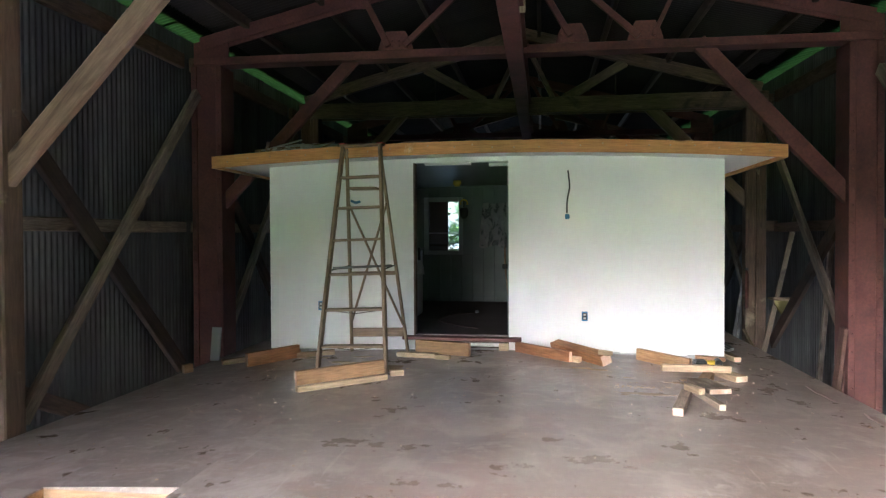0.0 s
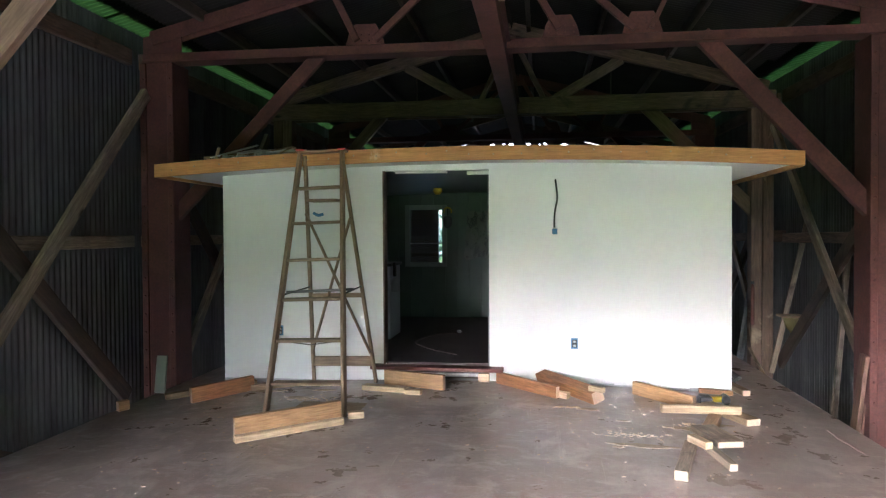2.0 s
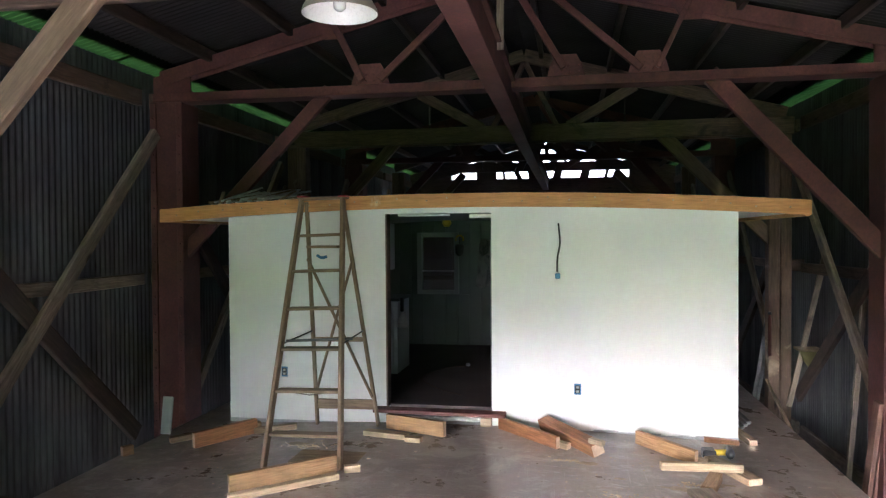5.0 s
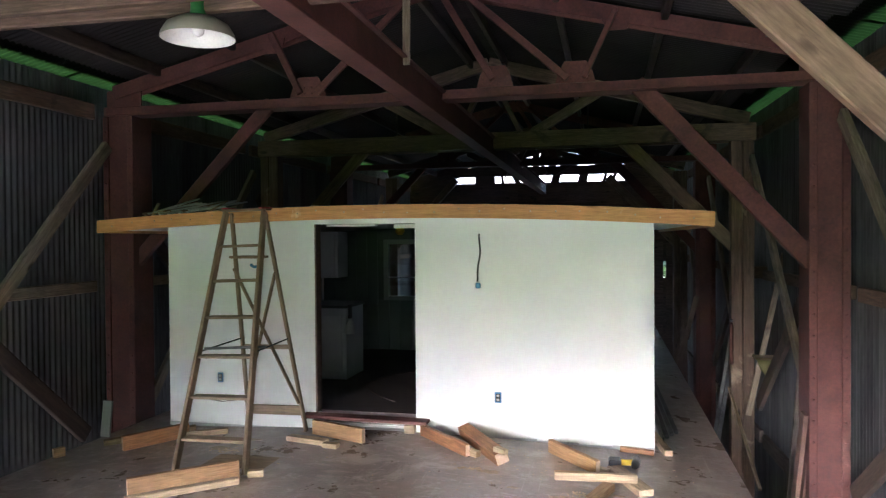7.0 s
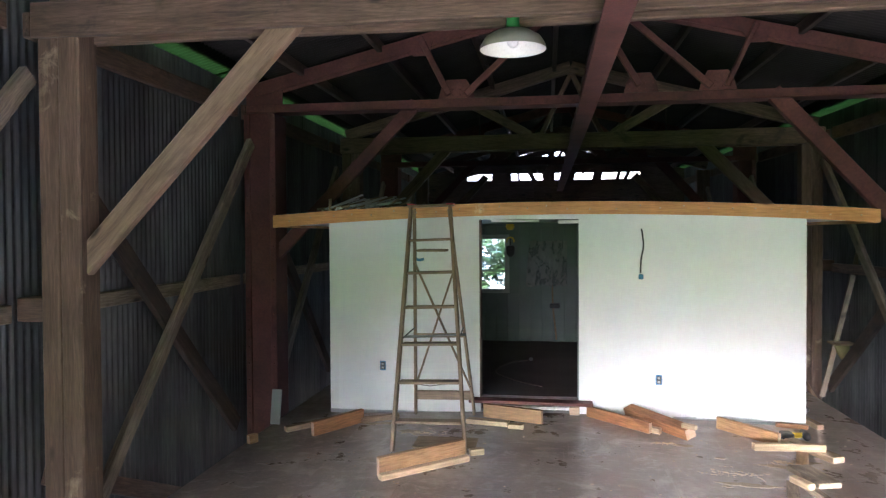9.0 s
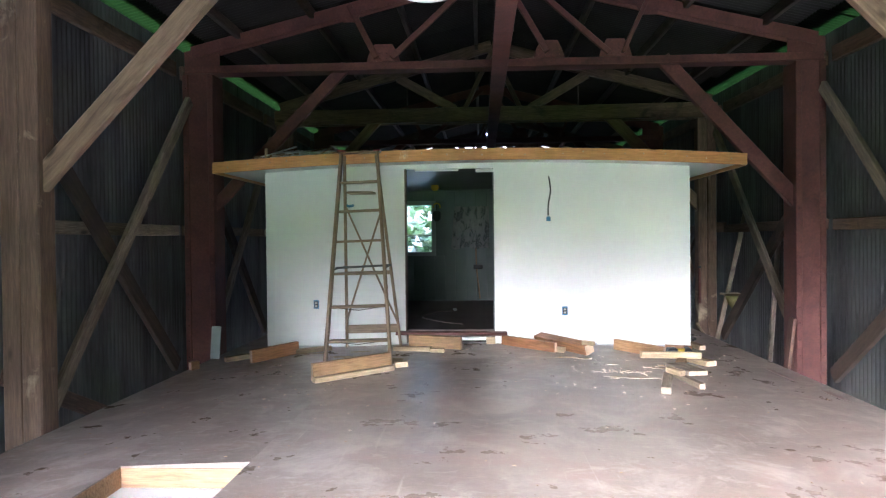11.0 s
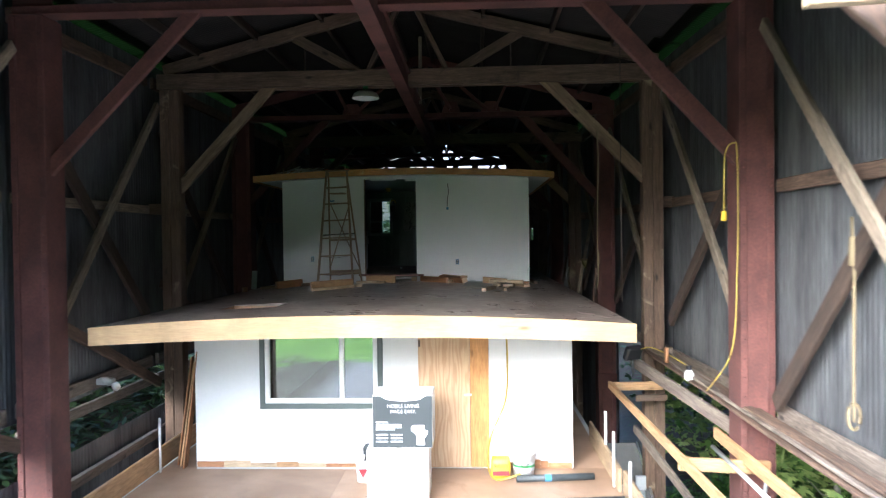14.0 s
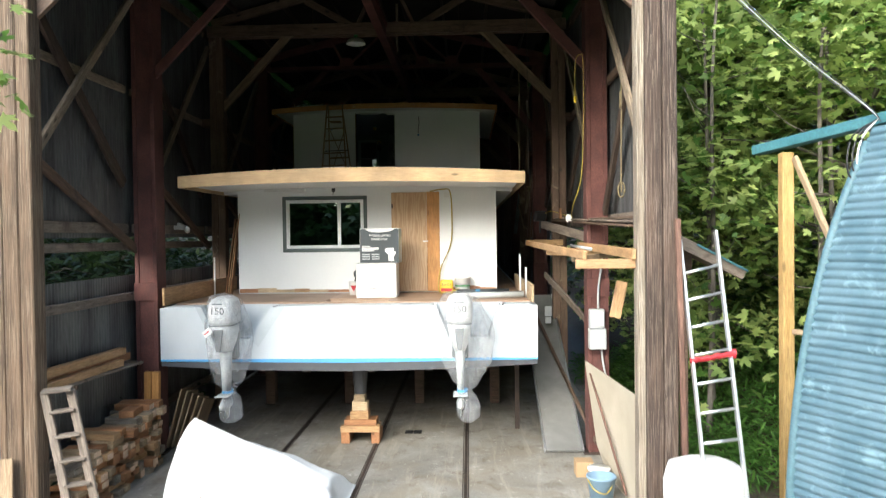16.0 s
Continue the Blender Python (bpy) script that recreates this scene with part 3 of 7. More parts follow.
# purlins, eave plates and girts run the length of the shed
for side in (-1, 1):
    for d in (0.25, 1.2, 2.2, 3.1):
        x = RIDGE_X + side * d
        for y0, y1 in ((-2.5, 4.4), (4.42, 11.1), (11.12, 21.2)):
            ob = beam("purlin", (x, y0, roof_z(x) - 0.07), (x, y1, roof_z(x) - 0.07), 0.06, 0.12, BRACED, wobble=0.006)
            tagged(ob, "rough weathered timber roof purlin", "purlin", group="roof purlins", kind="structure")
BENTS = [-2.4, 1.1, 4.45, 7.93, 11.3, 14.6, 17.9, 21.1]
for a, b in zip(BENTS, BENTS[1:]):
    for z, h in ((7.93, 0.17), (6.01, 0.12)) + (((3.75, 0.16), (3.46, 0.13)) if a < 9 else ()):
        mm = OLD if z > 7 else BRACEP if z > 5 else GREY
        tagged(beam("girt", (LEFT_X + 0.06, a + 0.1, z), (LEFT_X + 0.06, b - 0.1, z), 0.06, h, mm, wobble=0.008), "rough timber girt behind the sheet wall", "girt", group="wall girts", kind="structure")
    for z, h in ((7.93, 0.17), (6.0, 0.13), (3.78, 0.17)):
        xa, xb = right_x(a) - 0.06, right_x(b) - 0.06
        tagged(beam("girt", (xa, a + 0.1, z), (xb, b - 0.1, z), 0.06, h, OLD if z > 5 else GREY, wobble=0.008), "rough timber girt behind the sheet wall", "girt", group="wall girts", kind="structure")
for z in (2.64, 0.6):
    for a, b in zip(BENTS[:4], BENTS[1:4]):
        tagged(beam("girt", (LEFT_X + 0.09, a + 0.05, z), (LEFT_X + 0.09, b - 0.05, z), 0.07, 0.13, GREY, wobble=0.008), "grey timber girt on the low sheet wall", "girt", group="wall girts", kind="structure")


def rivets_bm(points, r=0.013):
    bm = bmesh.new()
    for p in points:
        bmesh.ops.create_icosphere(bm, subdivisions=1, radius=r, matrix=Matrix.Translation(p) @ Matrix.Diagonal((1, 0.6, 1, 1)))
    return bm


def steel_bent(y, li, ri):
    """Red built-up steel posts and truss; li, ri: the posts' inner faces."""
    th = thing("steel_bent", (RIDGE_X, y, 0), "red oxide painted riveted steel posts and roof truss", "steel frame", "roof frames")
    for x0, x1 in ((li - 0.37, li), (ri, ri + 0.34)):
        part("post", box_bm(x0 + 0.03, x1 - 0.03, y - 0.012, y + 0.30, 0.0, 7.9, 0.004), RED, th)
        for fx in (x0, x1 - 0.07):
            part("flange", box_bm(fx, fx + 0.07, y - 0.03, y + 0.32, 0.0, 7.88, 0.006), RED, th)
        pts = [Vector((fx, y - 0.034, z)) for fx in (x0 + 0.035, x1 - 0.035) for z in np.arange(0.3, 7.8, 0.19)]
        part("rivets", rivets_bm(pts), RED, th, kind="stuff")
        part("splice_plate", box_bm(x0 - 0.012, x1 + 0.012, y - 0.045, y - 0.0305, 2.55, 2.85, 0.004), RED, th)
        part("base_plate", box_bm(x0 - 0.08, x1 + 0.08, y - 0.08, y + 0.36, 0.001, 0.03, 0.004), STEEL, th)
    for dy in (0.0, 0.17):
        part("bottom_chord", box_bm(li - 0.35, ri + 0.33, y + dy, y + dy + 0.012, 7.9, 7.985, 0.003), RED, th)
    part("chord_flange", box_bm(li - 0.35, ri + 0.33, y - 0.03, y + 0.20, 7.886, 7.899, 0.003), RED, th)
    ap = (RIDGE_X, 9.05)
    for px, s in ((li, 1), (ri, -1)):
        ox = px - s * 0.37
        part("heel_plate", prism_bm([(ox, 7.99), (px + s * 0.06, 7.99), (px + s * 0.06, 8.27), (ox, 8.17)][::s], y + 0.05, y + 0.07), RED, th)
        for dy in (0.0, 0.14):
            beam("top_chord", (ox + s * 0.1, y + 0.03 + dy, 8.15), (ap[0], y + 0.03 + dy, ap[1]), 0.02, 0.15, RED, th)
    ws = li + 3.66
    for gx, w in ((-1.6 + ws, 0.40), (0.35 + ws, 0.36), (1.12 + ws, 0.38)):
        part("gusset", prism_bm([(gx - w / 2, 7.986), (gx + w / 2, 7.986), (gx + w * 0.42, 8.09), (gx + w * 0.27, 8.19), (gx - w * 0.27, 8.19), (gx - w * 0.42, 8.09)], y - 0.012, y + 0.004), RED, th)
        pts = [Vector((gx + dx, y - 0.014, z)) for dx in (-0.12, -0.04, 0.04, 0.12) for z in (8.02, 8.08)]
        part("rivets", rivets_bm(pts, 0.011), RED, th, kind="stuff")
    for p, q in (((-1.68, 8.02), (-2.0, 8.66)), ((-1.5, 8.02), (-0.42, 9.0)), ((0.33, 8.05), (-0.22, 9.0)), ((1.05, 8.02), (-0.02, 8.98)), ((1.2, 8.02), (1.5, 8.66))):
        beam("web_member", (p[0] + ws, y - 0.03, p[1]), (q[0] + ws, y - 0.03, q[1]), 0.05, 0.07, RED, th)
    for gx in (-2.0 + ws, 1.5 + ws):
        part("gusset", prism_bm([(gx - 0.14, 8.58), (gx + 0.14, 8.62), (gx + 0.1, 8.46), (gx - 0.08, 8.46)], y + 0.0, y + 0.014), RED, th)
    part("ridge_plate", prism_bm([(ap[0] - 0.34, 8.9), (ap[0] + 0.34, 8.9), (ap[0] + 0.2, 9.06), (ap[0] - 0.2, 9.06)], y, y + 0.014), RED, th)
    beam("knee_brace", (li - 0.08, y + 0.1, 6.25), (li + 1.60, y + 0.1, 7.97), 0.07, 0.14, RED, th)
    beam("knee_brace", (ri + 0.12, y + 0.1, 6.21), (ri - 1.48, y + 0.1, 7.97), 0.09, 0.17, RED, th)
    return th


def timber_bent(y, li, ri, tie=True):
    th = thing("timber_bent", (RIDGE_X, y, 0), "weathered timber posts, tie beam, struts and rafters", "timber frame", "roof frames")
    for x0, x1 in ((li - 0.30, li), (ri, ri + 0.30)):
        for k in range(2):
            xa = x0 + 0.15 * k
            beam("post_plank", (xa + 0.074, y + 0.10, 0), (xa + 0.074, y + 0.10, 8.0), 0.148, 0.19 + 0.02 * k, POSTT, th, up=(0, 1, 0), bevel=0.012)
        s = -1 if x0 < 0 else 1
        xm = (x0 + x1) / 2 + s * 0.2
        beam("post_block", (xm - 0.16, y + 0.14, 6.02), (xm + 0.16, y + 0.14, 6.02), 0.2, 0.16, OLD, th)
    for dy in (0.0, 0.2) if tie else ():
        beam("tie_beam", (li - 0.32, y + dy, 7.92), (ri + 0.32, y + dy, 7.92), 0.06, 0.24, OLD, th, wobble=0.012)
    ap = (RIDGE_X, 9.06)
    for px, s in ((li, 1), (ri, -1)):
        beam("rafter", (px - s * 0.25, y + 0.1, 8.1), (ap[0], y + 0.1, ap[1]), 0.09, 0.18, OLD, th, wobble=0.012)
        beam("strut", (px + s * 2.7, y + 0.1, 8.02), (px + s * 1.75, y + 0.1, 8.56), 0.07, 0.14, OLD, th, wobble=0.008)
        beam("strut", (px + s * 2.85, y + 0.1, 8.02), (px + s * 3.3, y + 0.1, 8.95), 0.07, 0.12, OLD, th, wobble=0.008)
        beam("hanger", (px + s * 1.9, y + 0.11, 8.02), (px + s * 1.9, y + 0.11, 8.62), 0.02, 0.02, STEEL, th)
    beam("knee_brace", (li - 0.12, y + 0.10, 6.24), (li + 1.46, y + 0.10, 7.93), 0.08, 0.16, KNEEW, th, wobble=0.006)
    beam("knee_brace", (ri + 0.12, y + 0.10, 6.31), (ri - 1.44, y + 0.10, 7.91), 0.08, 0.18, KNEEW, th, wobble=0.006)
    return th


steel_bent(1.1, -3.65, 3.39)
timber_bent(4.45, -3.65, 3.23)
steel_bent(7.93, -3.67, 3.15)
timber_bent(11.3, -3.58, 3.05)
steel_bent(14.6, -3.65, 2.98)
timber_bent(17.9, -3.58, 2.9, False)

# crossed wall braces, bay by bay
for k, (a, b) in enumerate(zip(BENTS[:6], BENTS[1:7])):
    xl = LEFT_X + 0.16
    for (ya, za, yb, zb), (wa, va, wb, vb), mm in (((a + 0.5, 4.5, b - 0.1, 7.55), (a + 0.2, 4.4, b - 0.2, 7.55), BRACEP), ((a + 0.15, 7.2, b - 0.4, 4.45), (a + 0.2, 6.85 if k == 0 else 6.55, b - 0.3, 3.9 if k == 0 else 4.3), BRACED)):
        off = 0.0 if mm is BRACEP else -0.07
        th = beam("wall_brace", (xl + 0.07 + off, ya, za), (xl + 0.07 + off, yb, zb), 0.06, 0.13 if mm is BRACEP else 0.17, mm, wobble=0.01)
        tagged(th, "long weathered timber diagonal brace on the sheet wall", "brace", group="wall braces")
        xa, xb = right_x(a) - 0.27, right_x(b) - 0.24
        th = beam("wall_brace", (xa - off, wa, va), (xb - off, wb, vb), 0.06, 0.13 if mm is BRACEP else 0.17, mm, wobble=0.01)
        tagged(th, "long weathered timber diagonal brace on the sheet wall", "brace", group="wall braces")
# lower braces under the mid girt on the left
for a, b in zip(BENTS[:3], BENTS[1:4]):
    th = beam("wall_brace", (LEFT_X + 0.15, a + 0.1, 4.9), (LEFT_X + 0.15, b, 3.4), 0.06, 0.14, OLD, wobble=0.01)
    tagged(th, "long weathered timber diagonal brace on the sheet wall", "brace", group="wall braces")

# hoist beam under the ridge
th = thing("hoist_beam", (RIDGE_X, 9, 7.7), "red steel I-beam hoist rail along the shed", "steel beam")
part("bottom_flange", box_bm(-0.345, -0.175, -2.2, 20.9, 7.71, 7.732, 0.004), RED, th)
part("web", box_bm(-0.205, -0.188, -2.2, 20.9, 7.733, 7.955, 0.002), RED, th)
part("top_flange", box_bm(-0.30, -0.15, -2.2, 20.9, 7.956, 7.975, 0.004), RED, th)

ob = beam("hanger_board", (-0.165, 6.52, 7.90), (-0.15, 6.50, 9.08), 0.06, 0.03, BRACEP, up=(0, 1, 0))
tagged(ob, "short pale board hanging from the ridge beside the hoist beam", "board")

# far gable: sheeted low, open lattice above
far = tagged(new("wall_far"), "dark far end wall with a gap and an open lattice gable", "wall", kind="structure")
for x0, x1, z0, z1 in ((-4.2, -2.75, 0, 8.06), (-1.0, 2.93, 0, 8.06), (3.0, 3.5, 0, 8.06), (-2.75, -1.0, 0, 4.6), (-2.75, -1.0, 7.0, 8.06), (2.93, 3.0, 0, 5.4), (2.93, 3.0, 5.85, 8.06)):
    part("board", box_bm(x0, x1, 21.2, 21.26, z0, z1, 0), OLD, far)
for x0, x1 in ((-4.2, -2.95), (2.0, 3.6)):
    part("board", prism_bm([(x0, 8.06), (x1, 8.06), (x1, roof_z(x1)), (x0, roof_z(x0))], 21.2, 21.26), OLD, far)
# level bars, a king post and slanting braces leave uneven gaps between them
for z, h, x0, x1 in ((8.38, 0.25, -2.9, 2.0), (8.695, 0.11, -2.1, 1.6)):
    beam("lattice_bar", (x0, 21.2, z), (x1, 21.2, z), 0.06, h, OLD, far)
part("king_post", box_bm(-0.59, -0.40, 21.24, 21.30, 8.06, 9.1, 0), OLD, far)
for s in (-1, 1):
    part("board", prism_bm([(RIDGE_X + s * 1.25, 8.52), (RIDGE_X + s * 3.2, 8.52), (RIDGE_X + s * 3.2, 8.36), (RIDGE_X + s * 2.6, 8.28), (RIDGE_X + s * 2.2, 8.44)], 21.265, 21.29), OLD, far)
    beam("lattice_bar", (RIDGE_X + s * 3.6, 21.22, 8.02), (RIDGE_X, 21.22, 8.98), 0.06, 0.17, OLD, far)
    beam("lattice_bar", (RIDGE_X + s * 2.9, 21.24, 8.42), (RIDGE_X, 21.24, 9.14), 0.06, 0.15, OLD, far)
for x, z0, x2, z2, w in ((-1.94, 8.03, -1.94, 8.30, 0.56), (-1.42, 8.03, -1.46, 8.30, 0.06), (-0.98, 8.03, -1.12, 8.30, 0.13), (-0.62, 8.03, -0.68, 8.30, 0.22),
                         (0.02, 8.03, 0.10, 8.30, 0.22), (0.78, 8.03, 0.84, 8.30, 0.25), (1.36, 8.03, 1.44, 8.30, 0.09), (1.58, 8.03, 1.70, 8.30, 0.10),
                         (-1.22, 8.46, -1.52, 8.80, 0.14), (-0.86, 8.46, -1.20, 8.80, 0.16), (-0.08, 8.46, 0.14, 8.80, 0.18), (0.34, 8.46, 0.02, 8.80, 0.07), (0.60, 8.46, 0.30, 8.76, 0.17),
                         (-0.28, 8.74, -0.12, 9.0, 0.08), (0.12, 8.74, -0.16, 9.0, 0.10)):
    beam("lattice_brace", (x, 21.235, z0), (x2, 21.235, z2), w, 0.05, OLD, far, up=(0, 1, 0))

# ---- entrance frame ----
ent = thing("entrance_frame", (RIDGE_X, -2.4, 0), "weathered timber entrance posts with pale plywood gable edging", "timber frame")
for x0, s in ((3.37, 1), (-3.98, -1)):
    # right inner plank is paler: light on the inner face put into its colour
    beam("post_plank", (x0 + 0.045, -2.36, 0), (x0 + 0.045, -2.36, 7.2), 0.09, 0.2, POSTP if s > 0 else POSTB, ent, up=(0, 1, 0), bevel=0.012)
    beam("post_plank", (x0 + 0.19, -2.34, 0), (x0 + 0.19, -2.34, 7.3), 0.19, 0.26, POSTW if s > 0 else POSTB, ent, up=(0, 1, 0), bevel=0.015)
    beam("post_plank", (x0 + 0.37, -2.35, 0), (x0 + 0.37, -2.35, 7.2), 0.16, 0.24, POSTW if s > 0 else POSTB, ent, up=(0, 1, 0), bevel=0.015)
    sx = 3.4 if s > 0 else -3.6
    beam("corner_brace", (sx + (0.05 if s > 0 else -0.05), -2.25, 6.2), (sx - s * 1.1, -2.25, 7.25), 0.07, 0.2, OLD, ent)
part("gable_edge", prism_bm([(-4.1, 6.96), (3.9, 7.06), (3.9, 7.45), (-4.1, 7.35)], -2.44, -2.40), PALE, ent, "pale plywood edging strip")
part("gable_sheet", prism_bm([(-4.25, 7.36), (3.80, 7.46), (3.80, 8.18), (RIDGE_X, 9.22), (-4.25, 8.22)], -2.46, -2.40), TINSHADE, ent)
for p, q in (((-1.3, 7.12), (-2.55, 7.02)), ((-0.88, 7.14), (-0.87, 6.93)), ((-0.5, 7.13), (0.18, 6.86)), ((0.45, 7.14), (0.42, 6.92)), ((1.0, 7.16), (1.55, 7.03)), ((2.33, 7.18), (2.3, 6.98)), ((-3.4, 7.16), (-2.6, 6.92))):
    beam("stick", (p[0], -2.48, p[1]), (q[0], -2.48, q[1]), 0.04, 0.09, PALE, ent, "pale sawn batten end")
part("gusset_ply", box_bm(2.98, 3.62, -2.50, -2.462, 6.7, 7.3, 0.003), FIR, ent, "bright new plywood gusset")
beam("stick", (2.42, -2.49, 6.69), (3.62, -2.49, 6.74), 0.09, 0.07, PALE, ent, "pale new stud")

# ---- houseboat ----
BX = -0.49
boat = thing("houseboat", (BX, 0.92, 0.0), "white houseboat under construction with two cabins on blocks", "boat")


def crown(x, z_mid, z_end, half):
    return z_mid - (z_mid - z_end) * ((x - BX) / half) ** 2


def slab_bm(x0, x1, y0, y1, top, under, n=24, holes=()):
    """A cambered slab: top(x) and under(x)."""
    bm = bmesh.new()
    xs = [x0 + (x1 - x0) * i / n for i in range(n + 1)]
    rings = [[bm.verts.new((x, y0, under(x))) for x in xs], [bm.verts.new((x, y0, top(x))) for x in xs],
             [bm.verts.new((x, y1, top(x))) for x in xs], [bm.verts.new((x, y1, under(x))) for x in xs]]
    for a, b in zip(rings, rings[1:] + rings[:1]):
        for k in range(n):
            bm.faces.new((a[k], a[k + 1], b[k + 1], b[k]))
    for k in (0, n):
        bm.faces.new([r[k] for r in rings])
    return bm


# hull, with two motor wells in the transom
def transom_outline():
    top = [(-3.55, 2.44), (-2.86, 2.44), (-2.62, 1.93), (-2.08, 1.93), (-1.72, 2.44), (0.94, 2.44), (1.14, 1.93), (1.80, 1.93), (1.98, 2.44), (2.57, 2.44)]
    low = [(2.57, 1.60), (BX, 1.56), (-3.55, 1.60)]
    return top + low


part("transom", prism_bm(transom_outline(), 0.92, 1.0), HULL, boat, "glossy white painted transom")
part("tape", prism_bm([(-3.552, 1.605), (2.572, 1.605), (2.572, 1.575), (BX, 1.535), (-3.552, 1.575)], 0.914, 1.0), TAPE, boat, "blue masking tape line")
part("bottom", slab_bm(-3.54, 2.56, 0.925, 17.5, lambda x: 1.56, lambda x: crown(x, 1.40, 1.50, 3.05)), BOTTOM, boat, "dark painted hull bottom")
for x0, x1 in ((-3.55, -3.47), (2.49, 2.57)):
    part("hull_side", box_bm(x0, x1, 1.001, 17.5, 1.57, 2.44, 0.006), HULL, boat)
part("bow", box_bm(-3.46, 2.48, 17.4, 17.48, 1.57, 2.44, 0.006), HULL, boat)
for a, b, c, d in ((-2.86, -2.62, -2.08, -1.72), (0.94, 1.14, 1.80, 1.98)):
    part("well_back", prism_bm([(b - 0.02, 1.9), (c + 0.02, 1.9), (d + 0.06, 2.46), (a - 0.06, 2.46)], 1.30, 1.34), PRIMER, boat, "grey primed motor well")
    part("well_floor", box_bm(b - 0.02, c + 0.02, 1.001, 1.299, 1.88, 1.925, 0), PRIMER, boat)
    for p, q in (((a, 2.445), (b, 1.93)), ((d, 2.445), (c, 1.93))):
        beam("well_cheek", (p[0], 1.15, p[1]), (q[0], 1.15, q[1]), 0.3, 0.03, PRIMER, boat, up=(1, 0, 0.3))
    part("well_border", prism_bm([(a - 0.10, 2.446), (a, 2.446), (b + 0.0, 1.93), (b - 0.1, 1.93)], 0.912, 0.9185), PRIMER, boat)
    part("well_border", prism_bm([(d, 2.446), (d + 0.22, 2.446), (c + 0.14, 1.80), (c, 1.93)], 0.912, 0.9185), PRIMER, boat)
# working deck with an open hatch
for x0, x1, y0, y1 in ((-3.46, -0.97, 1.35, 3.3), (0.11, 2.48, 1.35, 3.3), (-0.97, 0.11, 1.35, 1.45), (-0.97, 0.11, 2.0, 3.3)):
    part("deck", box_bm(x0, x1, y0, y1, 2.42, 2.48, 0.002), DECKPLY, boat, "brown sealed plywood deck")
part("deck_edge", box_bm(-1.66, 0.90, 1.002, 1.349, 2.40, 2.455, 0.004), PRIMER, boat)
part("deck_edge", box_bm(-3.46, -2.93, 1.002, 1.349, 2.40, 2.455, 0.004), PRIMER, boat)
part("deck_edge", box_bm(2.05, 2.48, 1.002, 1.349, 2.40, 2.455, 0.004), PRIMER, boat)
part("hatch_well", box_bm(-0.97, 0.11, 1.46, 1.99, 2.05, 2.09, 0), PRIMER, boat, "grey primed hatch recess")
part("hatch_side", box_bm(-0.99, 0.13, 1.985, 2.0, 2.09, 2.42, 0), PRIMER, boat)
for x0, x1 in ((-3.46, -3.01), (2.03, 2.48)):
    part("side_deck", box_bm(x0, x1, 3.3, 17.3, 2.42, 2.476, 0.003), DECKPLY, boat)
# bulwark boards with upright rods
for x, y0, y1 in ((-3.50, 0.95, 4.6), (2.50, 0.95, 2.35), (2.46, 2.4, 4.6)):
    beam("bulwark_board", (x, y0, 2.62), (x, y1, 2.62), 0.045, 0.29, FIR if x < 0 else TAN, boat, "bare fir bulwark board")
for x, y, z in ((-3.42, 3.1, 3.2), (2.42, 2.6, 3.15), (2.47, 3.4, 3.2), (2.47, 1.9, 3.0)):
    tube("rod", [(x, y, 2.47), (x, y, z)], 0.017, WHITEP, boat, "white plastic upright rod")

# lower cabin
def wall_with_holes(name, x0, x1, z0, topf, y0, y1, holes, mat):
    """A wall in strips round its openings (x0, x1, z0, z1), the top following topf."""
    cuts = sorted({x0, x1, *[h[0] for h in holes], *[h[1] for h in holes]})
    bm = bmesh.new()
    for a, b in zip(cuts, cuts[1:]):
        n = max(int((b - a) / 0.3), 1)
        hs = [h for h in holes if h[0] <= a + 1e-6 and h[1] >= b - 1e-6]
        for k in range(n):
            u, v = a + (b - a) * k / n, a + (b - a) * (k + 1) / n
            segs, z = [], z0
            for h in sorted(hs, key=lambda h: h[2]):
                if h[2] > z + 1e-4:
                    segs.append((z, h[2], z, h[2]))
                z = h[3]
            segs.append((z, topf(u), z, topf(v)))
            for p, q, r, s in segs:
                vs = [bm.verts.new(c) for c in ((u, y0, p), (v, y0, r), (v, y0, s), (u, y0, q), (u, y1, p), (v, y1, r), (v, y1, s), (u, y1, q))]
                for f in ((0, 1, 2, 3), (7, 6, 5, 4), (0, 4, 5, 1), (3, 2, 6, 7), (0, 3, 7, 4), (1, 5, 6, 2)):
                    bm.faces.new([vs[i] for i in f])
    bmesh.ops.remove_doubles(bm, verts=bm.verts, dist=1e-5)
    bm.verts.index_update()
    seen = {}
    for f in list(bm.faces):
        seen.setdefault(tuple(sorted(v.index for v in f.verts)), []).append(f)
    bmesh.ops.delete(bm, geom=[f for fs in seen.values() if len(fs) > 1 for f in fs], context="FACES_ONLY")
    return part(name, bm, mat, boat)


def low_top(x):
    return crown(x, 4.72, 4.61, 2.9)


def low_under(x):
    return crown(x, 4.49, 4.42, 2.9)


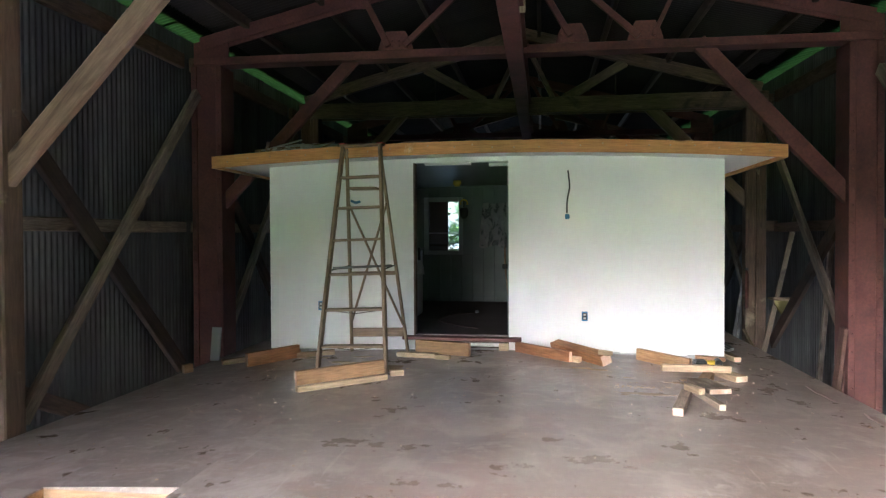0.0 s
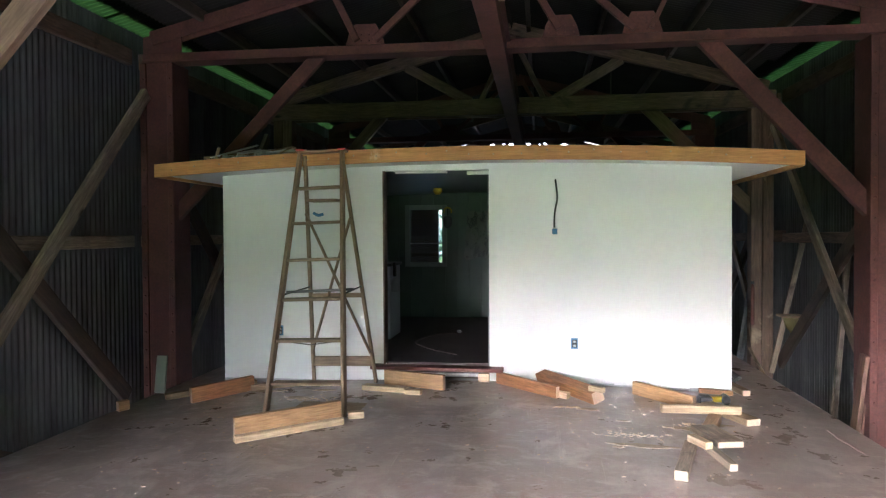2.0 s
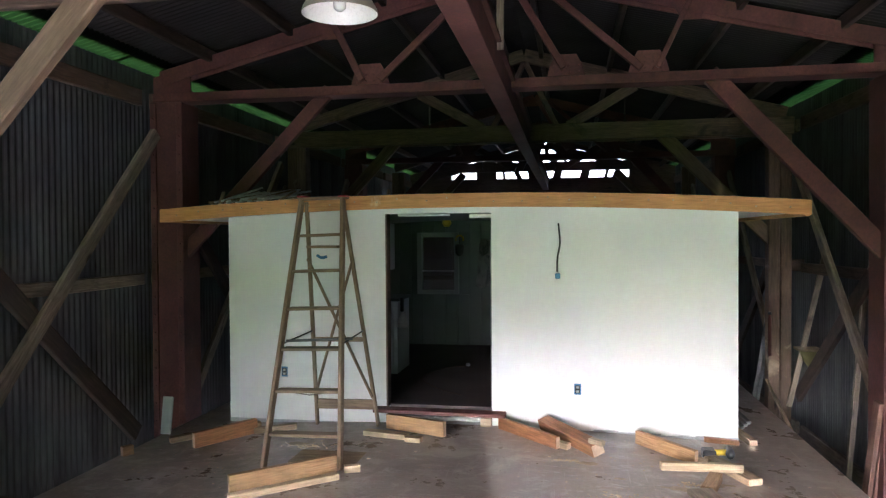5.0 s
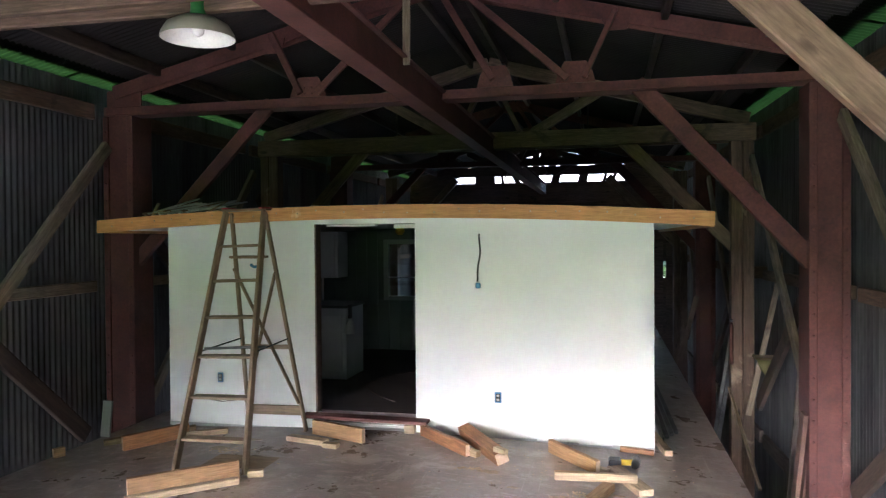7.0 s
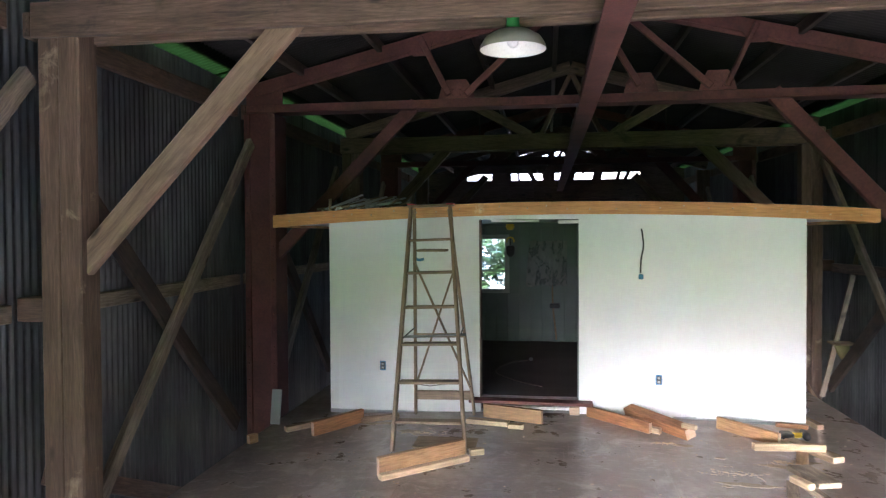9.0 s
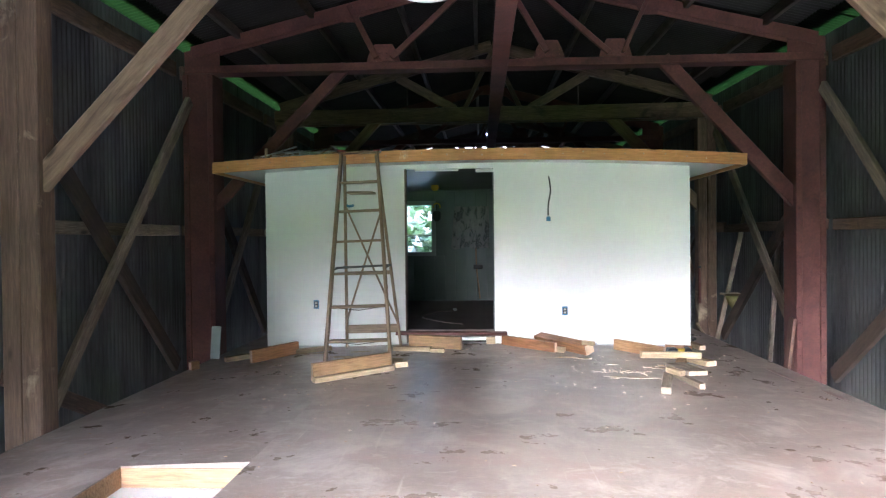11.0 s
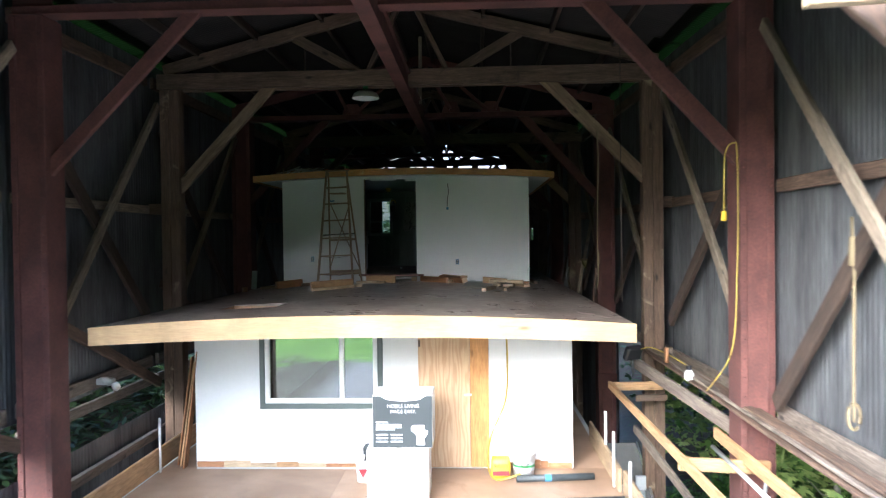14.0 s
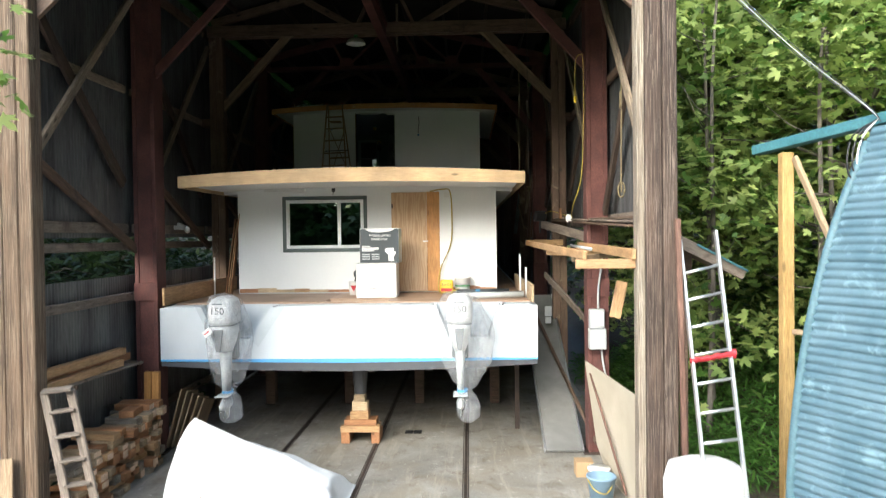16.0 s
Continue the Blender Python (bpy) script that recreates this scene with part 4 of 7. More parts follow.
wall_with_holes("lower_aft_wall", -3.0, 2.02, 2.485, lambda x: low_under(x) + 0.08, 3.27, 3.35, [(-2.08, -0.51, 3.32, 4.33), (0.0, 0.93, 2.49, 4.42)], WHITE)
for x0, x1 in ((-3.0, -2.92), (1.94, 2.02)):
    part("lower_side_wall", box_bm(x0, x1, 3.351, 16.0, 2.485, 4.5, 0.003), WHITE, boat)
part("lower_fore_wall", box_bm(-3.0, 2.02, 16.001, 16.08, 2.485, 4.5, 0.003), WHITE, boat)
part("cabin_floor", box_bm(-2.91, 1.93, 3.36, 15.99, 2.40, 2.47, 0), DFLOOR, boat)
for x0, x1 in ((-2.99, -0.02), (0.95, 2.01)):
    x = x0
    while x < x1 - 0.02:
        xe = min(x + random.uniform(0.10, 0.38), x1)
        part("bare_strip", box_bm(x, xe, 3.262, 3.269, 2.485, 2.545 + random.uniform(0, 0.065), 0), (REDFIR, REDFIR, FIR, OLD, PALE)[random.randrange(5)], boat, "unpainted strip along the wall foot")
        x = xe + 0.002
part("bedding", box_bm(-2.99, -0.02, 3.24, 3.2615, 2.4805, 2.50, 0.004), GREYBOX, boat)
# sliding window
win = part("window", box_bm(-2.12, -0.47, 3.245, 3.268, 4.29, 4.36, 0.004), TRIMG, boat, "sliding window with a dark green-grey surround")
part("trim", box_bm(-2.12, -0.47, 3.245, 3.268, 3.28, 3.35, 0.004), TRIMG, win)
part("trim", box_bm(-2.12, -2.05, 3.245, 3.268, 3.351, 4.289, 0.004), TRIMG, win)
part("trim", box_bm(-0.54, -0.47, 3.245, 3.268, 3.351, 4.289, 0.004), TRIMG, win)
for z0, z1 in ((4.23, 4.288), (3.352, 3.41)):
    part("sash", box_bm(-2.049, -0.541, 3.252, 3.31, z0, z1, 0.006), VINYL, win)
for x0, x1 in ((-2.049, -1.99), (-0.60, -0.541), (-1.05, -0.985)):
    part("sash", box_bm(x0, x1, 3.25, 3.31, 3.411, 4.229, 0.006), VINYL, win)
for x0, x1, y in ((-1.99, -1.05, 3.29), (-0.985, -0.60, 3.283)):
    p = part("pane", box_bm(x0, x1, y, y + 0.006, 3.411, 4.229, 0), PANE, win)
    p.visible_shadow = False
# plywood door in two leaves
dr = beam("door", (0.34, 3.2725, 2.50), (0.34, 3.2725, 4.41), 0.68, 0.035, PLYDOOR, boat, "raw fir plywood door leaf", up=(0, 1, 0), bevel=0.004)
beam("side_leaf", (0.805, 3.276, 2.50), (0.805, 3.276, 4.415), 0.243, 0.028, FASC, dr, "reddish side leaf", up=(0, 1, 0), bevel=0.004)
part("latch", box_bm(0.60, 0.70, 3.235, 3.254, 3.45, 3.475, 0.004), WHITEP, dr, "white latch")
for z in (2.8, 4.1):
    part("hinge", box_bm(0.002, 0.03, 3.247, 3.254, z, z + 0.09, 0.002), STEEL, dr)
part("wall_light", loft_bm([(4.455, 0.39, 0.035, -2.06, 3.23), (4.47, 0.4, 0.04, -2.06, 3.23), (4.50, 0.4, 0.04, -2.06, 3.23), (4.515, 0.39, 0.03, -2.06, 3.23)], 24, 8), WHITEP, boat, "unlit white strip light")
tube("cable_hole", [(-1.12, 3.262, 4.47), (-1.13, 3.2, 4.45), (-1.1, 3.19, 4.41), (-1.13, 3.22, 4.39)], 0.008, WIRE, boat)
part("grommet", loft_bm([(4.44, 0.035, 0.012, -1.12, 3.262), (4.51, 0.035, 0.012, -1.12, 3.262)], 12, 2), BLACK, boat)

# roof of the lower cabin, which is the upper deck; open hatch in it
HX0, HX1, HY0, HY1 = -2.43, -1.72, 2.62, 3.20
for x0, x1, y0, y1 in ((-3.38, HX0, 1.385, 17.0), (HX1, 2.42, 1.385, 17.0), (HX0, HX1, 1.385, HY0), (HX0, HX1, HY1, 17.0)):
    part("upper_deck", slab_bm(x0, x1, y0, y1, low_top, lambda x: low_top(x) - 0.10, 16), ROOFPLY, boat, "sealed brown plywood roof deck with worn red patches")
for x0, x1, y0, y1 in ((HX0 - 0.012, HX0 + 0.004, HY0, HY1), (HX1 - 0.004, HX1 + 0.012, HY0, HY1), (HX0, HX1, HY0 - 0.012, HY0 + 0.004), (HX0, HX1, HY1 - 0.004, HY1 + 0.012)):
    part("hatch_lining", box_bm(x0, x1, y0, y1, 4.557, 4.663, 0), FIR, boat)
part("hatch_screen", box_bm(HX0, HX1, HY0, HY1, 4.546, 4.556, 0), WHITEP, boat, "white panel in the roof hatch")
part("soffit", slab_bm(-3.3, 2.34, 1.40, 3.26, lambda x: low_under(x) + 0.07, lambda x: low_under(x) + 0.045, 16), WHITE, boat, "white soffit")
part("upper_deck_edge", slab_bm(-3.39, 2.43, 1.34, 1.384, lambda x: low_top(x) + 0.004, lambda x: crown(x, 4.49, 4.42, 2.9), 24), FASC2, boat, "pale laminated timber fascia")
for x0, x1 in ((-3.39, -3.35), (2.39, 2.43)):
    part("side_fascia", box_bm(x0, x1, 1.386, 17.0, 4.42, 4.592, 0.004), FASC2, boat)
part("joists", box_bm(-3.3, 2.34, 3.36, 16.9, 4.42, 4.50, 0), WHITE, boat)

# upper cabin
def up_top(x):
    return crown(x, 6.80, 6.70, 2.75)


UW0, UW1, UB = -2.88, 1.79, 11.2
wall_with_holes("upper_aft_wall", UW0, UW1, 4.69, lambda x: up_top(x) - 0.09, 7.36, 7.46, [(-1.31, -0.33, 4.72, 6.655)], WHITE)
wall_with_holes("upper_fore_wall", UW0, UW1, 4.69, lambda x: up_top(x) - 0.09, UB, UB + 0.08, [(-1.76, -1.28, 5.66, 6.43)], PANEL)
for x0, x1 in ((UW0, UW0 + 0.09), (UW1 - 0.09, UW1)):
    part("upper_side_wall", box_bm(x0, x1, 7.461, UB - 0.001, 4.64, 6.66, 0.003), WHITE, boat)
part("ragged_edge", box_bm(UW0, -1.45, 7.35, 7.37, 4.665, 4.70, 0.004), GREYBOX, boat, "uneven unpainted foot of the wall")
x = -0.25
while x < UW1 - 0.1:
    w = random.uniform(0.12, 0.4)
    part("ragged_edge", box_bm(x, min(x + w, UW1), 7.345, 7.359, 4.655, 4.69 + random.uniform(0, 0.03), 0.004), GREYBOX if random.random() < 0.7 else DARK, boat)
    x += w
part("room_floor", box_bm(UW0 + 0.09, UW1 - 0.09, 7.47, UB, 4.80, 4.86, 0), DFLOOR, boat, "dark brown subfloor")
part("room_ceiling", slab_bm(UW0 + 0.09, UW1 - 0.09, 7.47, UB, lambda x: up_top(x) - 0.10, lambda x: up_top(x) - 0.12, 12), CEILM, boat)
for k in range(26):
    x0 = UW0 + 0.1 + k * 0.172
    if x0 + 0.17 > UW1 - 0.09:
        break
    for z0, z1 in ([(4.87, 5.60), (6.49, 6.64)] if x0 + 0.17 > -1.84 and x0 < -1.2 else [(4.87, 6.64)]):
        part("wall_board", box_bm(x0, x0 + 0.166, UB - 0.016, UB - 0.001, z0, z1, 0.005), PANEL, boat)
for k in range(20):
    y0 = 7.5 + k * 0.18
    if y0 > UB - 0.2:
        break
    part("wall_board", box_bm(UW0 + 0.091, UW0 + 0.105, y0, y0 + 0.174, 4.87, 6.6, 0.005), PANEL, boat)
uw = part("window", box_bm(-1.83, -1.76, UB - 0.04, UB - 0.017, 5.60, 6.50, 0.004), CASING, boat, "small window with painted casing")
part("casing", box_bm(-1.28, -1.21, UB - 0.04, UB - 0.017, 5.60, 6.50, 0.004), CASING, uw)
part("casing", box_bm(-1.759, -1.281, UB - 0.04, UB - 0.017, 6.43, 6.50, 0.004), CASING, uw)
part("casing", box_bm(-1.759, -1.281, UB - 0.04, UB - 0.017, 5.60, 5.66, 0.004), CASING, uw)
part("rail", box_bm(-1.76, -1.28, UB + 0.01, UB + 0.03, 5.93, 5.945, 0), WHITEP, uw)
p = part("pane", box_bm(-1.76, -1.28, UB + 0.035, UB + 0.04, 5.66, 6.43, 0), CLEAR, uw)
p.visible_shadow = False
# door opening: lining, sill board, packers
part("door_lining", box_bm(-1.318, -1.300, 7.352, 7.47, 4.86, 6.655, 0.003), OLD, boat)
part("door_lining", box_bm(-0.344, -0.331, 7.40, 7.47, 4.86, 6.655, 0.003), PANEL, boat)
beam("sill_board", (-1.42, 7.30, 4.845), (-0.20, 7.30, 4.835), 0.14, 0.035, MAROON, boat, "maroon sill board under the doorway")
part("sill_packing", box_bm(-1.28, -0.36, 7.30, 7.355, 4.76, 4.80, 0.01), WHITEP, boat, "white packing under the sill")
part("sill_block", box_bm(-0.43, -0.33, 7.29, 7.358, 4.72, 4.80, 0.005), PALE, boat)
part("door_strip", box_bm(-1.20, -0.72, 7.37, 7.45, 6.63, 6.65, 0.002), WHITEP, boat)
part("door_strip", box_bm(-0.53, -0.33, 7.36, 7.42, 6.61, 6.645, 0.002), WHITEP, boat)
# roof of the upper cabin
part("upper_roof", slab_bm(-3.24, 2.17, 6.872, 12.2, up_top, lambda x: up_top(x) - 0.09, 20), WHITE, boat)
part("upper_fascia", slab_bm(-3.28, 2.21, 6.83, 6.871, lambda x: up_top(x) + 0.005, lambda x: up_top(x) - 0.112, 24), FASC, boat, "orange laminated timber fascia with nail heads")
for x0, x1 in ((-3.28, -3.241), (2.171, 2.21)):
    part("side_fascia", box_bm(x0, x1, 6.872, 12.2, 6.585, 6.70, 0.003), FASC, boat)
nb = bmesh.new()
for k in range(26):
    xn = -3.1 + k * 0.205 + random.uniform(-0.03, 0.03)
    bmesh.ops.create_icosphere(nb, subdivisions=1, radius=0.009, matrix=Matrix.Translation((xn, 6.83, up_top(xn) - 0.05 + random.uniform(-0.02, 0.02))))
part("nail_filler", nb, PALE, boat, kind="stuff")


def outlet(x, z, y=7.36):
    o = part("outlet_box", box_bm(x - 0.03, x + 0.03, y - 0.006, y - 0.001, z - 0.048, z + 0.048, 0.002), BLUE, boat, "blue electrical box with an open dark front")
    part("socket", box_bm(x - 0.022, x + 0.022, y - 0.012, y - 0.0065, z - 0.036, z + 0.036, 0.003), BLACK, o)
    for dz in (-0.018, 0.018):
        part("socket_face", box_bm(x - 0.012, x + 0.012, y - 0.015, y - 0.0125, z + dz - 0.01, z + dz + 0.01, 0.002), GREYBOX, o)


outlet(0.435, 5.075)
outlet(-2.32, 5.16)
tube("light_cable", smooth_line([(0.27, 7.358, 6.55), (0.275, 7.33, 6.50), (0.285, 7.325, 6.38), (0.262, 7.33, 6.25), (0.258, 7.33, 6.12)]), 0.008, WIRE, boat, "black cable hanging from the wall")
part("cable_end", box_bm(0.24, 0.285, 7.325, 7.345, 6.06, 6.11, 0.006), BLUE, boat)
tube("cable_end", smooth_line([(-1.98, 7.355, 6.27), (-1.93, 7.33, 6.25), (-1.88, 7.33, 6.26)]), 0.014, BLUE, boat, "blue cable end")

# ---- things on the upper deck ----
def deck(x):
    return low_top(x) + 0.002


def board(x0, y0, x1, y1, w, h, mat, label, tilt=0.0, lift=0.0, name="timber_offcut", group="timber offcuts on the deck"):
    z0, z1 = deck(x0) + h / 2 + lift, deck(x1) + h / 2 + lift
    ob = beam(name, (x0, y0, z0), (x1, y1, z1), w, h, mat, bevel=0.004, ends=ENDGRAIN if mat is not PALE else PALE)
    if tilt:
        ob.matrix_basis = ob.matrix_basis @ pose(0, 0, 0, tilt, 0, 0)
    return tagged(ob, label, "timber offcut", group)


board(-1.90, 5.36, -1.31, 5.86, 0.045, 0.15, FIR, "short fir board standing on its edge by the ladder")
board(-1.87, 5.29, -1.27, 5.78, 0.06, 0.045, PALE, "short pale fir strip lying flat by the ladder")
board(-1.27, 5.92, -1.16, 5.96, 0.06, 0.05, PALE, "small pale offcut block")
board(-1.40, 6.93, -1.0, 6.82, 0.09, 0.045, PALE, "pale fir strip lying flat")
board(-1.26, 7.16, -0.69, 6.92, 0.045, 0.13, FIR, "fir board standing on its edge before the doorway")
board(-1.0, 6.76, -0.86, 6.74, 0.07, 0.04, PALE, "small pale offcut block")
board(-0.25, 7.27, 0.27, 6.74, 0.045, 0.10, REDFIR, "reddish fir board on its edge along the white wall")
board(0.27, 6.80, 0.36, 6.75, 0.06, 0.05, PALE, "small pale offcut block")
board(0.14, 7.28, 0.58, 6.56, 0.11, 0.10, REDFIR, "chunky reddish fir offcut leaning on another", tilt=18, lift=0.02)
board(0.52, 6.6, 0.62, 6.52, 0.05, 0.04, PALE, "small pale offcut block", lift=0.11)
board(0.92, 7.07, 1.32, 6.60, 0.045, 0.11, FIR, "fir board on its edge near the drill")
board(1.30, 6.66, 1.40, 6.61, 0.05, 0.05, PALE, "small pale offcut block")
board(1.01, 6.25, 1.60, 6.37, 0.05, 0.06, PALE, "pale square batten lying across offcuts", lift=0.05)
board(1.28, 5.93, 1.40, 6.28, 0.09, 0.06, FIR, "fir offcut under a batten")
board(1.44, 6.72, 1.66, 6.24, 0.12, 0.05, TAN, "tan plank offcut with a bright sawn end")
board(1.205, 5.80, 1.295, 5.42, 0.17, 0.04, BRACEP, "wide weathered plank offcut lying across others", lift=0.052)
board(1.165, 5.64, 1.235, 5.12, 0.05, 0.045, BRACEP, "pale batten offcut under a plank")
board(1.075, 5.52, 0.895, 4.88, 0.075, 0.055, BRACEP, "weathered plank offcut with a bright sawn end")
board(1.07, 5.50, 1.145, 5.33, 0.055, 0.045, PALE, "short pale batten offcut", lift=0.058)
board(-3.12, 6.68, -2.50, 7.20, 0.07, 0.05, TAN, "tan strip lying along the deck edge")
board(-2.79, 6.50, -2.44, 6.98, 0.05, 0.13, REDFIR, "reddish fir board on its edge by the wall")
board(-2.45, 6.95, -2.1, 7.1, 0.06, 0.05, TAN, "tan offcut by the wall foot")
board(1.5, 7.30, 1.78, 7.28, 0.05, 0.04, REDFIR, "thin fir strip along the wall foot")
board(1.80, 7.9, 1.90, 7.30, 0.07, 0.05, TAN, "tan stud offcut beside the cabin")
board(-3.33, 6.3, -3.28, 6.38, 0.05, 0.08, FIR, "small fir block at the deck edge")
cb = part("board_scrap", prism_bm([(-1.78, 0), (-1.36, 0.0), (-1.22, 0.004), (-1.2, 0.01), (-1.4, 0.012), (-1.78, 0.012)], 6.1, 6.42), TAN, m=Matrix.Translation((0, 0, 4.702)))
tagged(cb, "curled tan board scrap under the stepladder", "board scrap")


def deck_patch(name, px, py, rx, ry, mat, label, category, seed, kind=""):
    """A thin irregular patch lying on the cambered deck."""
    bm = bmesh.new()
    r = random.Random(seed)
    n = 22
    rim = []
    for k in range(n):
        a = k * math.tau / n
        f = 0.45 + 0.55 * r.random()
        x, y = px + rx * f * math.cos(a), py + ry * f * math.sin(a)
        rim.append(Vector((x, y, deck(x) + 0.0025)))
    mid = bm.verts.new((px, py, deck(px) + 0.0035))
    vs = [bm.verts.new(c) for c in rim]
    lo = [bm.verts.new(c - Vector((0, 0, 0.003))) for c in rim]
    for k in range(n):
        bm.faces.new((mid, vs[k], vs[(k + 1) % n]))
        bm.faces.new((vs[k], lo[k], lo[(k + 1) % n], vs[(k + 1) % n]))
    ob = part(name, bm, mat, boat if kind == "part" else None, label if kind == "part" else "")
    if kind != "part":
        tagged(ob, label, category, kind=kind)


for k, (px, py, rx, ry) in enumerate(((0.78, 5.52, 0.26, 0.05), (1.12, 6.02, 0.16, 0.05), (1.38, 6.18, 0.14, 0.07), (0.5, 6.42, 0.11, 0.05), (-1.9, 6.62, 0.16, 0.06), (-2.25, 6.9, 0.2, 0.05), (-1.75, 6.9, 0.12, 0.05), (0.62, 5.46, 0.05, 0.03), (0.72, 6.12, 0.06, 0.03))):
    deck_patch("sawdust", px, py, rx, ry, SAWDUST, "pale sawdust patch on the brown deck", "sawdust", k, "stuff")
for k, (px, py, rx, ry) in enumerate(((2.20, 6.05, 0.03, 0.32), (2.28, 5.2, 0.05, 0.25), (2.05, 2.2, 0.10, 0.08), (2.25, 1.9, 0.08, 0.06), (1.3, 1.7, 0.15, 0.04), (2.33, 3.6, 0.04, 0.2))):
    deck_patch("red_mark", px, py, rx, ry, REDMARK, "faded red paint mark on the deck", "mark", 30 + k, "part")
for px, py, w in ((0.75, 5.75, 0.3), (1.22, 6.12, 0.16), (-1.75, 6.55, 0.25), (0.35, 6.45, 0.12)):
    bm = bmesh.new()
    for k in range(70):
        a, r = random.uniform(0, math.tau), w * random.random()
        x, y = px + r * math.cos(a), py + 0.35 * r * math.sin(a)
        s = random.uniform(0.003, 0.009)
        bmesh.ops.create_cube(bm, size=1, matrix=Matrix.Translation((x, y, deck(x) + 0.003)) @ Matrix.Rotation(a, 4, "Z") @ Matrix.Diagonal((s * 2.2, s, 0.004, 1)))
    tagged(part("sawdust", bm, PALE), "pale sawdust and shavings on the deck", "sawdust", kind="stuff")

bm = bmesh.new()
for k in range(340):
    x = random.choice((random.gauss(-1.9, 0.5), random.gauss(0.9, 0.6), random.uniform(-3.1, 2.2)))
    y = min(7.2, random.choice((random.gauss(6.6, 0.4), random.gauss(5.6, 0.7), random.uniform(1.6, 7.1))))
    if HX0 - 0.05 < x < HX1 + 0.05 and HY0 - 0.05 < y < HY1 + 0.05 or not -3.2 < x < 2.3:
        continue
    s = random.uniform(0.003, 0.008)
    bmesh.ops.create_cube(bm, size=1, matrix=Matrix.Translation((x, y, deck(x) + 0.002)) @ Matrix.Rotation(random.uniform(0, 6.3), 4, "Z") @ Matrix.Diagonal((s * random.uniform(1, 3), s, 0.003, 1)))
tagged(part("wood_chips", bm, PALE), "scattered wood chips and crumbs on the deck", "wood chips", kind="stuff")


def stepladder():
    th = thing("stepladder", (-1.65, 6.5, 4.7), "tall old wooden stepladder standing open before the wall", "ladder")
    fl, fr, tl, tr = Vector((-1.93, 5.98, deck(-1.9))), Vector((-1.31, 5.95, deck(-1.3))), Vector((-1.90, 6.76, 6.76)), Vector((-1.53, 6.75, 6.77))
    beam("rail", fl, tl, 0.075, 0.03, OLD2, th, up=(1, 0, 0))
    beam("rail", fr, tr, 0.075, 0.03, OLD2, th, up=(1, 0, 0))
    for z in (4.93, 5.24, 5.55, 5.86, 6.16, 6.455):
        t = (z - 4.7) / 2.06
        a, b = fl.lerp(tl, t), fr.lerp(tr, t)
        beam("step", a + Vector((0.015, 0.03, 0)), b + Vector((-0.015, 0.03, 0)), 0.105, 0.024, OLD2, th)
    for t in (0.11, 0.26):
        a, b = fl.lerp(tl, t), fr.lerp(tr, t)
        tube("tie_rod", [a + Vector((0, 0.05, 0)), (a + b) / 2 + Vector((0, 0.05, -0.035)), b + Vector((0, 0.05, 0))], 0.004, STEEL, th, sides=6)
    beam("top_cap", tl + Vector((-0.03, 0.05, 0.012)), tr + Vector((0.03, 0.05, 0.012)), 0.15, 0.024, OLD2, th)
    for p in (tl, tr):
        part("cap_tip", box_bm(p.x - 0.035, p.x + 0.035, p.y - 0.03, p.y + 0.11, 6.785, 6.797, 0.003), REDP, th)
    bl, br, ul, ur = Vector((-1.96, 7.26, deck(-1.96))), Vector((-1.36, 7.22, deck(-1.36))), Vector((-1.88, 6.82, 6.75)), Vector((-1.55, 6.81, 6.75))
    beam("back_leg", bl, ul, 0.045, 0.028, OLD2, th, up=(1, 0, 0))
    beam("back_leg", br, ur, 0.045, 0.028, OLD2, th, up=(1, 0, 0))
    for t, h in ((0.10, 0.09), (0.40, 0.04)):
        beam("back_rail", bl.lerp(ul, t), br.lerp(ur, t), 0.02, h, OLD2, th)
    off = Vector((0, -0.025, 0))
    beam("back_cross", bl.lerp(ul, 0.14) + off, br.lerp(ur, 0.74) + off, 0.015, 0.045, OLD2, th)
    beam("back_cross", br.lerp(ur, 0.14) + off * 1.8, bl.lerp(ul, 0.76) + off * 1.8, 0.015, 0.045, OLD2, th)
    beam("pail_shelf", (-1.84, 6.80, 6.36), (-1.57, 6.80, 6.36), 0.22, 0.022, OLD2, th)
    beam("spreader", fl.lerp(tl, 0.44) + Vector((0.02, 0.05, 0)), fr.lerp(tr, 0.445) + Vector((0.06, 0.10, 0)), 0.012, 0.022, BLACK, th)
    tube("spreader", [fl.lerp(tl, 0.43), bl.lerp(ul, 0.44)], 0.007, BLACK, th, sides=6)
    tube("spreader", [fr.lerp(tr, 0.43), br.lerp(ur, 0.44)], 0.007, BLACK, th, sides=6)


OLD2 = timber("stepladder_wood", (0.20, 0.13, 0.075), (0.40, 0.29, 0.18), knots=False, rough=0.6)
stepladder()

dz = deck(1.5)
dr2 = thing("cordless_drill", (1.5, 6.83, dz), "yellow and black cordless drill lying on its side", "drill")
part("battery", box_bm(1.40, 1.50, 6.77, 6.89, dz, dz + 0.075, 0.012), BLACK, dr2)
part("handle", tube_bm([(1.48, 6.83, dz + 0.045), (1.60, 6.85, dz + 0.045)], 0.024, 10), YELLOW, dr2, smooth=True)
part("motor_body", tube_bm([(1.60, 6.76, dz + 0.045), (1.61, 6.81, dz + 0.045), (1.62, 6.92, dz + 0.045)], [0.028, 0.036, 0.034], 12), BLACK, dr2, smooth=True)
part("chuck", tube_bm([(1.62, 6.92, dz + 0.045), (1.625, 6.97, dz + 0.045), (1.628, 6.99, dz + 0.045)], [0.026, 0.024, 0.012], 12), BLACK, dr2, smooth=True)

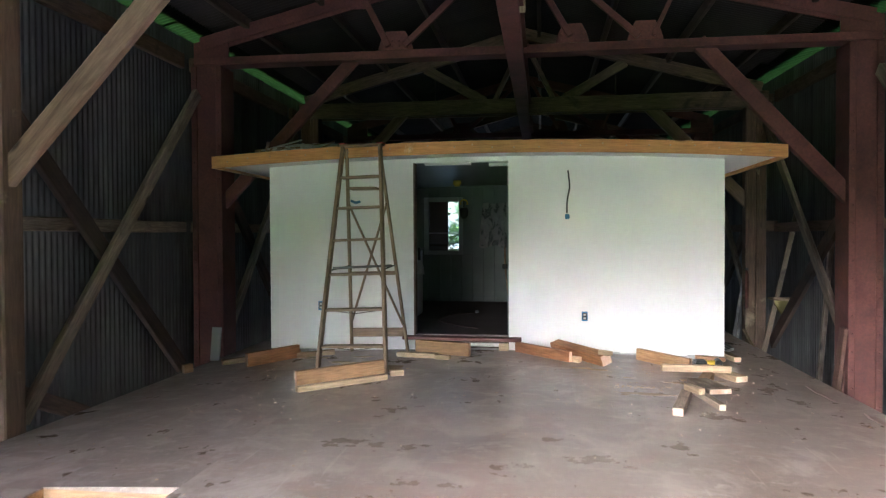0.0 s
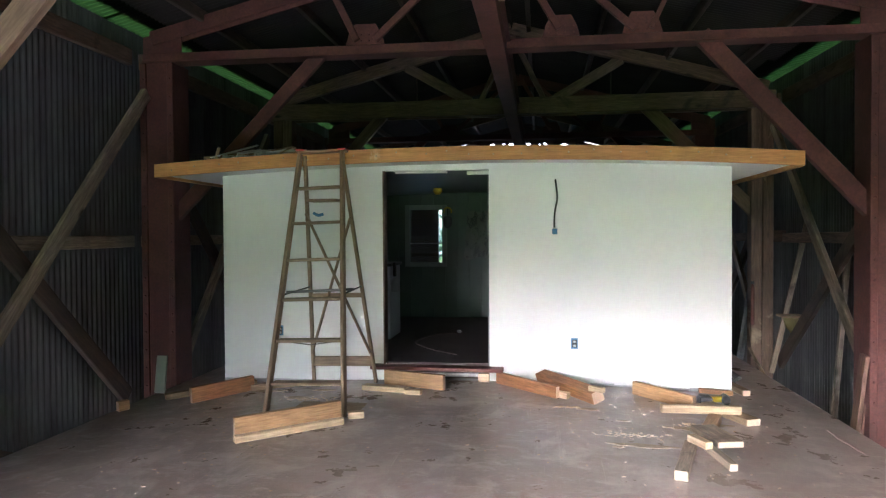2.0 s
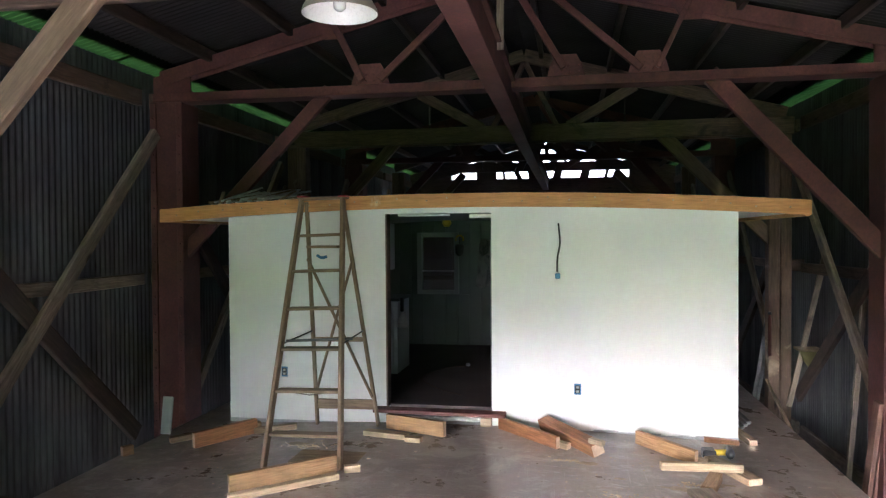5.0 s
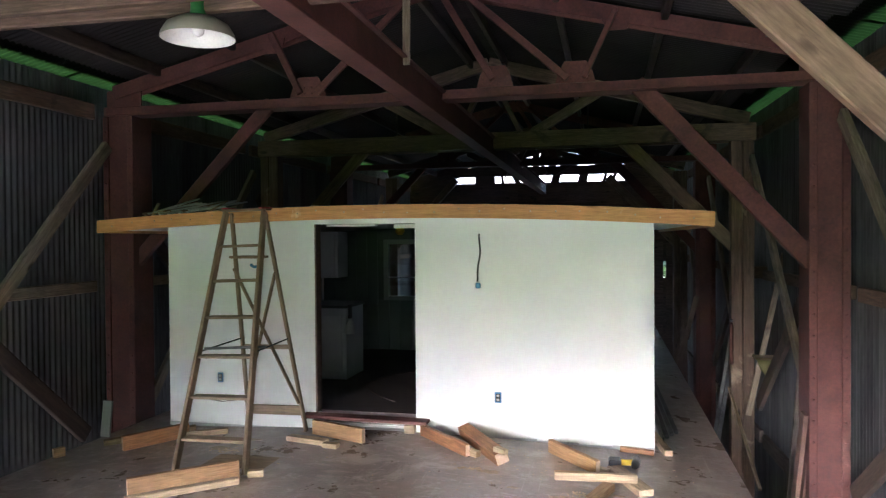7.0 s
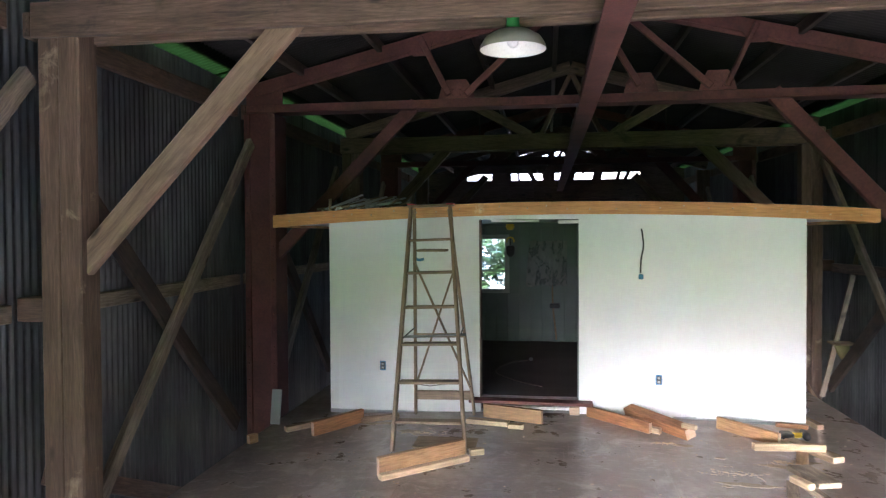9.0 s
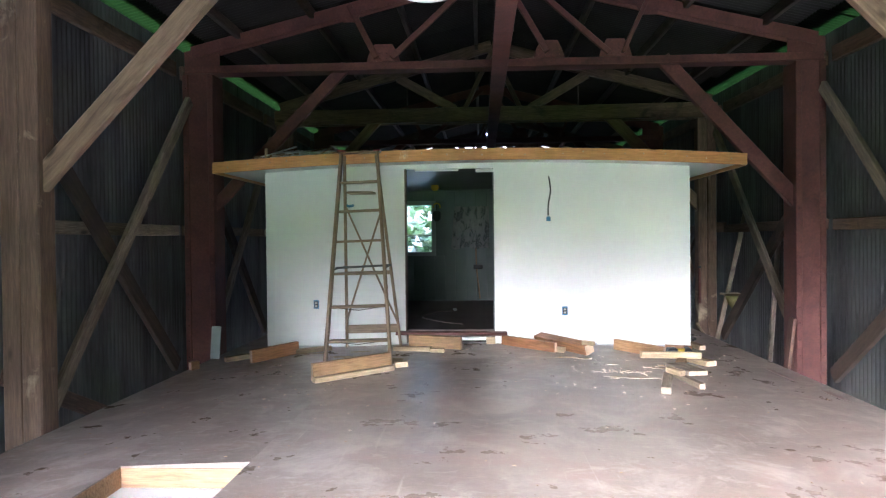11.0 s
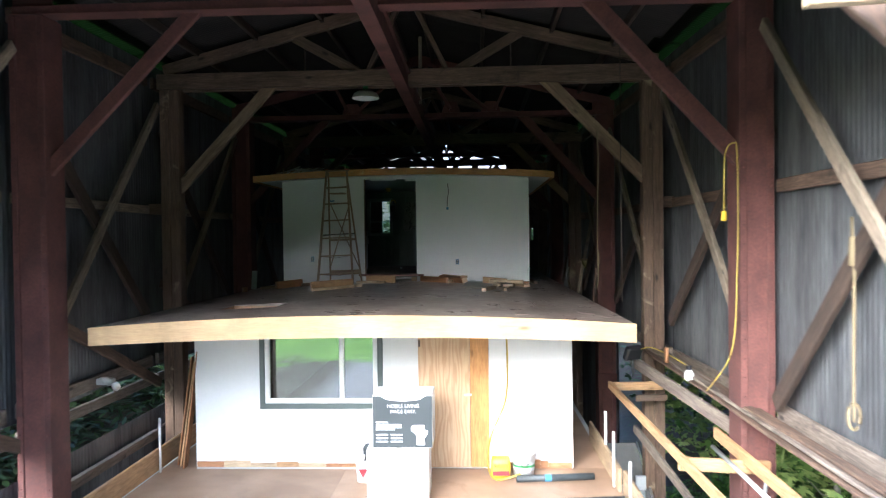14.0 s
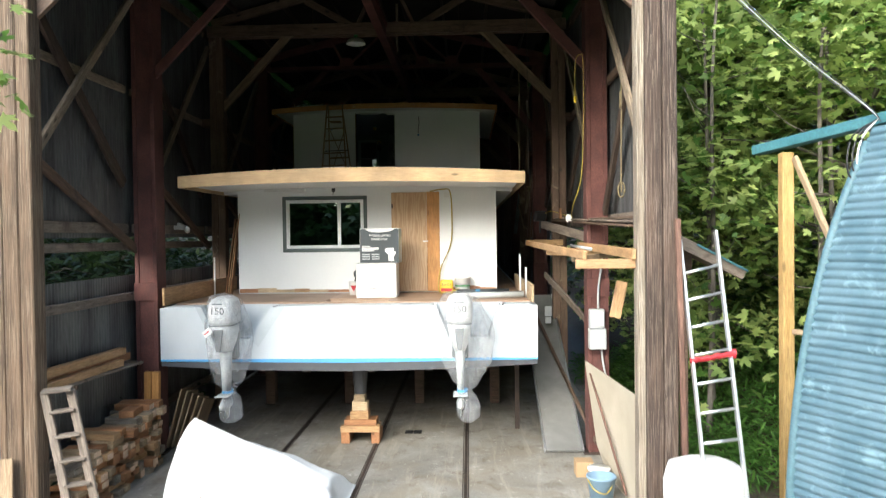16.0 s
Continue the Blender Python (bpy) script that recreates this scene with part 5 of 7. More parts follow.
# white battens and scraps on the upper roof
for k in range(14):
    x = -2.74 + k * 0.038 + random.uniform(-0.012, 0.012)
    z = up_top(x) + 0.012 + 0.012 * (k % 3)
    ob = beam("batten", (x - 0.06, 6.86 + 0.02 * (k % 4), z), (x + 0.10 + random.uniform(0, 0.08), 7.42 + random.uniform(-0.1, 0.2), z + 0.10 + random.uniform(0, 0.05)), 0.028, 0.014, WHITEP if k % 5 else TAN, bevel=0.003)
    tagged(ob, "thin white painted trim batten on the cabin roof", "batten", group="battens on the cabin roof")
for x, dx, h in ((-2.72, -0.05, 0.13), (-2.16, 0.09, 0.10), (-2.12, 0.16, 0.06)):
    ob = beam("batten", (x, 6.88, up_top(x) + 0.005), (x + dx, 7.05, up_top(x) + h), 0.03, 0.012, PALE, bevel=0.003)
    tagged(ob, "thin pale batten end sticking up on the roof", "batten", group="battens on the cabin roof")
for x, mm in ((-2.75, TAN), (-2.6, CARD), (-2.16, GREYBOX)):
    z = up_top(x)
    ob = beam("wood_scrap", (x - 0.12, 6.95, z + 0.03), (x + 0.1, 7.05, z + 0.06), 0.09, 0.02, mm, bevel=0.003)
    tagged(ob, "scrap of wood on the cabin roof", "wood scrap", group="scraps on the cabin roof")

# leaning pieces beside the upper cabin
fl = beam("metal_flashing", (-3.34, 6.98, deck(-3.3)), (-3.33, 7.02, 4.96), 0.10, 0.02, CASING, up=(0, 1, 0), bevel=0.003)
tagged(fl, "short pale metal flashing strip standing on end", "flashing")
for p, q, w, h, mm, lab in (
        ((2.90, 11.80, 3.6), (3.14, 11.58, 5.5), 0.05, 0.03, TIN, "bright metal stud leaning against the dark post"),
        ((2.96, 11.82, 3.6), (3.20, 11.60, 5.45), 0.05, 0.03, TIN, "bright metal stud leaning against the dark post"),
        ((3.21, 8.98, 3.5), (3.455, 9.13, 5.92), 0.055, 0.05, GREY, "long pale batten leaning against the wall brace"),
        ((3.02, 8.08, 3.5), (3.12, 7.93, 4.92), 0.04, 0.13, REDOLD, "reddish plank leaning against the steel post"),
        ((3.10, 8.16, 3.5), (3.20, 7.98, 4.86), 0.04, 0.12, REDOLD, "reddish plank leaning against the steel post"),
        ((3.18, 10.83, 4.2), (3.55, 10.55, 6.3), 0.07, 0.03, BRACEP, "thin yellowish strip leaning against the wall"),
        ((2.35, 12.6, 4.0), (2.75, 12.5, 5.6), 0.08, 0.03, OLD, "old board leaning in the dark side bay"),
        ((3.015, 11.26, 4.46), (3.02, 9.3, 3.75), 0.035, 0.035, TAN, "pale wooden handle leaning across the dark bay")):
    ob = beam("leaning_timber", p, q, w, h, mm, bevel=0.004)
    tagged(ob, lab, "leaning board", group="pieces leaning by the wall")
for k in range(4):
    ob = beam("metal_channel", (1.88 + 0.05 * k, 7.75 + 0.09 * k, deck(1.9) + 0.018), (1.85 + 0.045 * k, 10.4, deck(1.9) + 0.018), 0.04, 0.03, TIN, bevel=0.004)
    tagged(ob, "long metal channel lying on the deck beside the cabin", "metal channel", "channels beside the cabin")
shelf = thing("wall_bracket", (2.85, 10.3, 5.1), "small wooden bracket with a yellow glove on it", "bracket")
part("board", box_bm(2.70, 2.98, 10.1, 10.35, 5.12, 5.15, 0.004), TAN, shelf)
part("glove", loft_bm([(4.90, 0.03, 0.03, 2.86, 10.15), (5.0, 0.08, 0.04, 2.84, 10.15), (5.115, 0.10, 0.05, 2.82, 10.16)], 12, 2.2), GLOVE, shelf, smooth=True)
shelf.matrix_basis = Matrix.Translation((3.36, 10.7, 4.95))
ext = thing("fire_extinguisher", (3.03, 11.16, 5.1), "slim dull red cylinder hanging on the dark timber post", "extinguisher")
part("cylinder", loft_bm([(4.80, 0.025, 0.025, 3.03, 11.16), (5.30, 0.025, 0.025, 3.03, 11.16), (5.36, 0.012, 0.012, 3.03, 11.16)], 14, 2), MAROON, ext, smooth=True)
part("valve", box_bm(3.01, 3.05, 11.14, 11.18, 5.361, 5.40, 0.004), BLACK, ext)

# ---- pendant lamp on the tie beam ----
lamp = thing("pendant_lamp", (-0.81, 4.2, 7.8), "unlit enamel dome lamp with a green neck", "lamp")
part("neck", loft_bm([(7.665, 0.045, 0.045, -0.81, 4.2), (7.72, 0.04, 0.04, -0.81, 4.2), (7.80, 0.04, 0.04, -0.81, 4.2)], 16, 2), GREENP, lamp, smooth=True)
part("shade", loft_bm([(7.545, 0.205, 0.205, -0.81, 4.2), (7.57, 0.20, 0.20, -0.81, 4.2), (7.62, 0.17, 0.17, -0.81, 4.2), (7.655, 0.11, 0.11, -0.81, 4.2), (7.67, 0.05, 0.05, -0.81, 4.2)], 32, 2, False), LAMPG, lamp, smooth=True)
part("shade_inside", loft_bm([(7.545, 0.202, 0.202, -0.81, 4.2), (7.568, 0.195, 0.195, -0.81, 4.2), (7.615, 0.165, 0.165, -0.81, 4.2), (7.648, 0.10, 0.10, -0.81, 4.2), (7.66, 0.02, 0.02, -0.81, 4.2)], 32, 2, False), LAMPW, lamp, "white enamel inside", smooth=True)
part("bulb", loft_bm([(7.56, 0.015, 0.015, -0.81, 4.2), (7.575, 0.034, 0.034, -0.81, 4.2), (7.61, 0.036, 0.036, -0.81, 4.2), (7.655, 0.014, 0.014, -0.81, 4.2)], 14, 2), WHITEP, lamp, smooth=True)

# ---- inside the upper cabin ----
cab = thing("kitchen_cabinet", (-1.9, 9.2, 4.86), "pale blue-grey base cabinet in the unfinished room", "cabinet")
part("body", box_bm(-2.3, -1.58, 8.9, 9.5, 4.862, 5.70, 0.006), PRIMER, cab)
part("door", box_bm(-2.25, -1.63, 8.878, 8.899, 4.96, 5.62, 0.004), PRIMER, cab)
part("worktop", box_bm(-2.32, -1.56, 8.86, 9.52, 5.701, 5.735, 0.004), DARK, cab)
wc = thing("wall_cupboard", (-2.2, 9.2, 6.1), "pale blue-grey wall cupboard", "cupboard")
part("body", box_bm(-2.77, -1.72, 9.0, 9.35, 6.05, 6.6, 0.006), PRIMER, wc)
part("door", box_bm(-2.2, -1.75, 8.98, 8.999, 6.08, 6.57, 0.004), PRIMER, wc)
tr_ = thing("work_light", (-1.48, 8.84, 5.62), "clamp work light hanging on the cabinet edge", "work light")
part("reflector", loft_bm([(5.42, 0.06, 0.06, -1.5, 8.8), (5.52, 0.045, 0.045, -1.5, 8.82), (5.58, 0.02, 0.02, -1.5, 8.83)], 14, 2), GREYBOX, tr_, smooth=True)
part("clamp", box_bm(-1.53, -1.50, 8.82, 8.88, 5.59, 5.75, 0.004), BLACK, tr_)
sc = thing("wall_sconce", (-1.19, 11.13, 6.35), "dark lantern wall light with a brass ring", "wall light")
part("ring", tube_bm([(-1.19 + 0.055 * math.cos(a), 11.10, 6.40 + 0.055 * math.sin(a)) for a in np.linspace(-0.4, math.pi + 0.4, 14)], 0.012, 8), YELLOW, sc, "brass ring", smooth=True)
part("body", loft_bm([(6.16, 0.03, 0.03, -1.19, 11.1), (6.2, 0.06, 0.05, -1.19, 11.1), (6.3, 0.07, 0.06, -1.19, 11.1), (6.33, 0.05, 0.04, -1.19, 11.1)], 12, 2), BLACK, sc, smooth=True)
part("arm", box_bm(-1.2, -1.18, 11.1, 11.18, 6.34, 6.44, 0.003), BLACK, sc)
bm = bmesh.new()
gx, gz = 14, 12
vs = [[bm.verts.new((-0.90 + 0.56 * i / gx - (0.06 * (1 - j / gz) if i < 4 else 0), 11.13 - 0.10 * abs(noise.noise(Vector((i * 0.45, j * 0.45, 3.1)))), 5.72 + 0.68 * j / gz + 0.04 * noise.noise(Vector((i * 0.3, j * 0.3, 9))))) for j in range(gz + 1)] for i in range(gx + 1)]
for a, b in zip(vs, vs[1:]):
    for j in range(gz):
        bm.faces.new((a[j], b[j], b[j + 1], a[j + 1]))
pl = part("plastic_sheet", bm, SHEETING, smooth=True)
tagged(pl, "crumpled clear plastic sheet taped over a wall opening", "plastic sheet")
fx = thing("ceiling_fixture", (-1.12, 9.6, 6.6), "small brass ceiling light fitting", "ceiling light")
part("mount", loft_bm([(6.56, 0.03, 0.03, -1.12, 9.6), (6.60, 0.06, 0.06, -1.12, 9.6), (6.64, 0.05, 0.05, -1.12, 9.6)], 14, 2), YELLOW, fx, smooth=True)
tb = thing("trouble_light", (-0.9, 9.5, 4.87), "bulb on a pale cord lying on the dark floor", "bulb")
part("bulb", loft_bm([(4.863, 0.014, 0.014, -0.85, 9.5), (4.88, 0.03, 0.03, -0.85, 9.5), (4.90, 0.02, 0.02, -0.85, 9.5)], 12, 2), GREYBOX, tb, smooth=True)
tube("cord", smooth_line([(-0.87, 9.48, 4.868), (-1.1, 9.3, 4.868), (-1.25, 8.7, 4.868), (-1.0, 8.2, 4.868), (-0.7, 7.9, 4.868)]), 0.004, OLD, tb)
lamp.matrix_basis = Matrix.Translation((-0.85, 4.62, 7.90))
wp = thing("hanging_wires", (-0.55, 11.1, 5.4), "bundle of pale wires with a socket hanging on the wall", "wires")
tube("wire", smooth_line([(-0.56, 11.16, 5.75), (-0.55, 11.12, 5.4), (-0.52, 11.12, 5.1), (-0.5, 11.14, 4.9)]), 0.012, OLD2, wp)
part("socket", box_bm(-0.6, -0.45, 11.08, 11.16, 5.38, 5.45, 0.01), BLACK, wp)

# ---- things on the working deck ----
DK = 2.481
c1 = thing("carton", (-0.15, 2.3, DK), "white cardboard carton with a printed slogan", "carton")
part("box", box_bm(-0.52, 0.20, 2.08, 2.62, DK, 3.09, 0.008), WCARD, c1)
part("tape", box_bm(-0.18, -0.12, 2.077, 2.625, 3.0905, 3.0925, 0), BEIGE, c1)
for txt, z in (("MOBILE LIVING", 2.63), ("MADE EASY.", 2.57)):
    lettering(txt, 0.046, Matrix.Translation((-0.13, 2.0785, z)), DARK, c1)
for z, w in ((2.99, 0.16), (2.965, 0.2)):
    part("print_bar", box_bm(-0.49, -0.49 + w, 2.0775, 2.0795, z, z + 0.012, 0), GREYBOX, c1)
c2 = thing("toilet_carton", (-0.15, 2.3, 3.09), "black and white toilet carton stacked on a white one", "carton")
part("box", box_bm(-0.45, 0.25, 2.12, 2.62, 3.0935, 3.71, 0.008), WCARD, c2)
part("print_panel", prism_bm([(-0.445, 3.10), (0.245, 3.10), (0.245, 3.70), (0.17, 3.70), (0.10, 3.655), (-0.10, 3.635), (-0.28, 3.655), (-0.36, 3.70), (-0.445, 3.70)], 2.115, 2.1195), DARK, c2, "dark printed front")
for txt, z in (("MOBILE LIVING", 3.565), ("MADE EASY.", 3.50)):
    lettering(txt, 0.056, Matrix.Translation((-0.09, 2.1135, z)), WHITEP, c2)
for z, w in ((3.385, 0.14), (3.355, 0.3), (3.33, 0.3), (3.305, 0.22)):
    part("print_bar", box_bm(-0.41, -0.41 + w, 2.1125, 2.1145, z, z + 0.017, 0), WHITEP, c2)
for k in range(6):
    part("print_bar", box_bm(-0.41 + 0.17 * (k % 2), -0.27 + 0.17 * (k % 2), 2.1125, 2.1145, 3.16 + 0.04 * (k // 2), 3.178 + 0.04 * (k // 2), 0), GREYBOX, c2)
part("toilet_print", prism_bm([(0.06, 3.13), (0.16, 3.13), (0.15, 3.20), (0.19, 3.26), (0.195, 3.30), (0.16, 3.30), (0.155, 3.36), (0.02, 3.36), (0.0, 3.33), (0.0, 3.30), (0.03, 3.27), (0.06, 3.24)], 2.1125, 2.1145), WHITEP, c2)
bu = thing("putty_tub", (-0.66, 2.85, DK), "white tub with a red mark and a brush in it", "tub")
part("tub", loft_bm([(DK, 0.095, 0.095, -0.66, 2.8), (DK + 0.22, 0.11, 0.11, -0.66, 2.8), (DK + 0.235, 0.115, 0.115, -0.66, 2.8), (DK + 0.25, 0.11, 0.11, -0.66, 2.8)], 20, 2), WHITEP, bu, smooth=True)
part("red_mark", prism_bm([(-0.72, DK + 0.18), (-0.60, DK + 0.18), (-0.66, DK + 0.07)], 2.68, 2.686), REDP, bu)
tube("handle", [(-0.66, 2.8, DK + 0.2), (-0.63, 2.78, DK + 0.36)], 0.012, BLACK, bu)
part("brush_head", loft_bm([(DK + 0.34, 0.05, 0.03, -0.62, 2.78), (DK + 0.42, 0.075, 0.04, -0.60, 2.78), (DK + 0.47, 0.06, 0.03, -0.58, 2.78)], 12, 3), DARK, bu, smooth=True)
rg = thing("rag_box", (1.06, 2.95, DK), "yellow printed bag of rags", "bag")
part("bag", loft_bm([(DK, 0.12, 0.07, 1.06, 2.95), (DK + 0.1, 0.125, 0.085, 1.06, 2.95), (DK + 0.22, 0.12, 0.07, 1.06, 2.95), (DK + 0.255, 0.11, 0.05, 1.06, 2.95)], 20, 5), YELLOW, rg, smooth=True)
lettering("RAGS", 0.075, Matrix.Translation((1.06, 2.86, DK + 0.14)), BLACK, rg)
part("red_band", box_bm(0.955, 1.165, 2.862, 2.868, DK + 0.04, DK + 0.10, 0.002), REDP, rg)
pb = thing("pail", (1.36, 3.1, DK), "white plastic pail with a green printed label", "pail")
part("pail_body", loft_bm([(DK, 0.13, 0.13, 1.36, 3.05), (DK + 0.27, 0.148, 0.148, 1.36, 3.05), (DK + 0.275, 0.158, 0.158, 1.36, 3.05), (DK + 0.31, 0.16, 0.16, 1.36, 3.05)], 24, 2), WHITEP, pb, smooth=True)
part("label_band", loft_bm([(DK + 0.08, 0.1375, 0.1375, 1.36, 3.05), (DK + 0.18, 0.1445, 0.1445, 1.36, 3.05)], 24, 2, False), GREYBOX, pb)
part("label_band", loft_bm([(DK + 0.12, 0.1415, 0.1415, 1.36, 3.05), (DK + 0.15, 0.1435, 0.1435, 1.36, 3.05)], 24, 2, False), GREENP, pb)
tube("bail", smooth_line([(1.21, 3.05, DK + 0.25), (1.36, 2.88, DK + 0.15), (1.51, 3.05, DK + 0.25)]), 0.004, STEEL, pb)
bt = tagged(part("rolled_sheet", tube_bm([(1.25, 2.74, DK + 0.045), (1.7, 2.78, DK + 0.045), (2.22, 2.84, DK + 0.045)], 0.044, 14), DARK, smooth=True), "dark roll of membrane lying on the deck", "roll")
tagged(part("tape_band", tube_bm([(1.6, 2.77, DK + 0.045), (1.68, 2.777, DK + 0.045)], 0.0455, 14), BLUE, bt), "blue tape round the roll")
for k, (y, mm) in enumerate(((1.72, GREYBOX), (1.86, DARK))):
    ob = part("paper_roll", tube_bm([(1.33, y, DK + 0.055), (2.42, y + 0.12, DK + 0.055)], 0.053, 16), mm, smooth=True)
    tagged(ob, "long roll of grey paper lying on the deck" if k == 0 else "long dark roll lying on the deck", "roll", "rolls on the deck")
yc = thing("extension_cord", (0.98, 3.2, 3.3), "yellow extension cord hanging down the white wall", "cord")
tube("cord", smooth_line([(0.75, 3.235, 4.42), (1.0, 3.22, 4.46), (1.14, 3.21, 4.40), (1.17, 3.2, 3.9), (1.14, 3.2, 3.4), (0.95, 3.15, 2.95), (0.90, 3.05, 2.60), (1.0, 2.8, DK + 0.012), (1.3, 2.76, DK + 0.1)]), 0.012, YCORD, yc)
part("plug", box_bm(1.02, 1.12, 3.2, 3.25, 4.30, 4.40, 0.01), WHITEP, yc)
for k, (x, h, mm) in enumerate(((-3.09, 4.05, REDFIR), (-3.16, 3.9, FIR), (-3.23, 3.95, REDFIR))):
    ob = beam("leaning_plank", (x - 0.08, 3.30 + 0.08 * k, 2.48), (x + 0.12, 3.34 + 0.08 * k, h), 0.14, 0.022, mm, up=(1, 0, 0), bevel=0.003)
    tagged(ob, "reddish plank leaning against the cabin side", "plank", "planks leaning by the cabin")


# ---- outboard motors in plastic ----
def outboard(cx, lean, loose=1.0):
    th = thing("outboard_motor", (cx, 0.6, 0.7), "white outboard motor wrapped in clear plastic film", "outboard motor", "outboard motors")
    y = 0.62
    part("cowl", loft_bm([(2.22, 0.17, 0.30, cx, y), (2.26, 0.20, 0.34, cx, y), (2.42, 0.205, 0.34, cx, y), (2.54, 0.20, 0.31, cx, y + 0.01), (2.61, 0.17, 0.25, cx, y + 0.03), (2.65, 0.10, 0.16, cx, y + 0.05), (2.66, 0.02, 0.05, cx, y + 0.06)], 28, 3.2), COWL, th, "glossy white cowl", smooth=True)
    part("lower_cowl", loft_bm([(1.78, 0.09, 0.16, cx, y + 0.03), (1.95, 0.15, 0.25, cx, y + 0.02), (2.12, 0.18, 0.31, cx, y), (2.215, 0.185, 0.32, cx, y)], 28, 3), COWL, th, smooth=True)
    part("seam", loft_bm([(2.206, 0.192, 0.327, cx, y), (2.222, 0.192, 0.327, cx, y)], 28, 3, False), DARK, th)
    part("front_panel", prism_bm([(cx - 0.075, 2.16), (cx + 0.075, 2.16), (cx + 0.03, 1.82), (cx - 0.03, 1.82)], y - 0.33, y - 0.30), DARK, th)
    part("cowl_vent", box_bm(cx - 0.08, cx + 0.08, y - 0.345, y - 0.335, 2.55, 2.565, 0.002), DARK, th)
    lettering("150", 0.15, Matrix.Translation((cx, y - 0.348, 2.40)), BLACK, th)
    part("badge", loft_bm([(2.29, 0.035, 0.004, cx, y - 0.344), (2.35, 0.035, 0.004, cx, y - 0.344)], 12, 2), GREYBOX, th)
    part("leg", loft_bm([(1.10, 0.05, 0.14, cx, y + 0.05), (1.4, 0.06, 0.15, cx, y + 0.04), (1.80, 0.085, 0.17, cx, y + 0.03)], 18, 2.4), GREYBOX, th, smooth=True)
    part("cavitation_plate", box_bm(cx - 0.11, cx + 0.11, y - 0.22, y + 0.16, 1.09, 1.105, 0.004), GREYBOX, th)
    part("gearcase", loft_bm([(0.72, 0.012, 0.06, cx, y + 0.06), (0.85, 0.02, 0.10, cx, y + 0.05), (0.90, 0.06, 0.26, cx, y), (0.96, 0.065, 0.28, cx, y), (1.02, 0.04, 0.2, cx, y + 0.02), (1.09, 0.04, 0.15, cx, y + 0.04)], 18, 2.2), GREYBOX, th, smooth=True)
    part("bracket", box_bm(cx - 0.13, cx + 0.13, y + 0.16, 0.98, 1.62, 2.08, 0.02), DARK, th)
    rings = []
    for z, rx, ry, dx in ((0.66, 0.10, 0.10, 0.02), (0.74, 0.17, 0.16, 0.03), (0.92, 0.18, 0.20, 0.03), (1.06, 0.13, 0.16, 0.03), (1.16, 0.075, 0.10, 0.03), (1.30, 0.20, 0.24, 0.03), (1.60, 0.31, 0.32, 0.06), (1.95, 0.35, 0.37, 0.07), (2.2, 0.34, 0.385, 0.06), (2.42, 0.28, 0.38, 0.04), (2.58, 0.24, 0.34, 0.02), (2.68, 0.14, 0.2, -0.02), (2.70, 0.04, 0.06, -0.03)):
        rings.append((z, rx * (1 + (loose - 1) * ease(1.2, 1.7, z)), ry, cx + dx * loose + lean * (2.2 - z) * 0.03, y))
    bm = loft_bm(rings, 36, 2.1)
    bmesh.ops.subdivide_edges(bm, edges=bm.edges[:], cuts=1)
    for v in bm.verts:
        d = noise.noise(Vector((v.co.x * 11 + cx, v.co.y * 11, v.co.z * 1.6))) * 0.045 + noise.noise(Vector((v.co.x * 22, v.co.y * 22 + cx, v.co.z * 5))) * 0.014
        c = Vector((cx + 0.04, y, v.co.z))
        v.co += (v.co - c).normalized() * d
    part("bag", bm, BAG, th, "loose clear plastic bag", smooth=True)
    part("bag_tie", loft_bm([(1.13, 0.085, 0.11, cx + 0.03, y), (1.17, 0.085, 0.11, cx + 0.03, y)], 16, 2, False), TAPE, th, "blue tape tie")
    return th


outboard(-2.38, 1)
outboard(1.33, 2, 1.25)
tg = thing("motor_tag", (-2.5, 0.24, 2.12), "small white paper tag with red marks", "tag")
part("paper", box_bm(-0.07, 0.07, -0.002, 0.002, -0.05, 0.05, 0.001), WHITEP, tg, m=pose(-2.52, 0.225, 2.13, 0, -38, 0))
part("red_bar", box_bm(-0.05, 0.04, -0.005, -0.0025, -0.01, 0.012, 0), REDP, tg, m=pose(-2.52, 0.225, 2.13, 0, -38, 0))

# ---- under the hull ----
bp = thing("timber_cribbing", (-0.42, 1.85, 0), "stacked timber blocks propping the keel", "cribbing")
for x in (-0.68, -0.16):
    beam("block", (x, 1.68, 0.10), (x, 2.12, 0.10), 0.15, 0.2, REDFIR, bp)
beam("block", (-0.76, 1.72, 0.255), (-0.08, 1.72, 0.255), 0.14, 0.11, FIR, bp)
beam("block", (-0.74, 2.0, 0.255), (-0.1, 2.0, 0.255), 0.14, 0.11, TAN, bp)
beam("block", (-0.70, 1.85, 0.36), (-0.14, 1.85, 0.36), 0.3, 0.10, REDFIR, bp)
beam("block", (-0.60, 1.85, 0.48), (-0.28, 1.85, 0.48), 0.26, 0.14, FIR, bp)
beam("block", (-0.57, 1.85, 0.63), (-0.30, 1.85, 0.63), 0.2, 0.16, PALE, bp)
beam("block", (-0.54, 1.85, 0.77), (-0.34, 1.85, 0.77), 0.2, 0.12, TAN, bp)
part("skeg", loft_bm([(0.83, 0.10, 0.10, -0.44, 1.9), (1.40, 0.14, 0.3, -0.44, 1.95)], 16, 3), BOTTOM, boat, "dark keel skeg")
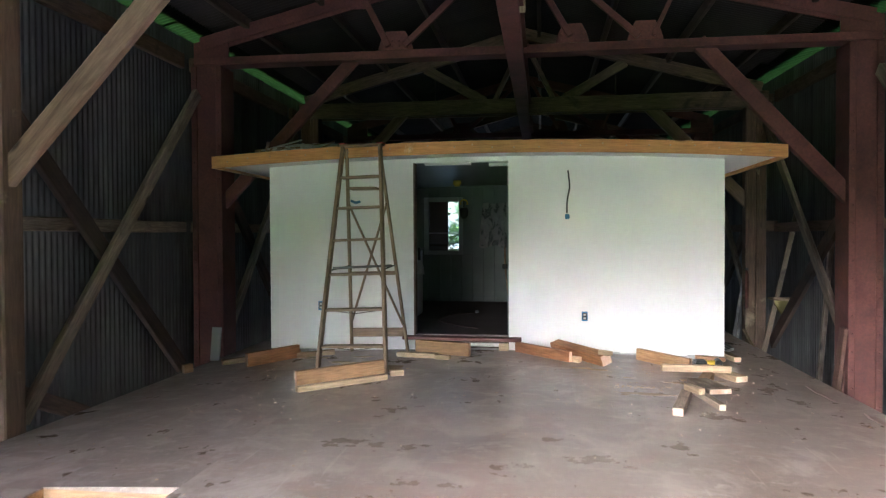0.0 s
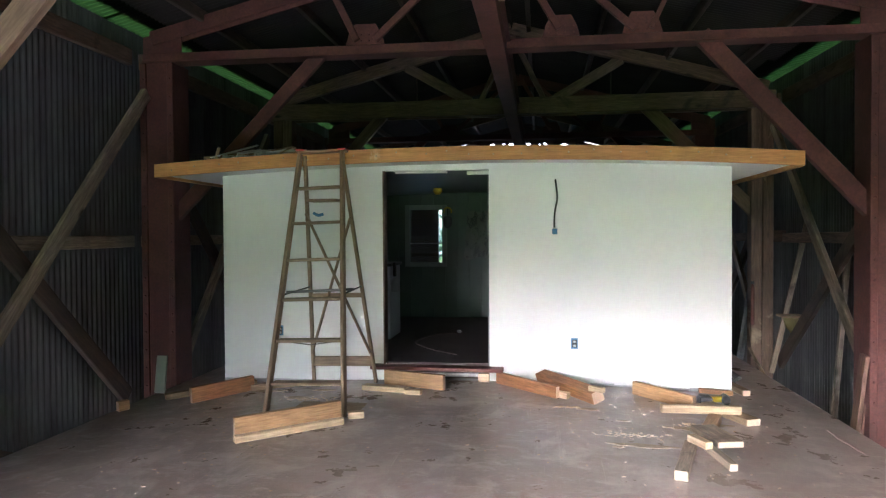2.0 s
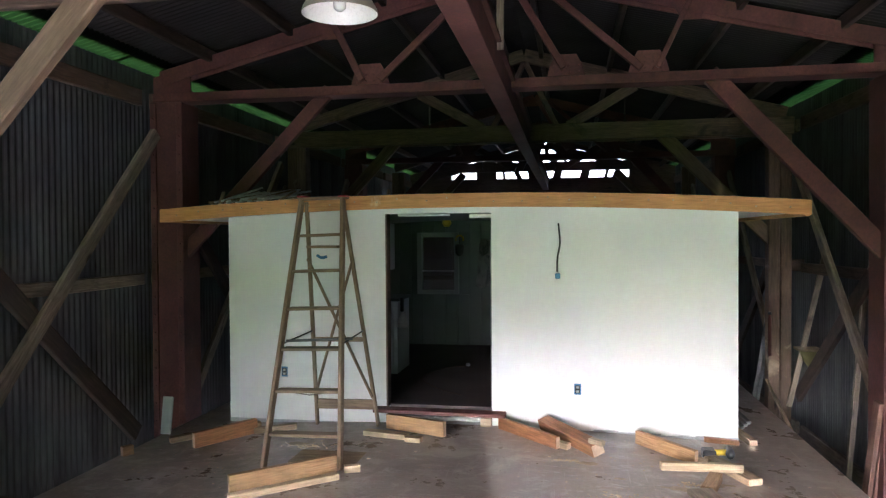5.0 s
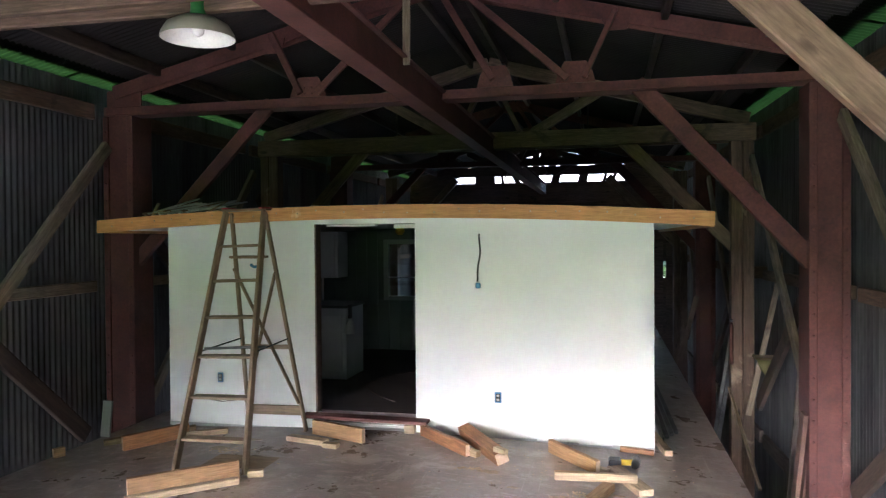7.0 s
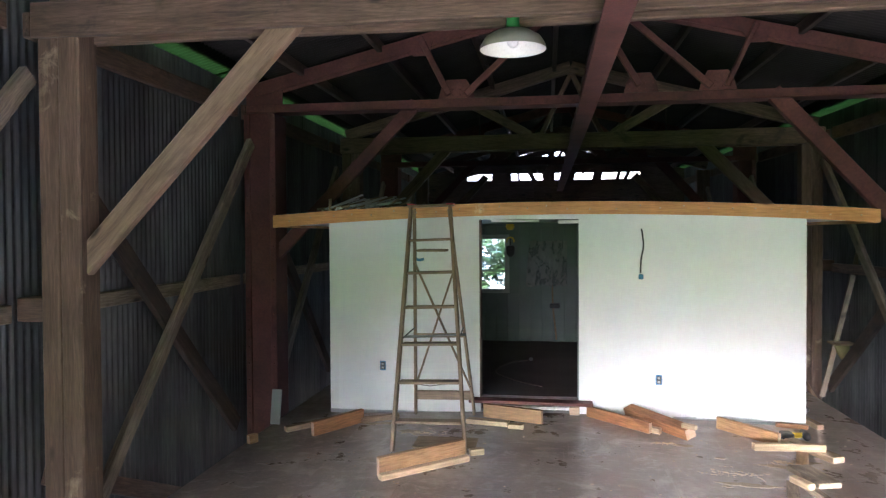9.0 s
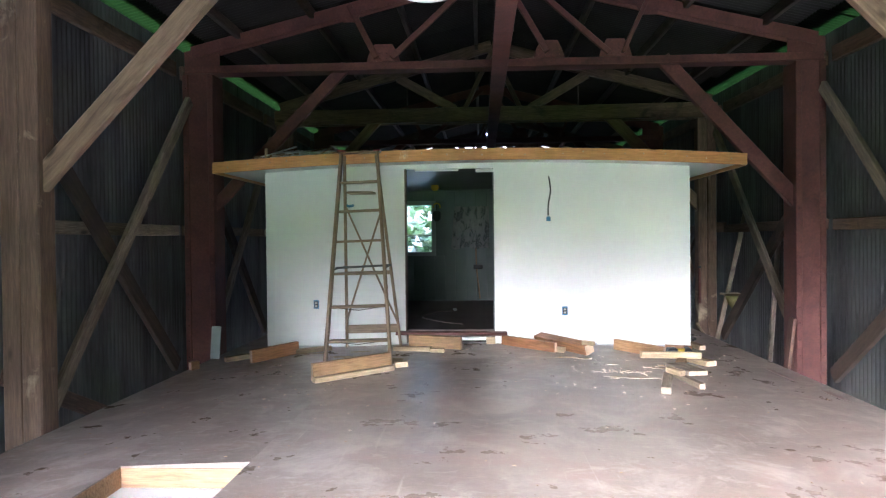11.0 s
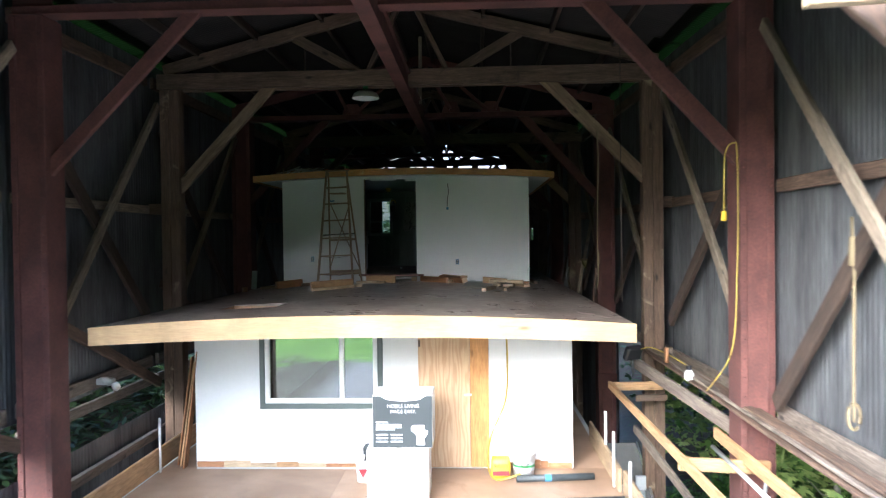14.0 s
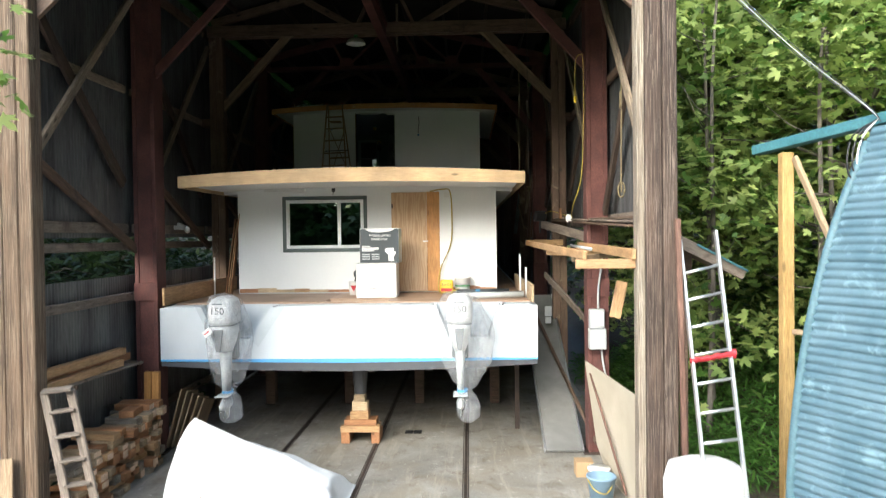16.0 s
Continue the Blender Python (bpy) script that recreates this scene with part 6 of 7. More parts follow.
for y in (4.6, 8.0, 11.5):
    cr = thing("support_beam", (BX, y, 0), "dark steel cross beam with posts under the hull", "support", "hull supports")
    part("cross_beam", box_bm(-3.3, 2.3, y, y + 0.25, 0.95, 1.2, 0.01), OLD, cr)
    for x in (-2.9, -1.2, 0.3, 1.9):
        part("prop", box_bm(x, x + 0.2, y, y + 0.25, 0.01, 0.949, 0.01), OLD, cr)
        part("packer", box_bm(x, x + 0.2, y + 0.02, y + 0.22, 1.201, 1.42, 0.008), OLD, cr)
pr = part("prop_post", box_bm(2.30, 2.38, 2.6, 2.68, 0.0, 1.52, 0.005), STEEL)
tagged(pr, "thin steel prop under the hull edge", "prop")
gp = thing("gangplank", (3.0, 1.9, 0), "wide grey plank ramp leaning up beside the hull", "ramp")
beam("plank", (3.0, 1.13, 0.03), (2.98, 5.3, 2.22), 0.6, 0.05, RAMP, gp)
for s in (-1, 1):
    beam("edge_strip", (3.0 + s * 0.315, 1.13, 0.04), (2.98 + s * 0.315, 5.3, 2.23), 0.025, 0.07, ALU, gp)

# ---- side bays and entrance ----
tf = thing("timber_rack", (3.0, 0, 3.3), "rack of bare studs bracketed off the shed posts", "rack")
beam("rail", (2.67, 4.17, 3.40), (2.80, -2.37, 3.32), 0.05, 0.10, FIR, tf)
beam("rail", (3.36, 1.75, 3.37), (3.34, -2.44, 3.33), 0.05, 0.12, FIR, tf)
beam("bearer", (2.70, -2.32, 3.22), (3.45, -2.34, 3.22), 0.05, 0.11, FIR, tf)
beam("bearer", (2.72, 0.9, 3.30), (3.60, 0.9, 3.26), 0.05, 0.13, FIR, tf)
beam("bearer", (2.66, 4.05, 3.40), (3.40, 4.1, 3.40), 0.05, 0.12, FIR, tf)
beam("bearer", (2.9, -0.7, 3.22), (3.62, 0.0, 3.26), 0.05, 0.07, TAN, tf)
beam("bearer", (3.0, 4.02, 3.24), (3.45, 4.05, 3.24), 0.05, 0.09, OLD, tf)
tube("pipe", [(3.15, 1.2, 3.38), (3.12, -0.9, 3.36)], 0.022, GREYBOX, tf)
tagged(beam("hanging_offcut", (3.38, -1.6, 2.97), (3.28, -1.62, 2.52), 0.14, 0.05, FIR, up=(0, 1, 0)), "pale board offcut hanging from the rack", "board")
for k in range(5):
    ob = beam("old_board", (3.25 + 0.05 * k, 4.5 - 0.1 * k, 3.85 + 0.035 * (k % 2)), (3.50 + 0.03 * k, -1.6 - 0.1 * k, 3.66 + 0.05 * (k % 3)), 0.10, 0.03, GREY if k % 2 else OLD, wobble=0.01)
    tagged(ob, "long grey weathered strip lying on the girt", "board", "strips along the girt")
ob = beam("old_plank", (2.95, 4.0, 3.78), (3.45, 1.3, 3.5), 0.05, 0.16, GREY, wobble=0.01)
tagged(ob, "grey weathered plank between the posts", "plank")
ob = beam("side_rail", (3.05, 4.3, 2.75), (3.62, 1.2, 1.9), 0.05, 0.12, GREY, wobble=0.01)
tagged(ob, "grey sloping rail between the posts", "rail", "sloping rails")
ob = beam("side_rail", (2.85, 4.3, 1.9), (3.5, 1.0, 0.2), 0.04, 0.08, OLD, wobble=0.01)
tagged(ob, "dark sloping pole between the posts", "rail", "sloping rails")
fo = beam("orange_block", (3.25, 3.3, 3.86), (3.25, 3.32, 4.06), 0.05, 0.07, REDFIR)
tagged(fo, "small orange wood block standing on the girt", "block")
bl = thing("bulb_holder", (3.44, 2.82, 3.76), "white bulb in a holder on the girt", "bulb")
part("bulb", loft_bm([(3.69, 0.02, 0.02, 3.42, 2.78), (3.72, 0.055, 0.055, 3.42, 2.78), (3.78, 0.06, 0.06, 3.42, 2.78), (3.83, 0.03, 0.03, 3.42, 2.78)], 16, 2), WHITEP, bl, smooth=True)
part("holder", loft_bm([(3.83, 0.03, 0.03, 3.42, 2.78), (3.88, 0.035, 0.035, 3.42, 2.78)], 12, 2), BLACK, bl)
bl.matrix_basis = Matrix.Translation((3.32, 2.54, 3.85))
fl = thing("flood_lamp", (2.9, 3.7, 3.9), "black flood lamp on a bracket", "lamp")
part("head", box_bm(-0.13, 0.13, -0.05, 0.05, -0.10, 0.10, 0.02), BLACK, fl, m=pose(2.90, 3.7, 3.93, 25, 0, 30))
part("bracket", box_bm(2.89, 2.92, 3.72, 3.76, 3.60, 3.85, 0.004), BLACK, fl)
tube("cable", smooth_line([(2.95, 3.7, 3.95), (3.1, 3.6, 4.02), (3.3, 3.4, 3.95), (3.42, 2.85, 3.88)]), 0.008, YCORD, fl)
fl = thing("twin_flood_lamp", (-3.95, 2.63, 3.78), "white twin floodlight fixed on the girt", "lamp")
for dx, dzz in ((-0.02, 0.03), (0.10, -0.03)):
    part("head", loft_bm([(-0.07, 0.05, 0.05, 0, 0), (0.02, 0.045, 0.045, 0, 0), (0.08, 0.02, 0.02, 0, 0)], 14, 2), WHITEP, fl, m=pose(-3.82 + dx, 2.55, 3.78 + dzz, 60, 20, -30 + 400 * dx), smooth=True)
part("mount", box_bm(-4.0, -3.78, 2.6, 2.68, 3.74, 3.82, 0.01), WHITEP, fl)

eb = thing("electric_box", (3.52, 0.98, 2.0), "grey steel electrical boxes with conduit on the red post", "electric box")
part("upper_box", box_bm(3.40, 3.64, 0.93, 1.065, 2.06, 2.36, 0.012), GREYBOX, eb)
part("lower_box", box_bm(3.39, 3.66, 0.90, 1.065, 1.72, 2.05, 0.012), GREYBOX, eb)
part("lid", box_bm(3.42, 3.62, 0.915, 0.928, 2.10, 2.32, 0.006), WHITEP, eb)
tube("conduit", smooth_line([(3.55, 1.03, 2.36), (3.56, 1.03, 2.7), (3.60, 1.02, 3.0), (3.62, 1.0, 3.25)]), 0.018, GREYBOX, eb)
tube("conduit", smooth_line([(3.6, 1.03, 1.72), (3.62, 1.03, 1.5), (3.68, 1.03, 1.2)]), 0.015, GREYBOX, eb)
e2 = thing("switch_box", (3.1, 3.95, 2.0), "small grey switch box on the timber post", "electric box")
part("body", box_bm(3.02, 3.16, 4.10, 4.16, 1.9, 2.1, 0.006), GREYBOX, e2)
part("body_low", box_bm(3.03, 3.15, 4.11, 4.16, 1.75, 1.88, 0.006), GREYBOX, e2)
yc = thing("extension_cord", (3.3, 0.95, 6.4), "yellow extension cord looped over the red post", "cord")
tube("cord", smooth_line([(3.21, 1.0, 5.72), (3.21, 0.99, 6.2), (3.235, 0.98, 6.37), (3.30, 0.98, 6.42), (3.335, 0.99, 6.34), (3.345, 1.0, 5.6), (3.33, 1.0, 5.1), (3.31, 1.0, 4.6), (3.26, 1.03, 4.3), (3.2, 1.25, 4.05), (3.22, 1.6, 3.86)]), 0.007, YCORD, yc)
part("plug", box_bm(3.185, 3.23, 0.98, 1.02, 5.66, 5.76, 0.01), YELLOW, yc)
rp = thing("rope", (2.5, 4.3, 6.9), "pale rope hanging from the knee brace", "rope", "hanging ropes")
tube("strand", smooth_line([(2.55, 4.32, 7.04), (2.56, 4.31, 6.5), (2.54, 4.31, 5.6), (2.55, 4.31, 5.0), (2.53, 4.31, 4.75)]), 0.010, ROPE, rp)
tube("knot", [(2.55, 4.31, 5.32), (2.55, 4.31, 5.12)], 0.018, ROPE, rp)
rp = thing("rope", (3.6, -0.7, 5.6), "pale rope knotted round the wall brace", "rope", "hanging ropes")
tube("strand", smooth_line([(3.6, -0.62, 5.65), (3.585, -0.68, 5.2), (3.57, -0.7, 4.6), (3.57, -0.7, 4.12)]), 0.012, ROPE, rp)
tube("loop", [(3.57 + 0.045 * math.cos(a), -0.70, 4.16 + 0.1 * math.sin(a)) for a in np.linspace(0, math.tau, 14)], 0.013, ROPE, rp)
tube("knot", [(3.6, -0.66, 5.5), (3.59, -0.66, 5.28)], 0.038, ROPE, rp)
tagged(tube("hanging_chain", [(2.62, 3.0, 7.9), (2.62, 3.02, 5.9), (2.62, 3.0, 4.7)], 0.007, STEEL), "thin dark line hanging from the roof", "line")

bm = bmesh.new()
quad = [Vector(c) for c in ((3.26, 0.60, 1.60), (3.58, -1.65, 1.52), (3.62, -1.55, 0.0), (3.50, 0.10, 0.0), (3.40, 0.40, 0.35))]
front = [bm.verts.new(c) for c in quad]
back = [bm.verts.new(c + Vector((0.02, 0.004, 0))) for c in quad]
bm.faces.new(front)
bm.faces.new(back[::-1])
for k in range(5):
    bm.faces.new((front[k], back[k], back[(k + 1) % 5], front[(k + 1) % 5]))
bd = part("beige_sheet", bm, BEIGE)
tagged(bd, "large beige sheet of board leaning by the entrance", "board sheet")
po = beam("broom_pole", (3.30, 0.35, 1.45), (3.52, -1.1, 0.12), 0.03, 0.03, REDOLD)
tagged(po, "reddish broom pole leaning against the sheet", "pole")
po = beam("batten", (3.86, -2.62, 0.0), (3.80, -2.52, 3.72), 0.06, 0.05, REDOLD, up=(0, 1, 0))
tagged(po, "reddish batten standing beside the entrance post", "batten")
cbx = box("cardboard_box", 3.02, 3.28, -0.05, 0.2, 0.0, 0.22, CARD, m=Matrix())
tagged(cbx, "small brown cardboard box on the concrete", "box")
bk = thing("bucket", (3.2, -1.0, 0), "blue-grey plastic bucket with a yellow handle", "bucket")
part("wall", loft_bm([(0.0, 0.15, 0.15, 3.22, -0.95), (0.30, 0.185, 0.185, 3.22, -0.95), (0.31, 0.20, 0.20, 3.22, -0.95), (0.335, 0.20, 0.20, 3.22, -0.95), (0.335, 0.18, 0.18, 3.22, -0.95), (0.10, 0.15, 0.15, 3.22, -0.95)], 28, 2), BUCKET, bk, smooth=True)
tube("handle", smooth_line([(3.03, -0.97, 0.3), (3.1, -1.13, 0.2), (3.25, -1.17, 0.17), (3.41, -0.97, 0.3)]), 0.008, YCORD, bk)
jr = thing("clear_tub", (3.3, -0.4, 0), "clear plastic tub with a lid", "tub")
part("tub", loft_bm([(0.0, 0.13, 0.13, 3.3, -0.35), (0.22, 0.16, 0.16, 3.3, -0.35)], 24, 2), BAG, jr, smooth=True)
part("lid", loft_bm([(0.221, 0.165, 0.165, 3.3, -0.35), (0.245, 0.165, 0.165, 3.3, -0.35)], 24, 2), WHITEP, jr, smooth=True)

# left side: shelf, timber stack, old ladder
sh = thing("wall_shelf", (-3.95, 0, 1.6), "rough plank shelf along the sheet wall", "shelf")
beam("shelf_board", (-3.95, -1.7, 1.66), (-3.92, 0.75, 1.60), 0.34, 0.04, GREY, sh)
for y in (-1.2, 0.6):
    beam("shelf_bracket", (-4.1, y, 1.60), (-3.75, y, 1.60), 0.05, 0.06, OLD, sh)
for k, (y0, y1, x, z, mm) in enumerate(((-1.9, 0.6, -3.95, 1.76, REDFIR), (-1.95, 0.2, -3.86, 1.72, FIR), (-1.9, 0.4, -3.92, 1.87, FIR))):
    ob = beam("squared_timber", (x, y0, z), (x, y1, z - 0.03), 0.12, 0.11, mm)
    tagged(ob, "squared fir timber lying on the wall shelf", "timber", "timbers on the shelf")
for k in range(2):
    ob = beam("short_post", (-3.76 + 0.13 * k, 0.86, 0.0), (-3.74 + 0.13 * k, 0.88, 1.42), 0.11, 0.10, FASC, up=(0, 1, 0))
    tagged(ob, "orange short timber standing on end by the post", "timber", "short timbers by the post")
st = random.Random(4)
for col in range(6):
    y = -1.55 + col * 0.40
    z, goal = 0.0, 0.62 + 0.085 * col + st.uniform(-0.06, 0.06)
    lay = 0
    while z < goal:
        h = st.uniform(0.08, 0.13)
        across = (lay + col) % 3 != 0
        pieces = ((0.0, st.uniform(0.20, 0.34)),) if not across else ((-0.10, 0.17), (0.10, 0.17))
        for off, w in pieces:
            mm = (TAN, TAN, REDFIR, FIR, REDFIR, POSTP)[st.randrange(6)]
            ln = st.uniform(0.24, 0.33)
            xm, j = -3.70 + st.uniform(-0.05, 0.06), st.uniform(-0.03, 0.03)
            if across:
                p, q = (xm - ln, y + off - j, z + h / 2), (xm + ln, y + off + j, z + h / 2)
            else:
                p, q = (xm + 0.10 - j, y - 0.19, z + h / 2), (xm + 0.10 + j, y + 0.19, z + h / 2)
            ob = beam("block", p, q, w, h - 0.004, mm, ends=ENDGRAIN if st.random() < 0.45 else None)
            tagged(ob, "rough sawn timber block in a stack by the wall", "timber block", "stacked timber blocks")
        z += h
        lay += 1
for k in range(5):
    x = -3.56 + 0.075 * k
    ob = beam("pallet_board", (x - 0.10, 1.55 + 0.05 * k, 0.0), (x + 0.12, 1.7 + 0.06 * k, 0.98 - 0.06 * k), 0.5, 0.03, TAN if k % 2 else OLD2, up=(1, 0, 0))
    tagged(ob, "old board leaning in a row beside the post", "board", "boards leaning by the post")
ol = thing("old_ladder", (-3.4, -1.6, 0), "grey wooden stepladder folded against the entrance post", "ladder")
la, lb = (Vector((-3.04, -2.55, 0.0)), Vector((-3.44, -2.45, 1.80))), (Vector((-2.78, -2.42, 0.0)), Vector((-3.20, -2.34, 1.82)))
for p, q in (la, lb):
    beam("rail", p, q, 0.10, 0.045, GREY, ol, up=(0, 1, 0))
for k in range(6):
    t = 0.1 + 0.155 * k
    beam("step", la[0].lerp(la[1], t), lb[0].lerp(lb[1], t), 0.14, 0.03, GREY, ol)
beam("top_cap", la[1] + Vector((-0.03, 0, 0.015)), lb[1] + Vector((0.03, 0, 0.015)), 0.2, 0.04, GREY, ol)

ob = beam("pale_board", (-3.80, -2.66, 0.0), (-3.84, -2.56, 1.07), 0.16, 0.025, TAN, up=(0, 1, 0))
tagged(ob, "short pale board leaning against the entrance post", "board")

# covered boat in front of the entrance
cv = thing("covered_dinghy", (-1.3, -1.1, 0), "small craft under a loose creased white canvas cover", "covered boat")
bm = bmesh.new()
nx, ny = 64, 60
rows = []
for i in range(nx + 1):
    u = i / nx
    x = -2.40 + 2.13 * u
    top = float(np.interp(u, [0, 0.03, 0.08, 0.41, 0.68, 0.95, 1], [0.80, 1.04, 1.16, 0.85, 0.66, 0.36, 0.10]))
    wid = 0.42 + 0.30 * ease(0, 0.6, u)
    row = []
    for j in range(ny + 1):
        a = 2.0 * j / ny - 1.0
        h = abs(a)
        yv = -1.05 - 0.15 * u + wid * math.copysign(h ** 0.85, a)
        zv = 0.03 + (top - 0.03) * (1 - 0.40 * h - 0.60 * h ** 3.2)
        fold = abs(noise.noise(Vector((x * 2.6 + 1.3 * zv, a * 1.6, 4.2))))
        crease = 0.085 * (0.35 - fold) * min(h * 3, 1) + 0.035 * noise.noise(Vector((x * 7 + zv * 2.4, a * 3.0, 1.0))) * min(h * 4, 1)
        row.append(bm.verts.new((x + crease * 0.5 - 0.14 * h * (1 - ease(0, 0.35, u)) + 0.10 * h * ease(0.8, 1.0, u), yv + crease * (1 if a > 0 else -1), max(zv + crease * 0.5, 0.012))))
    rows.append(row)
for a, b in zip(rows, rows[1:]):
    for j in range(ny):
        bm.faces.new((a[j], b[j], b[j + 1], a[j + 1]))
bm.faces.new(rows[0][::-1])
bm.faces.new(rows[-1])
part("cover", bm, FABRIC, cv, "loose white canvas cover", smooth=True)
tube("tie_cord", smooth_line([(-2.50, -1.35, 0.30), (-1.5, -1.72, 0.22), (-0.35, -1.78, 0.08)]), 0.006, ROPE, cv)
wh = thing("trailer_wheel", (-2.5, -0.8, 0), "black trailer wheel under the white cover", "wheel")
part("tyre", tube_bm([(-2.60, -0.85, 0.26), (-2.42, -0.85, 0.26)], 0.255, 24), BLACK, wh, smooth=True)
part("rim", tube_bm([(-2.615, -0.85, 0.26), (-2.60, -0.85, 0.26)], 0.13, 20), GREYBOX, wh, smooth=True)

# white covered drum and aluminium ladder
tk = thing("covered_drum", (3.93, -2.95, 0), "white drum wrapped in sheet plastic with yellow cord", "drum")
part("drum", loft_bm([(0.0, 0.36, 0.30, 3.93, -2.95), (0.3, 0.40, 0.33, 3.93, -2.95), (0.95, 0.41, 0.33, 3.93, -2.95), (1.12, 0.36, 0.29, 3.93, -2.95), (1.18, 0.2, 0.16, 3.93, -2.95)], 28, 2.4), WHITEP, tk, smooth=True)
part("cord_band", loft_bm([(0.70, 0.418, 0.338, 3.93, -2.95), (0.715, 0.418, 0.338, 3.93, -2.95)], 28, 2.4, False), YCORD, tk)
al = thing("aluminium_ladder", (4.15, -3.2, 0), "aluminium ladder leaning by the entrance with a red rag", "ladder")
A0, A1, B0, B1 = Vector((3.90, -3.40, 0)), Vector((3.87, -2.36, 3.48)), Vector((4.31, -3.40, 0)), Vector((4.30, -2.26, 3.58))
for p, q in ((A0, A1), (B0, B1)):
    beam("rail", p, q, 0.03, 0.075, ALU, al, up=(0, 1, 0), bevel=0.004)
    part("end_cap", box_bm(-0.02, 0.02, -0.045, 0.045, -0.03, 0.03, 0.006), BLACK, al, m=Matrix.Translation(p + Vector((0, 0, 0.03))))
for k in range(11):
    t = 0.893 - 0.084 * k
    tube("rung", [A0.lerp(A1, t), B0.lerp(B1, t)], 0.017, ALU, al, sides=10)
t = 0.624
bm = bmesh.new()
ra, rb = A0.lerp(A1, t) + Vector((-0.04, -0.035, 0.01)), B0.lerp(B1, t) + Vector((0.05, -0.035, 0.02))
strip = []
for k in range(25):
    c = ra.lerp(rb, k / 24)
    hgt = 0.030 + 0.012 * noise.noise(Vector((k * 0.5, 2, 0))) + (0.022 if k > 21 else 0)
    off = Vector((0, 0.012 * noise.noise(Vector((k * 0.6, 7, 1))), 0.012 * noise.noise(Vector((k * 0.4, 1, 5)))))
    strip.append([bm.verts.new(c + off + Vector((0, dy, dz))) for dy, dz in ((0, hgt), (-0.012, hgt * 0.2), (0, -hgt), (0.004, -hgt), (0.004, hgt))])
for u, v in zip(strip, strip[1:]):
    for j in range(5):
        bm.faces.new((u[j], u[(j + 1) % 5], v[(j + 1) % 5], v[j]))
part("rag", bm, REDP, al, "red cloth tied over a rung", smooth=True)

# lean-to roof edge and shed corner behind the ladder
lt = thing("lean_to", (4.5, -0.4, 3.2), "grey weathered lean-to roof edge behind the ladder", "lean-to")
beam("barge_board", (3.86, -0.62, 3.72), (5.25, -0.62, 2.98), 0.04, 0.16, GREY, lt)
beam("roof_board", (3.86, -0.1, 3.72), (5.25, -0.1, 2.98), 1.0, 0.03, OLD, lt)
beam("edge_strip", (4.6, -0.66, 3.40), (5.28, -0.66, 3.03), 0.02, 0.03, TARPD, lt)
part("side_board", box_bm(3.88, 4.7, -0.1, -0.06, 2.95, 3.35, 0.004), OLD, lt)
part("prop", box_bm(4.55, 4.65, -0.05, 0.05, 0.0, 2.95, 0.006), OLD, lt)

# greenhouse with ribbed blue sheeting
TAN2 = timber("ochre_timber", (0.40, 0.25, 0.08), (0.58, 0.40, 0.17))
gh = thing("greenhouse", (6.5, -3.6, 0.3), "arched greenhouse clad in ribbed blue sheeting", "greenhouse")
GY = -3.5


def arch_x(z):
    """The curved edge of the end wall."""
    t = min(max(z / 4.6, 0), 1)
    return 4.56 + 0.02 * t + 0.85 * t ** 2.6


bm = bmesh.new()
zs = np.arange(0.0, 4.5, 0.0125)
prev = None
for z in zs:
    w = -0.034 * abs(math.sin(z / 0.16 * math.tau)) ** 0.7
    # last steps lengthen the sheet out of view, to block low light
    cur = [bm.verts.new((arch_x(z) + s + 0.7 * w, GY - 2.0 * s + w + 0.012 * noise.noise(Vector((s * 6, z * 1.5, 0))), z + 0.06 + 0.02 * noise.noise(Vector((s * 3, z * 0.8, 5))))) for s in (0, 0.1, 0.2, 0.35, 0.5, 0.7, 0.95, 1.3, 2.4, 5.0)]
    if prev:
        for k in range(9):
            bm.faces.new((prev[k], prev[k + 1], cur[k + 1], cur[k]))
    prev = cur
part("end_sheet", bm, TARP, gh, "ribbed blue sheeting", smooth=True)
bm = bmesh.new()
prev = None
for z in np.arange(0.0, 4.5, 0.1):
    cur = [bm.verts.new((arch_x(z), GY + 0.01, z + 0.05)), bm.verts.new((arch_x(z) + 2.6, GY + 3.2, z + 0.05))]
    if prev:
        bm.faces.new((prev[0], prev[1], cur[1], cur[0]))
    prev = cur
part("side_sheet", bm, TARP, gh, smooth=True)
tube("edge_trim", [(arch_x(z), GY - 0.02, z + 0.05) for z in np.arange(0.0, 4.5, 0.15)], 0.05, TARPE, gh)
beam("eave_board", (4.97, -1.75, 4.54), (5.95, -4.6, 4.72), 0.16, 0.11, TARPD, gh)
beam("corner_post", (5.12, -2.2, 0.2), (5.12, -2.2, 4.46), 0.13, 0.13, TAN2, gh, up=(0, 1, 0))
beam("strut", (5.17, -2.3, 4.40), (5.50, -2.75, 3.10), 0.05, 0.09, TAN, gh)
beam("strut", (5.16, -2.25, 2.42), (5.45, -2.6, 2.42), 0.04, 0.06, TAN, gh)
beam("sole_plate", (4.9, -2.2, 0.15), (5.6, -2.2, 0.15), 0.12, 0.1, REDFIR, gh)
oc = thing("overhead_cables", (5.2, -2, 5.5), "twisted overhead service cables with hanging loops", "cable")
for k in range(3):
    o = 0.02 * k
    tube("cable", smooth_line([(3.86 + o, -0.85, 7.86), (4.26 + o, -1.45, 7.02 + o), (4.62 + o, -2.0, 6.30 + o), (5.0 + o, -2.65, 5.50 + o), (5.36, -3.4, 4.76 + o), (5.42, -3.55, 4.6)]), 0.005, GREYBOX if k == 1 else WIRE, oc)
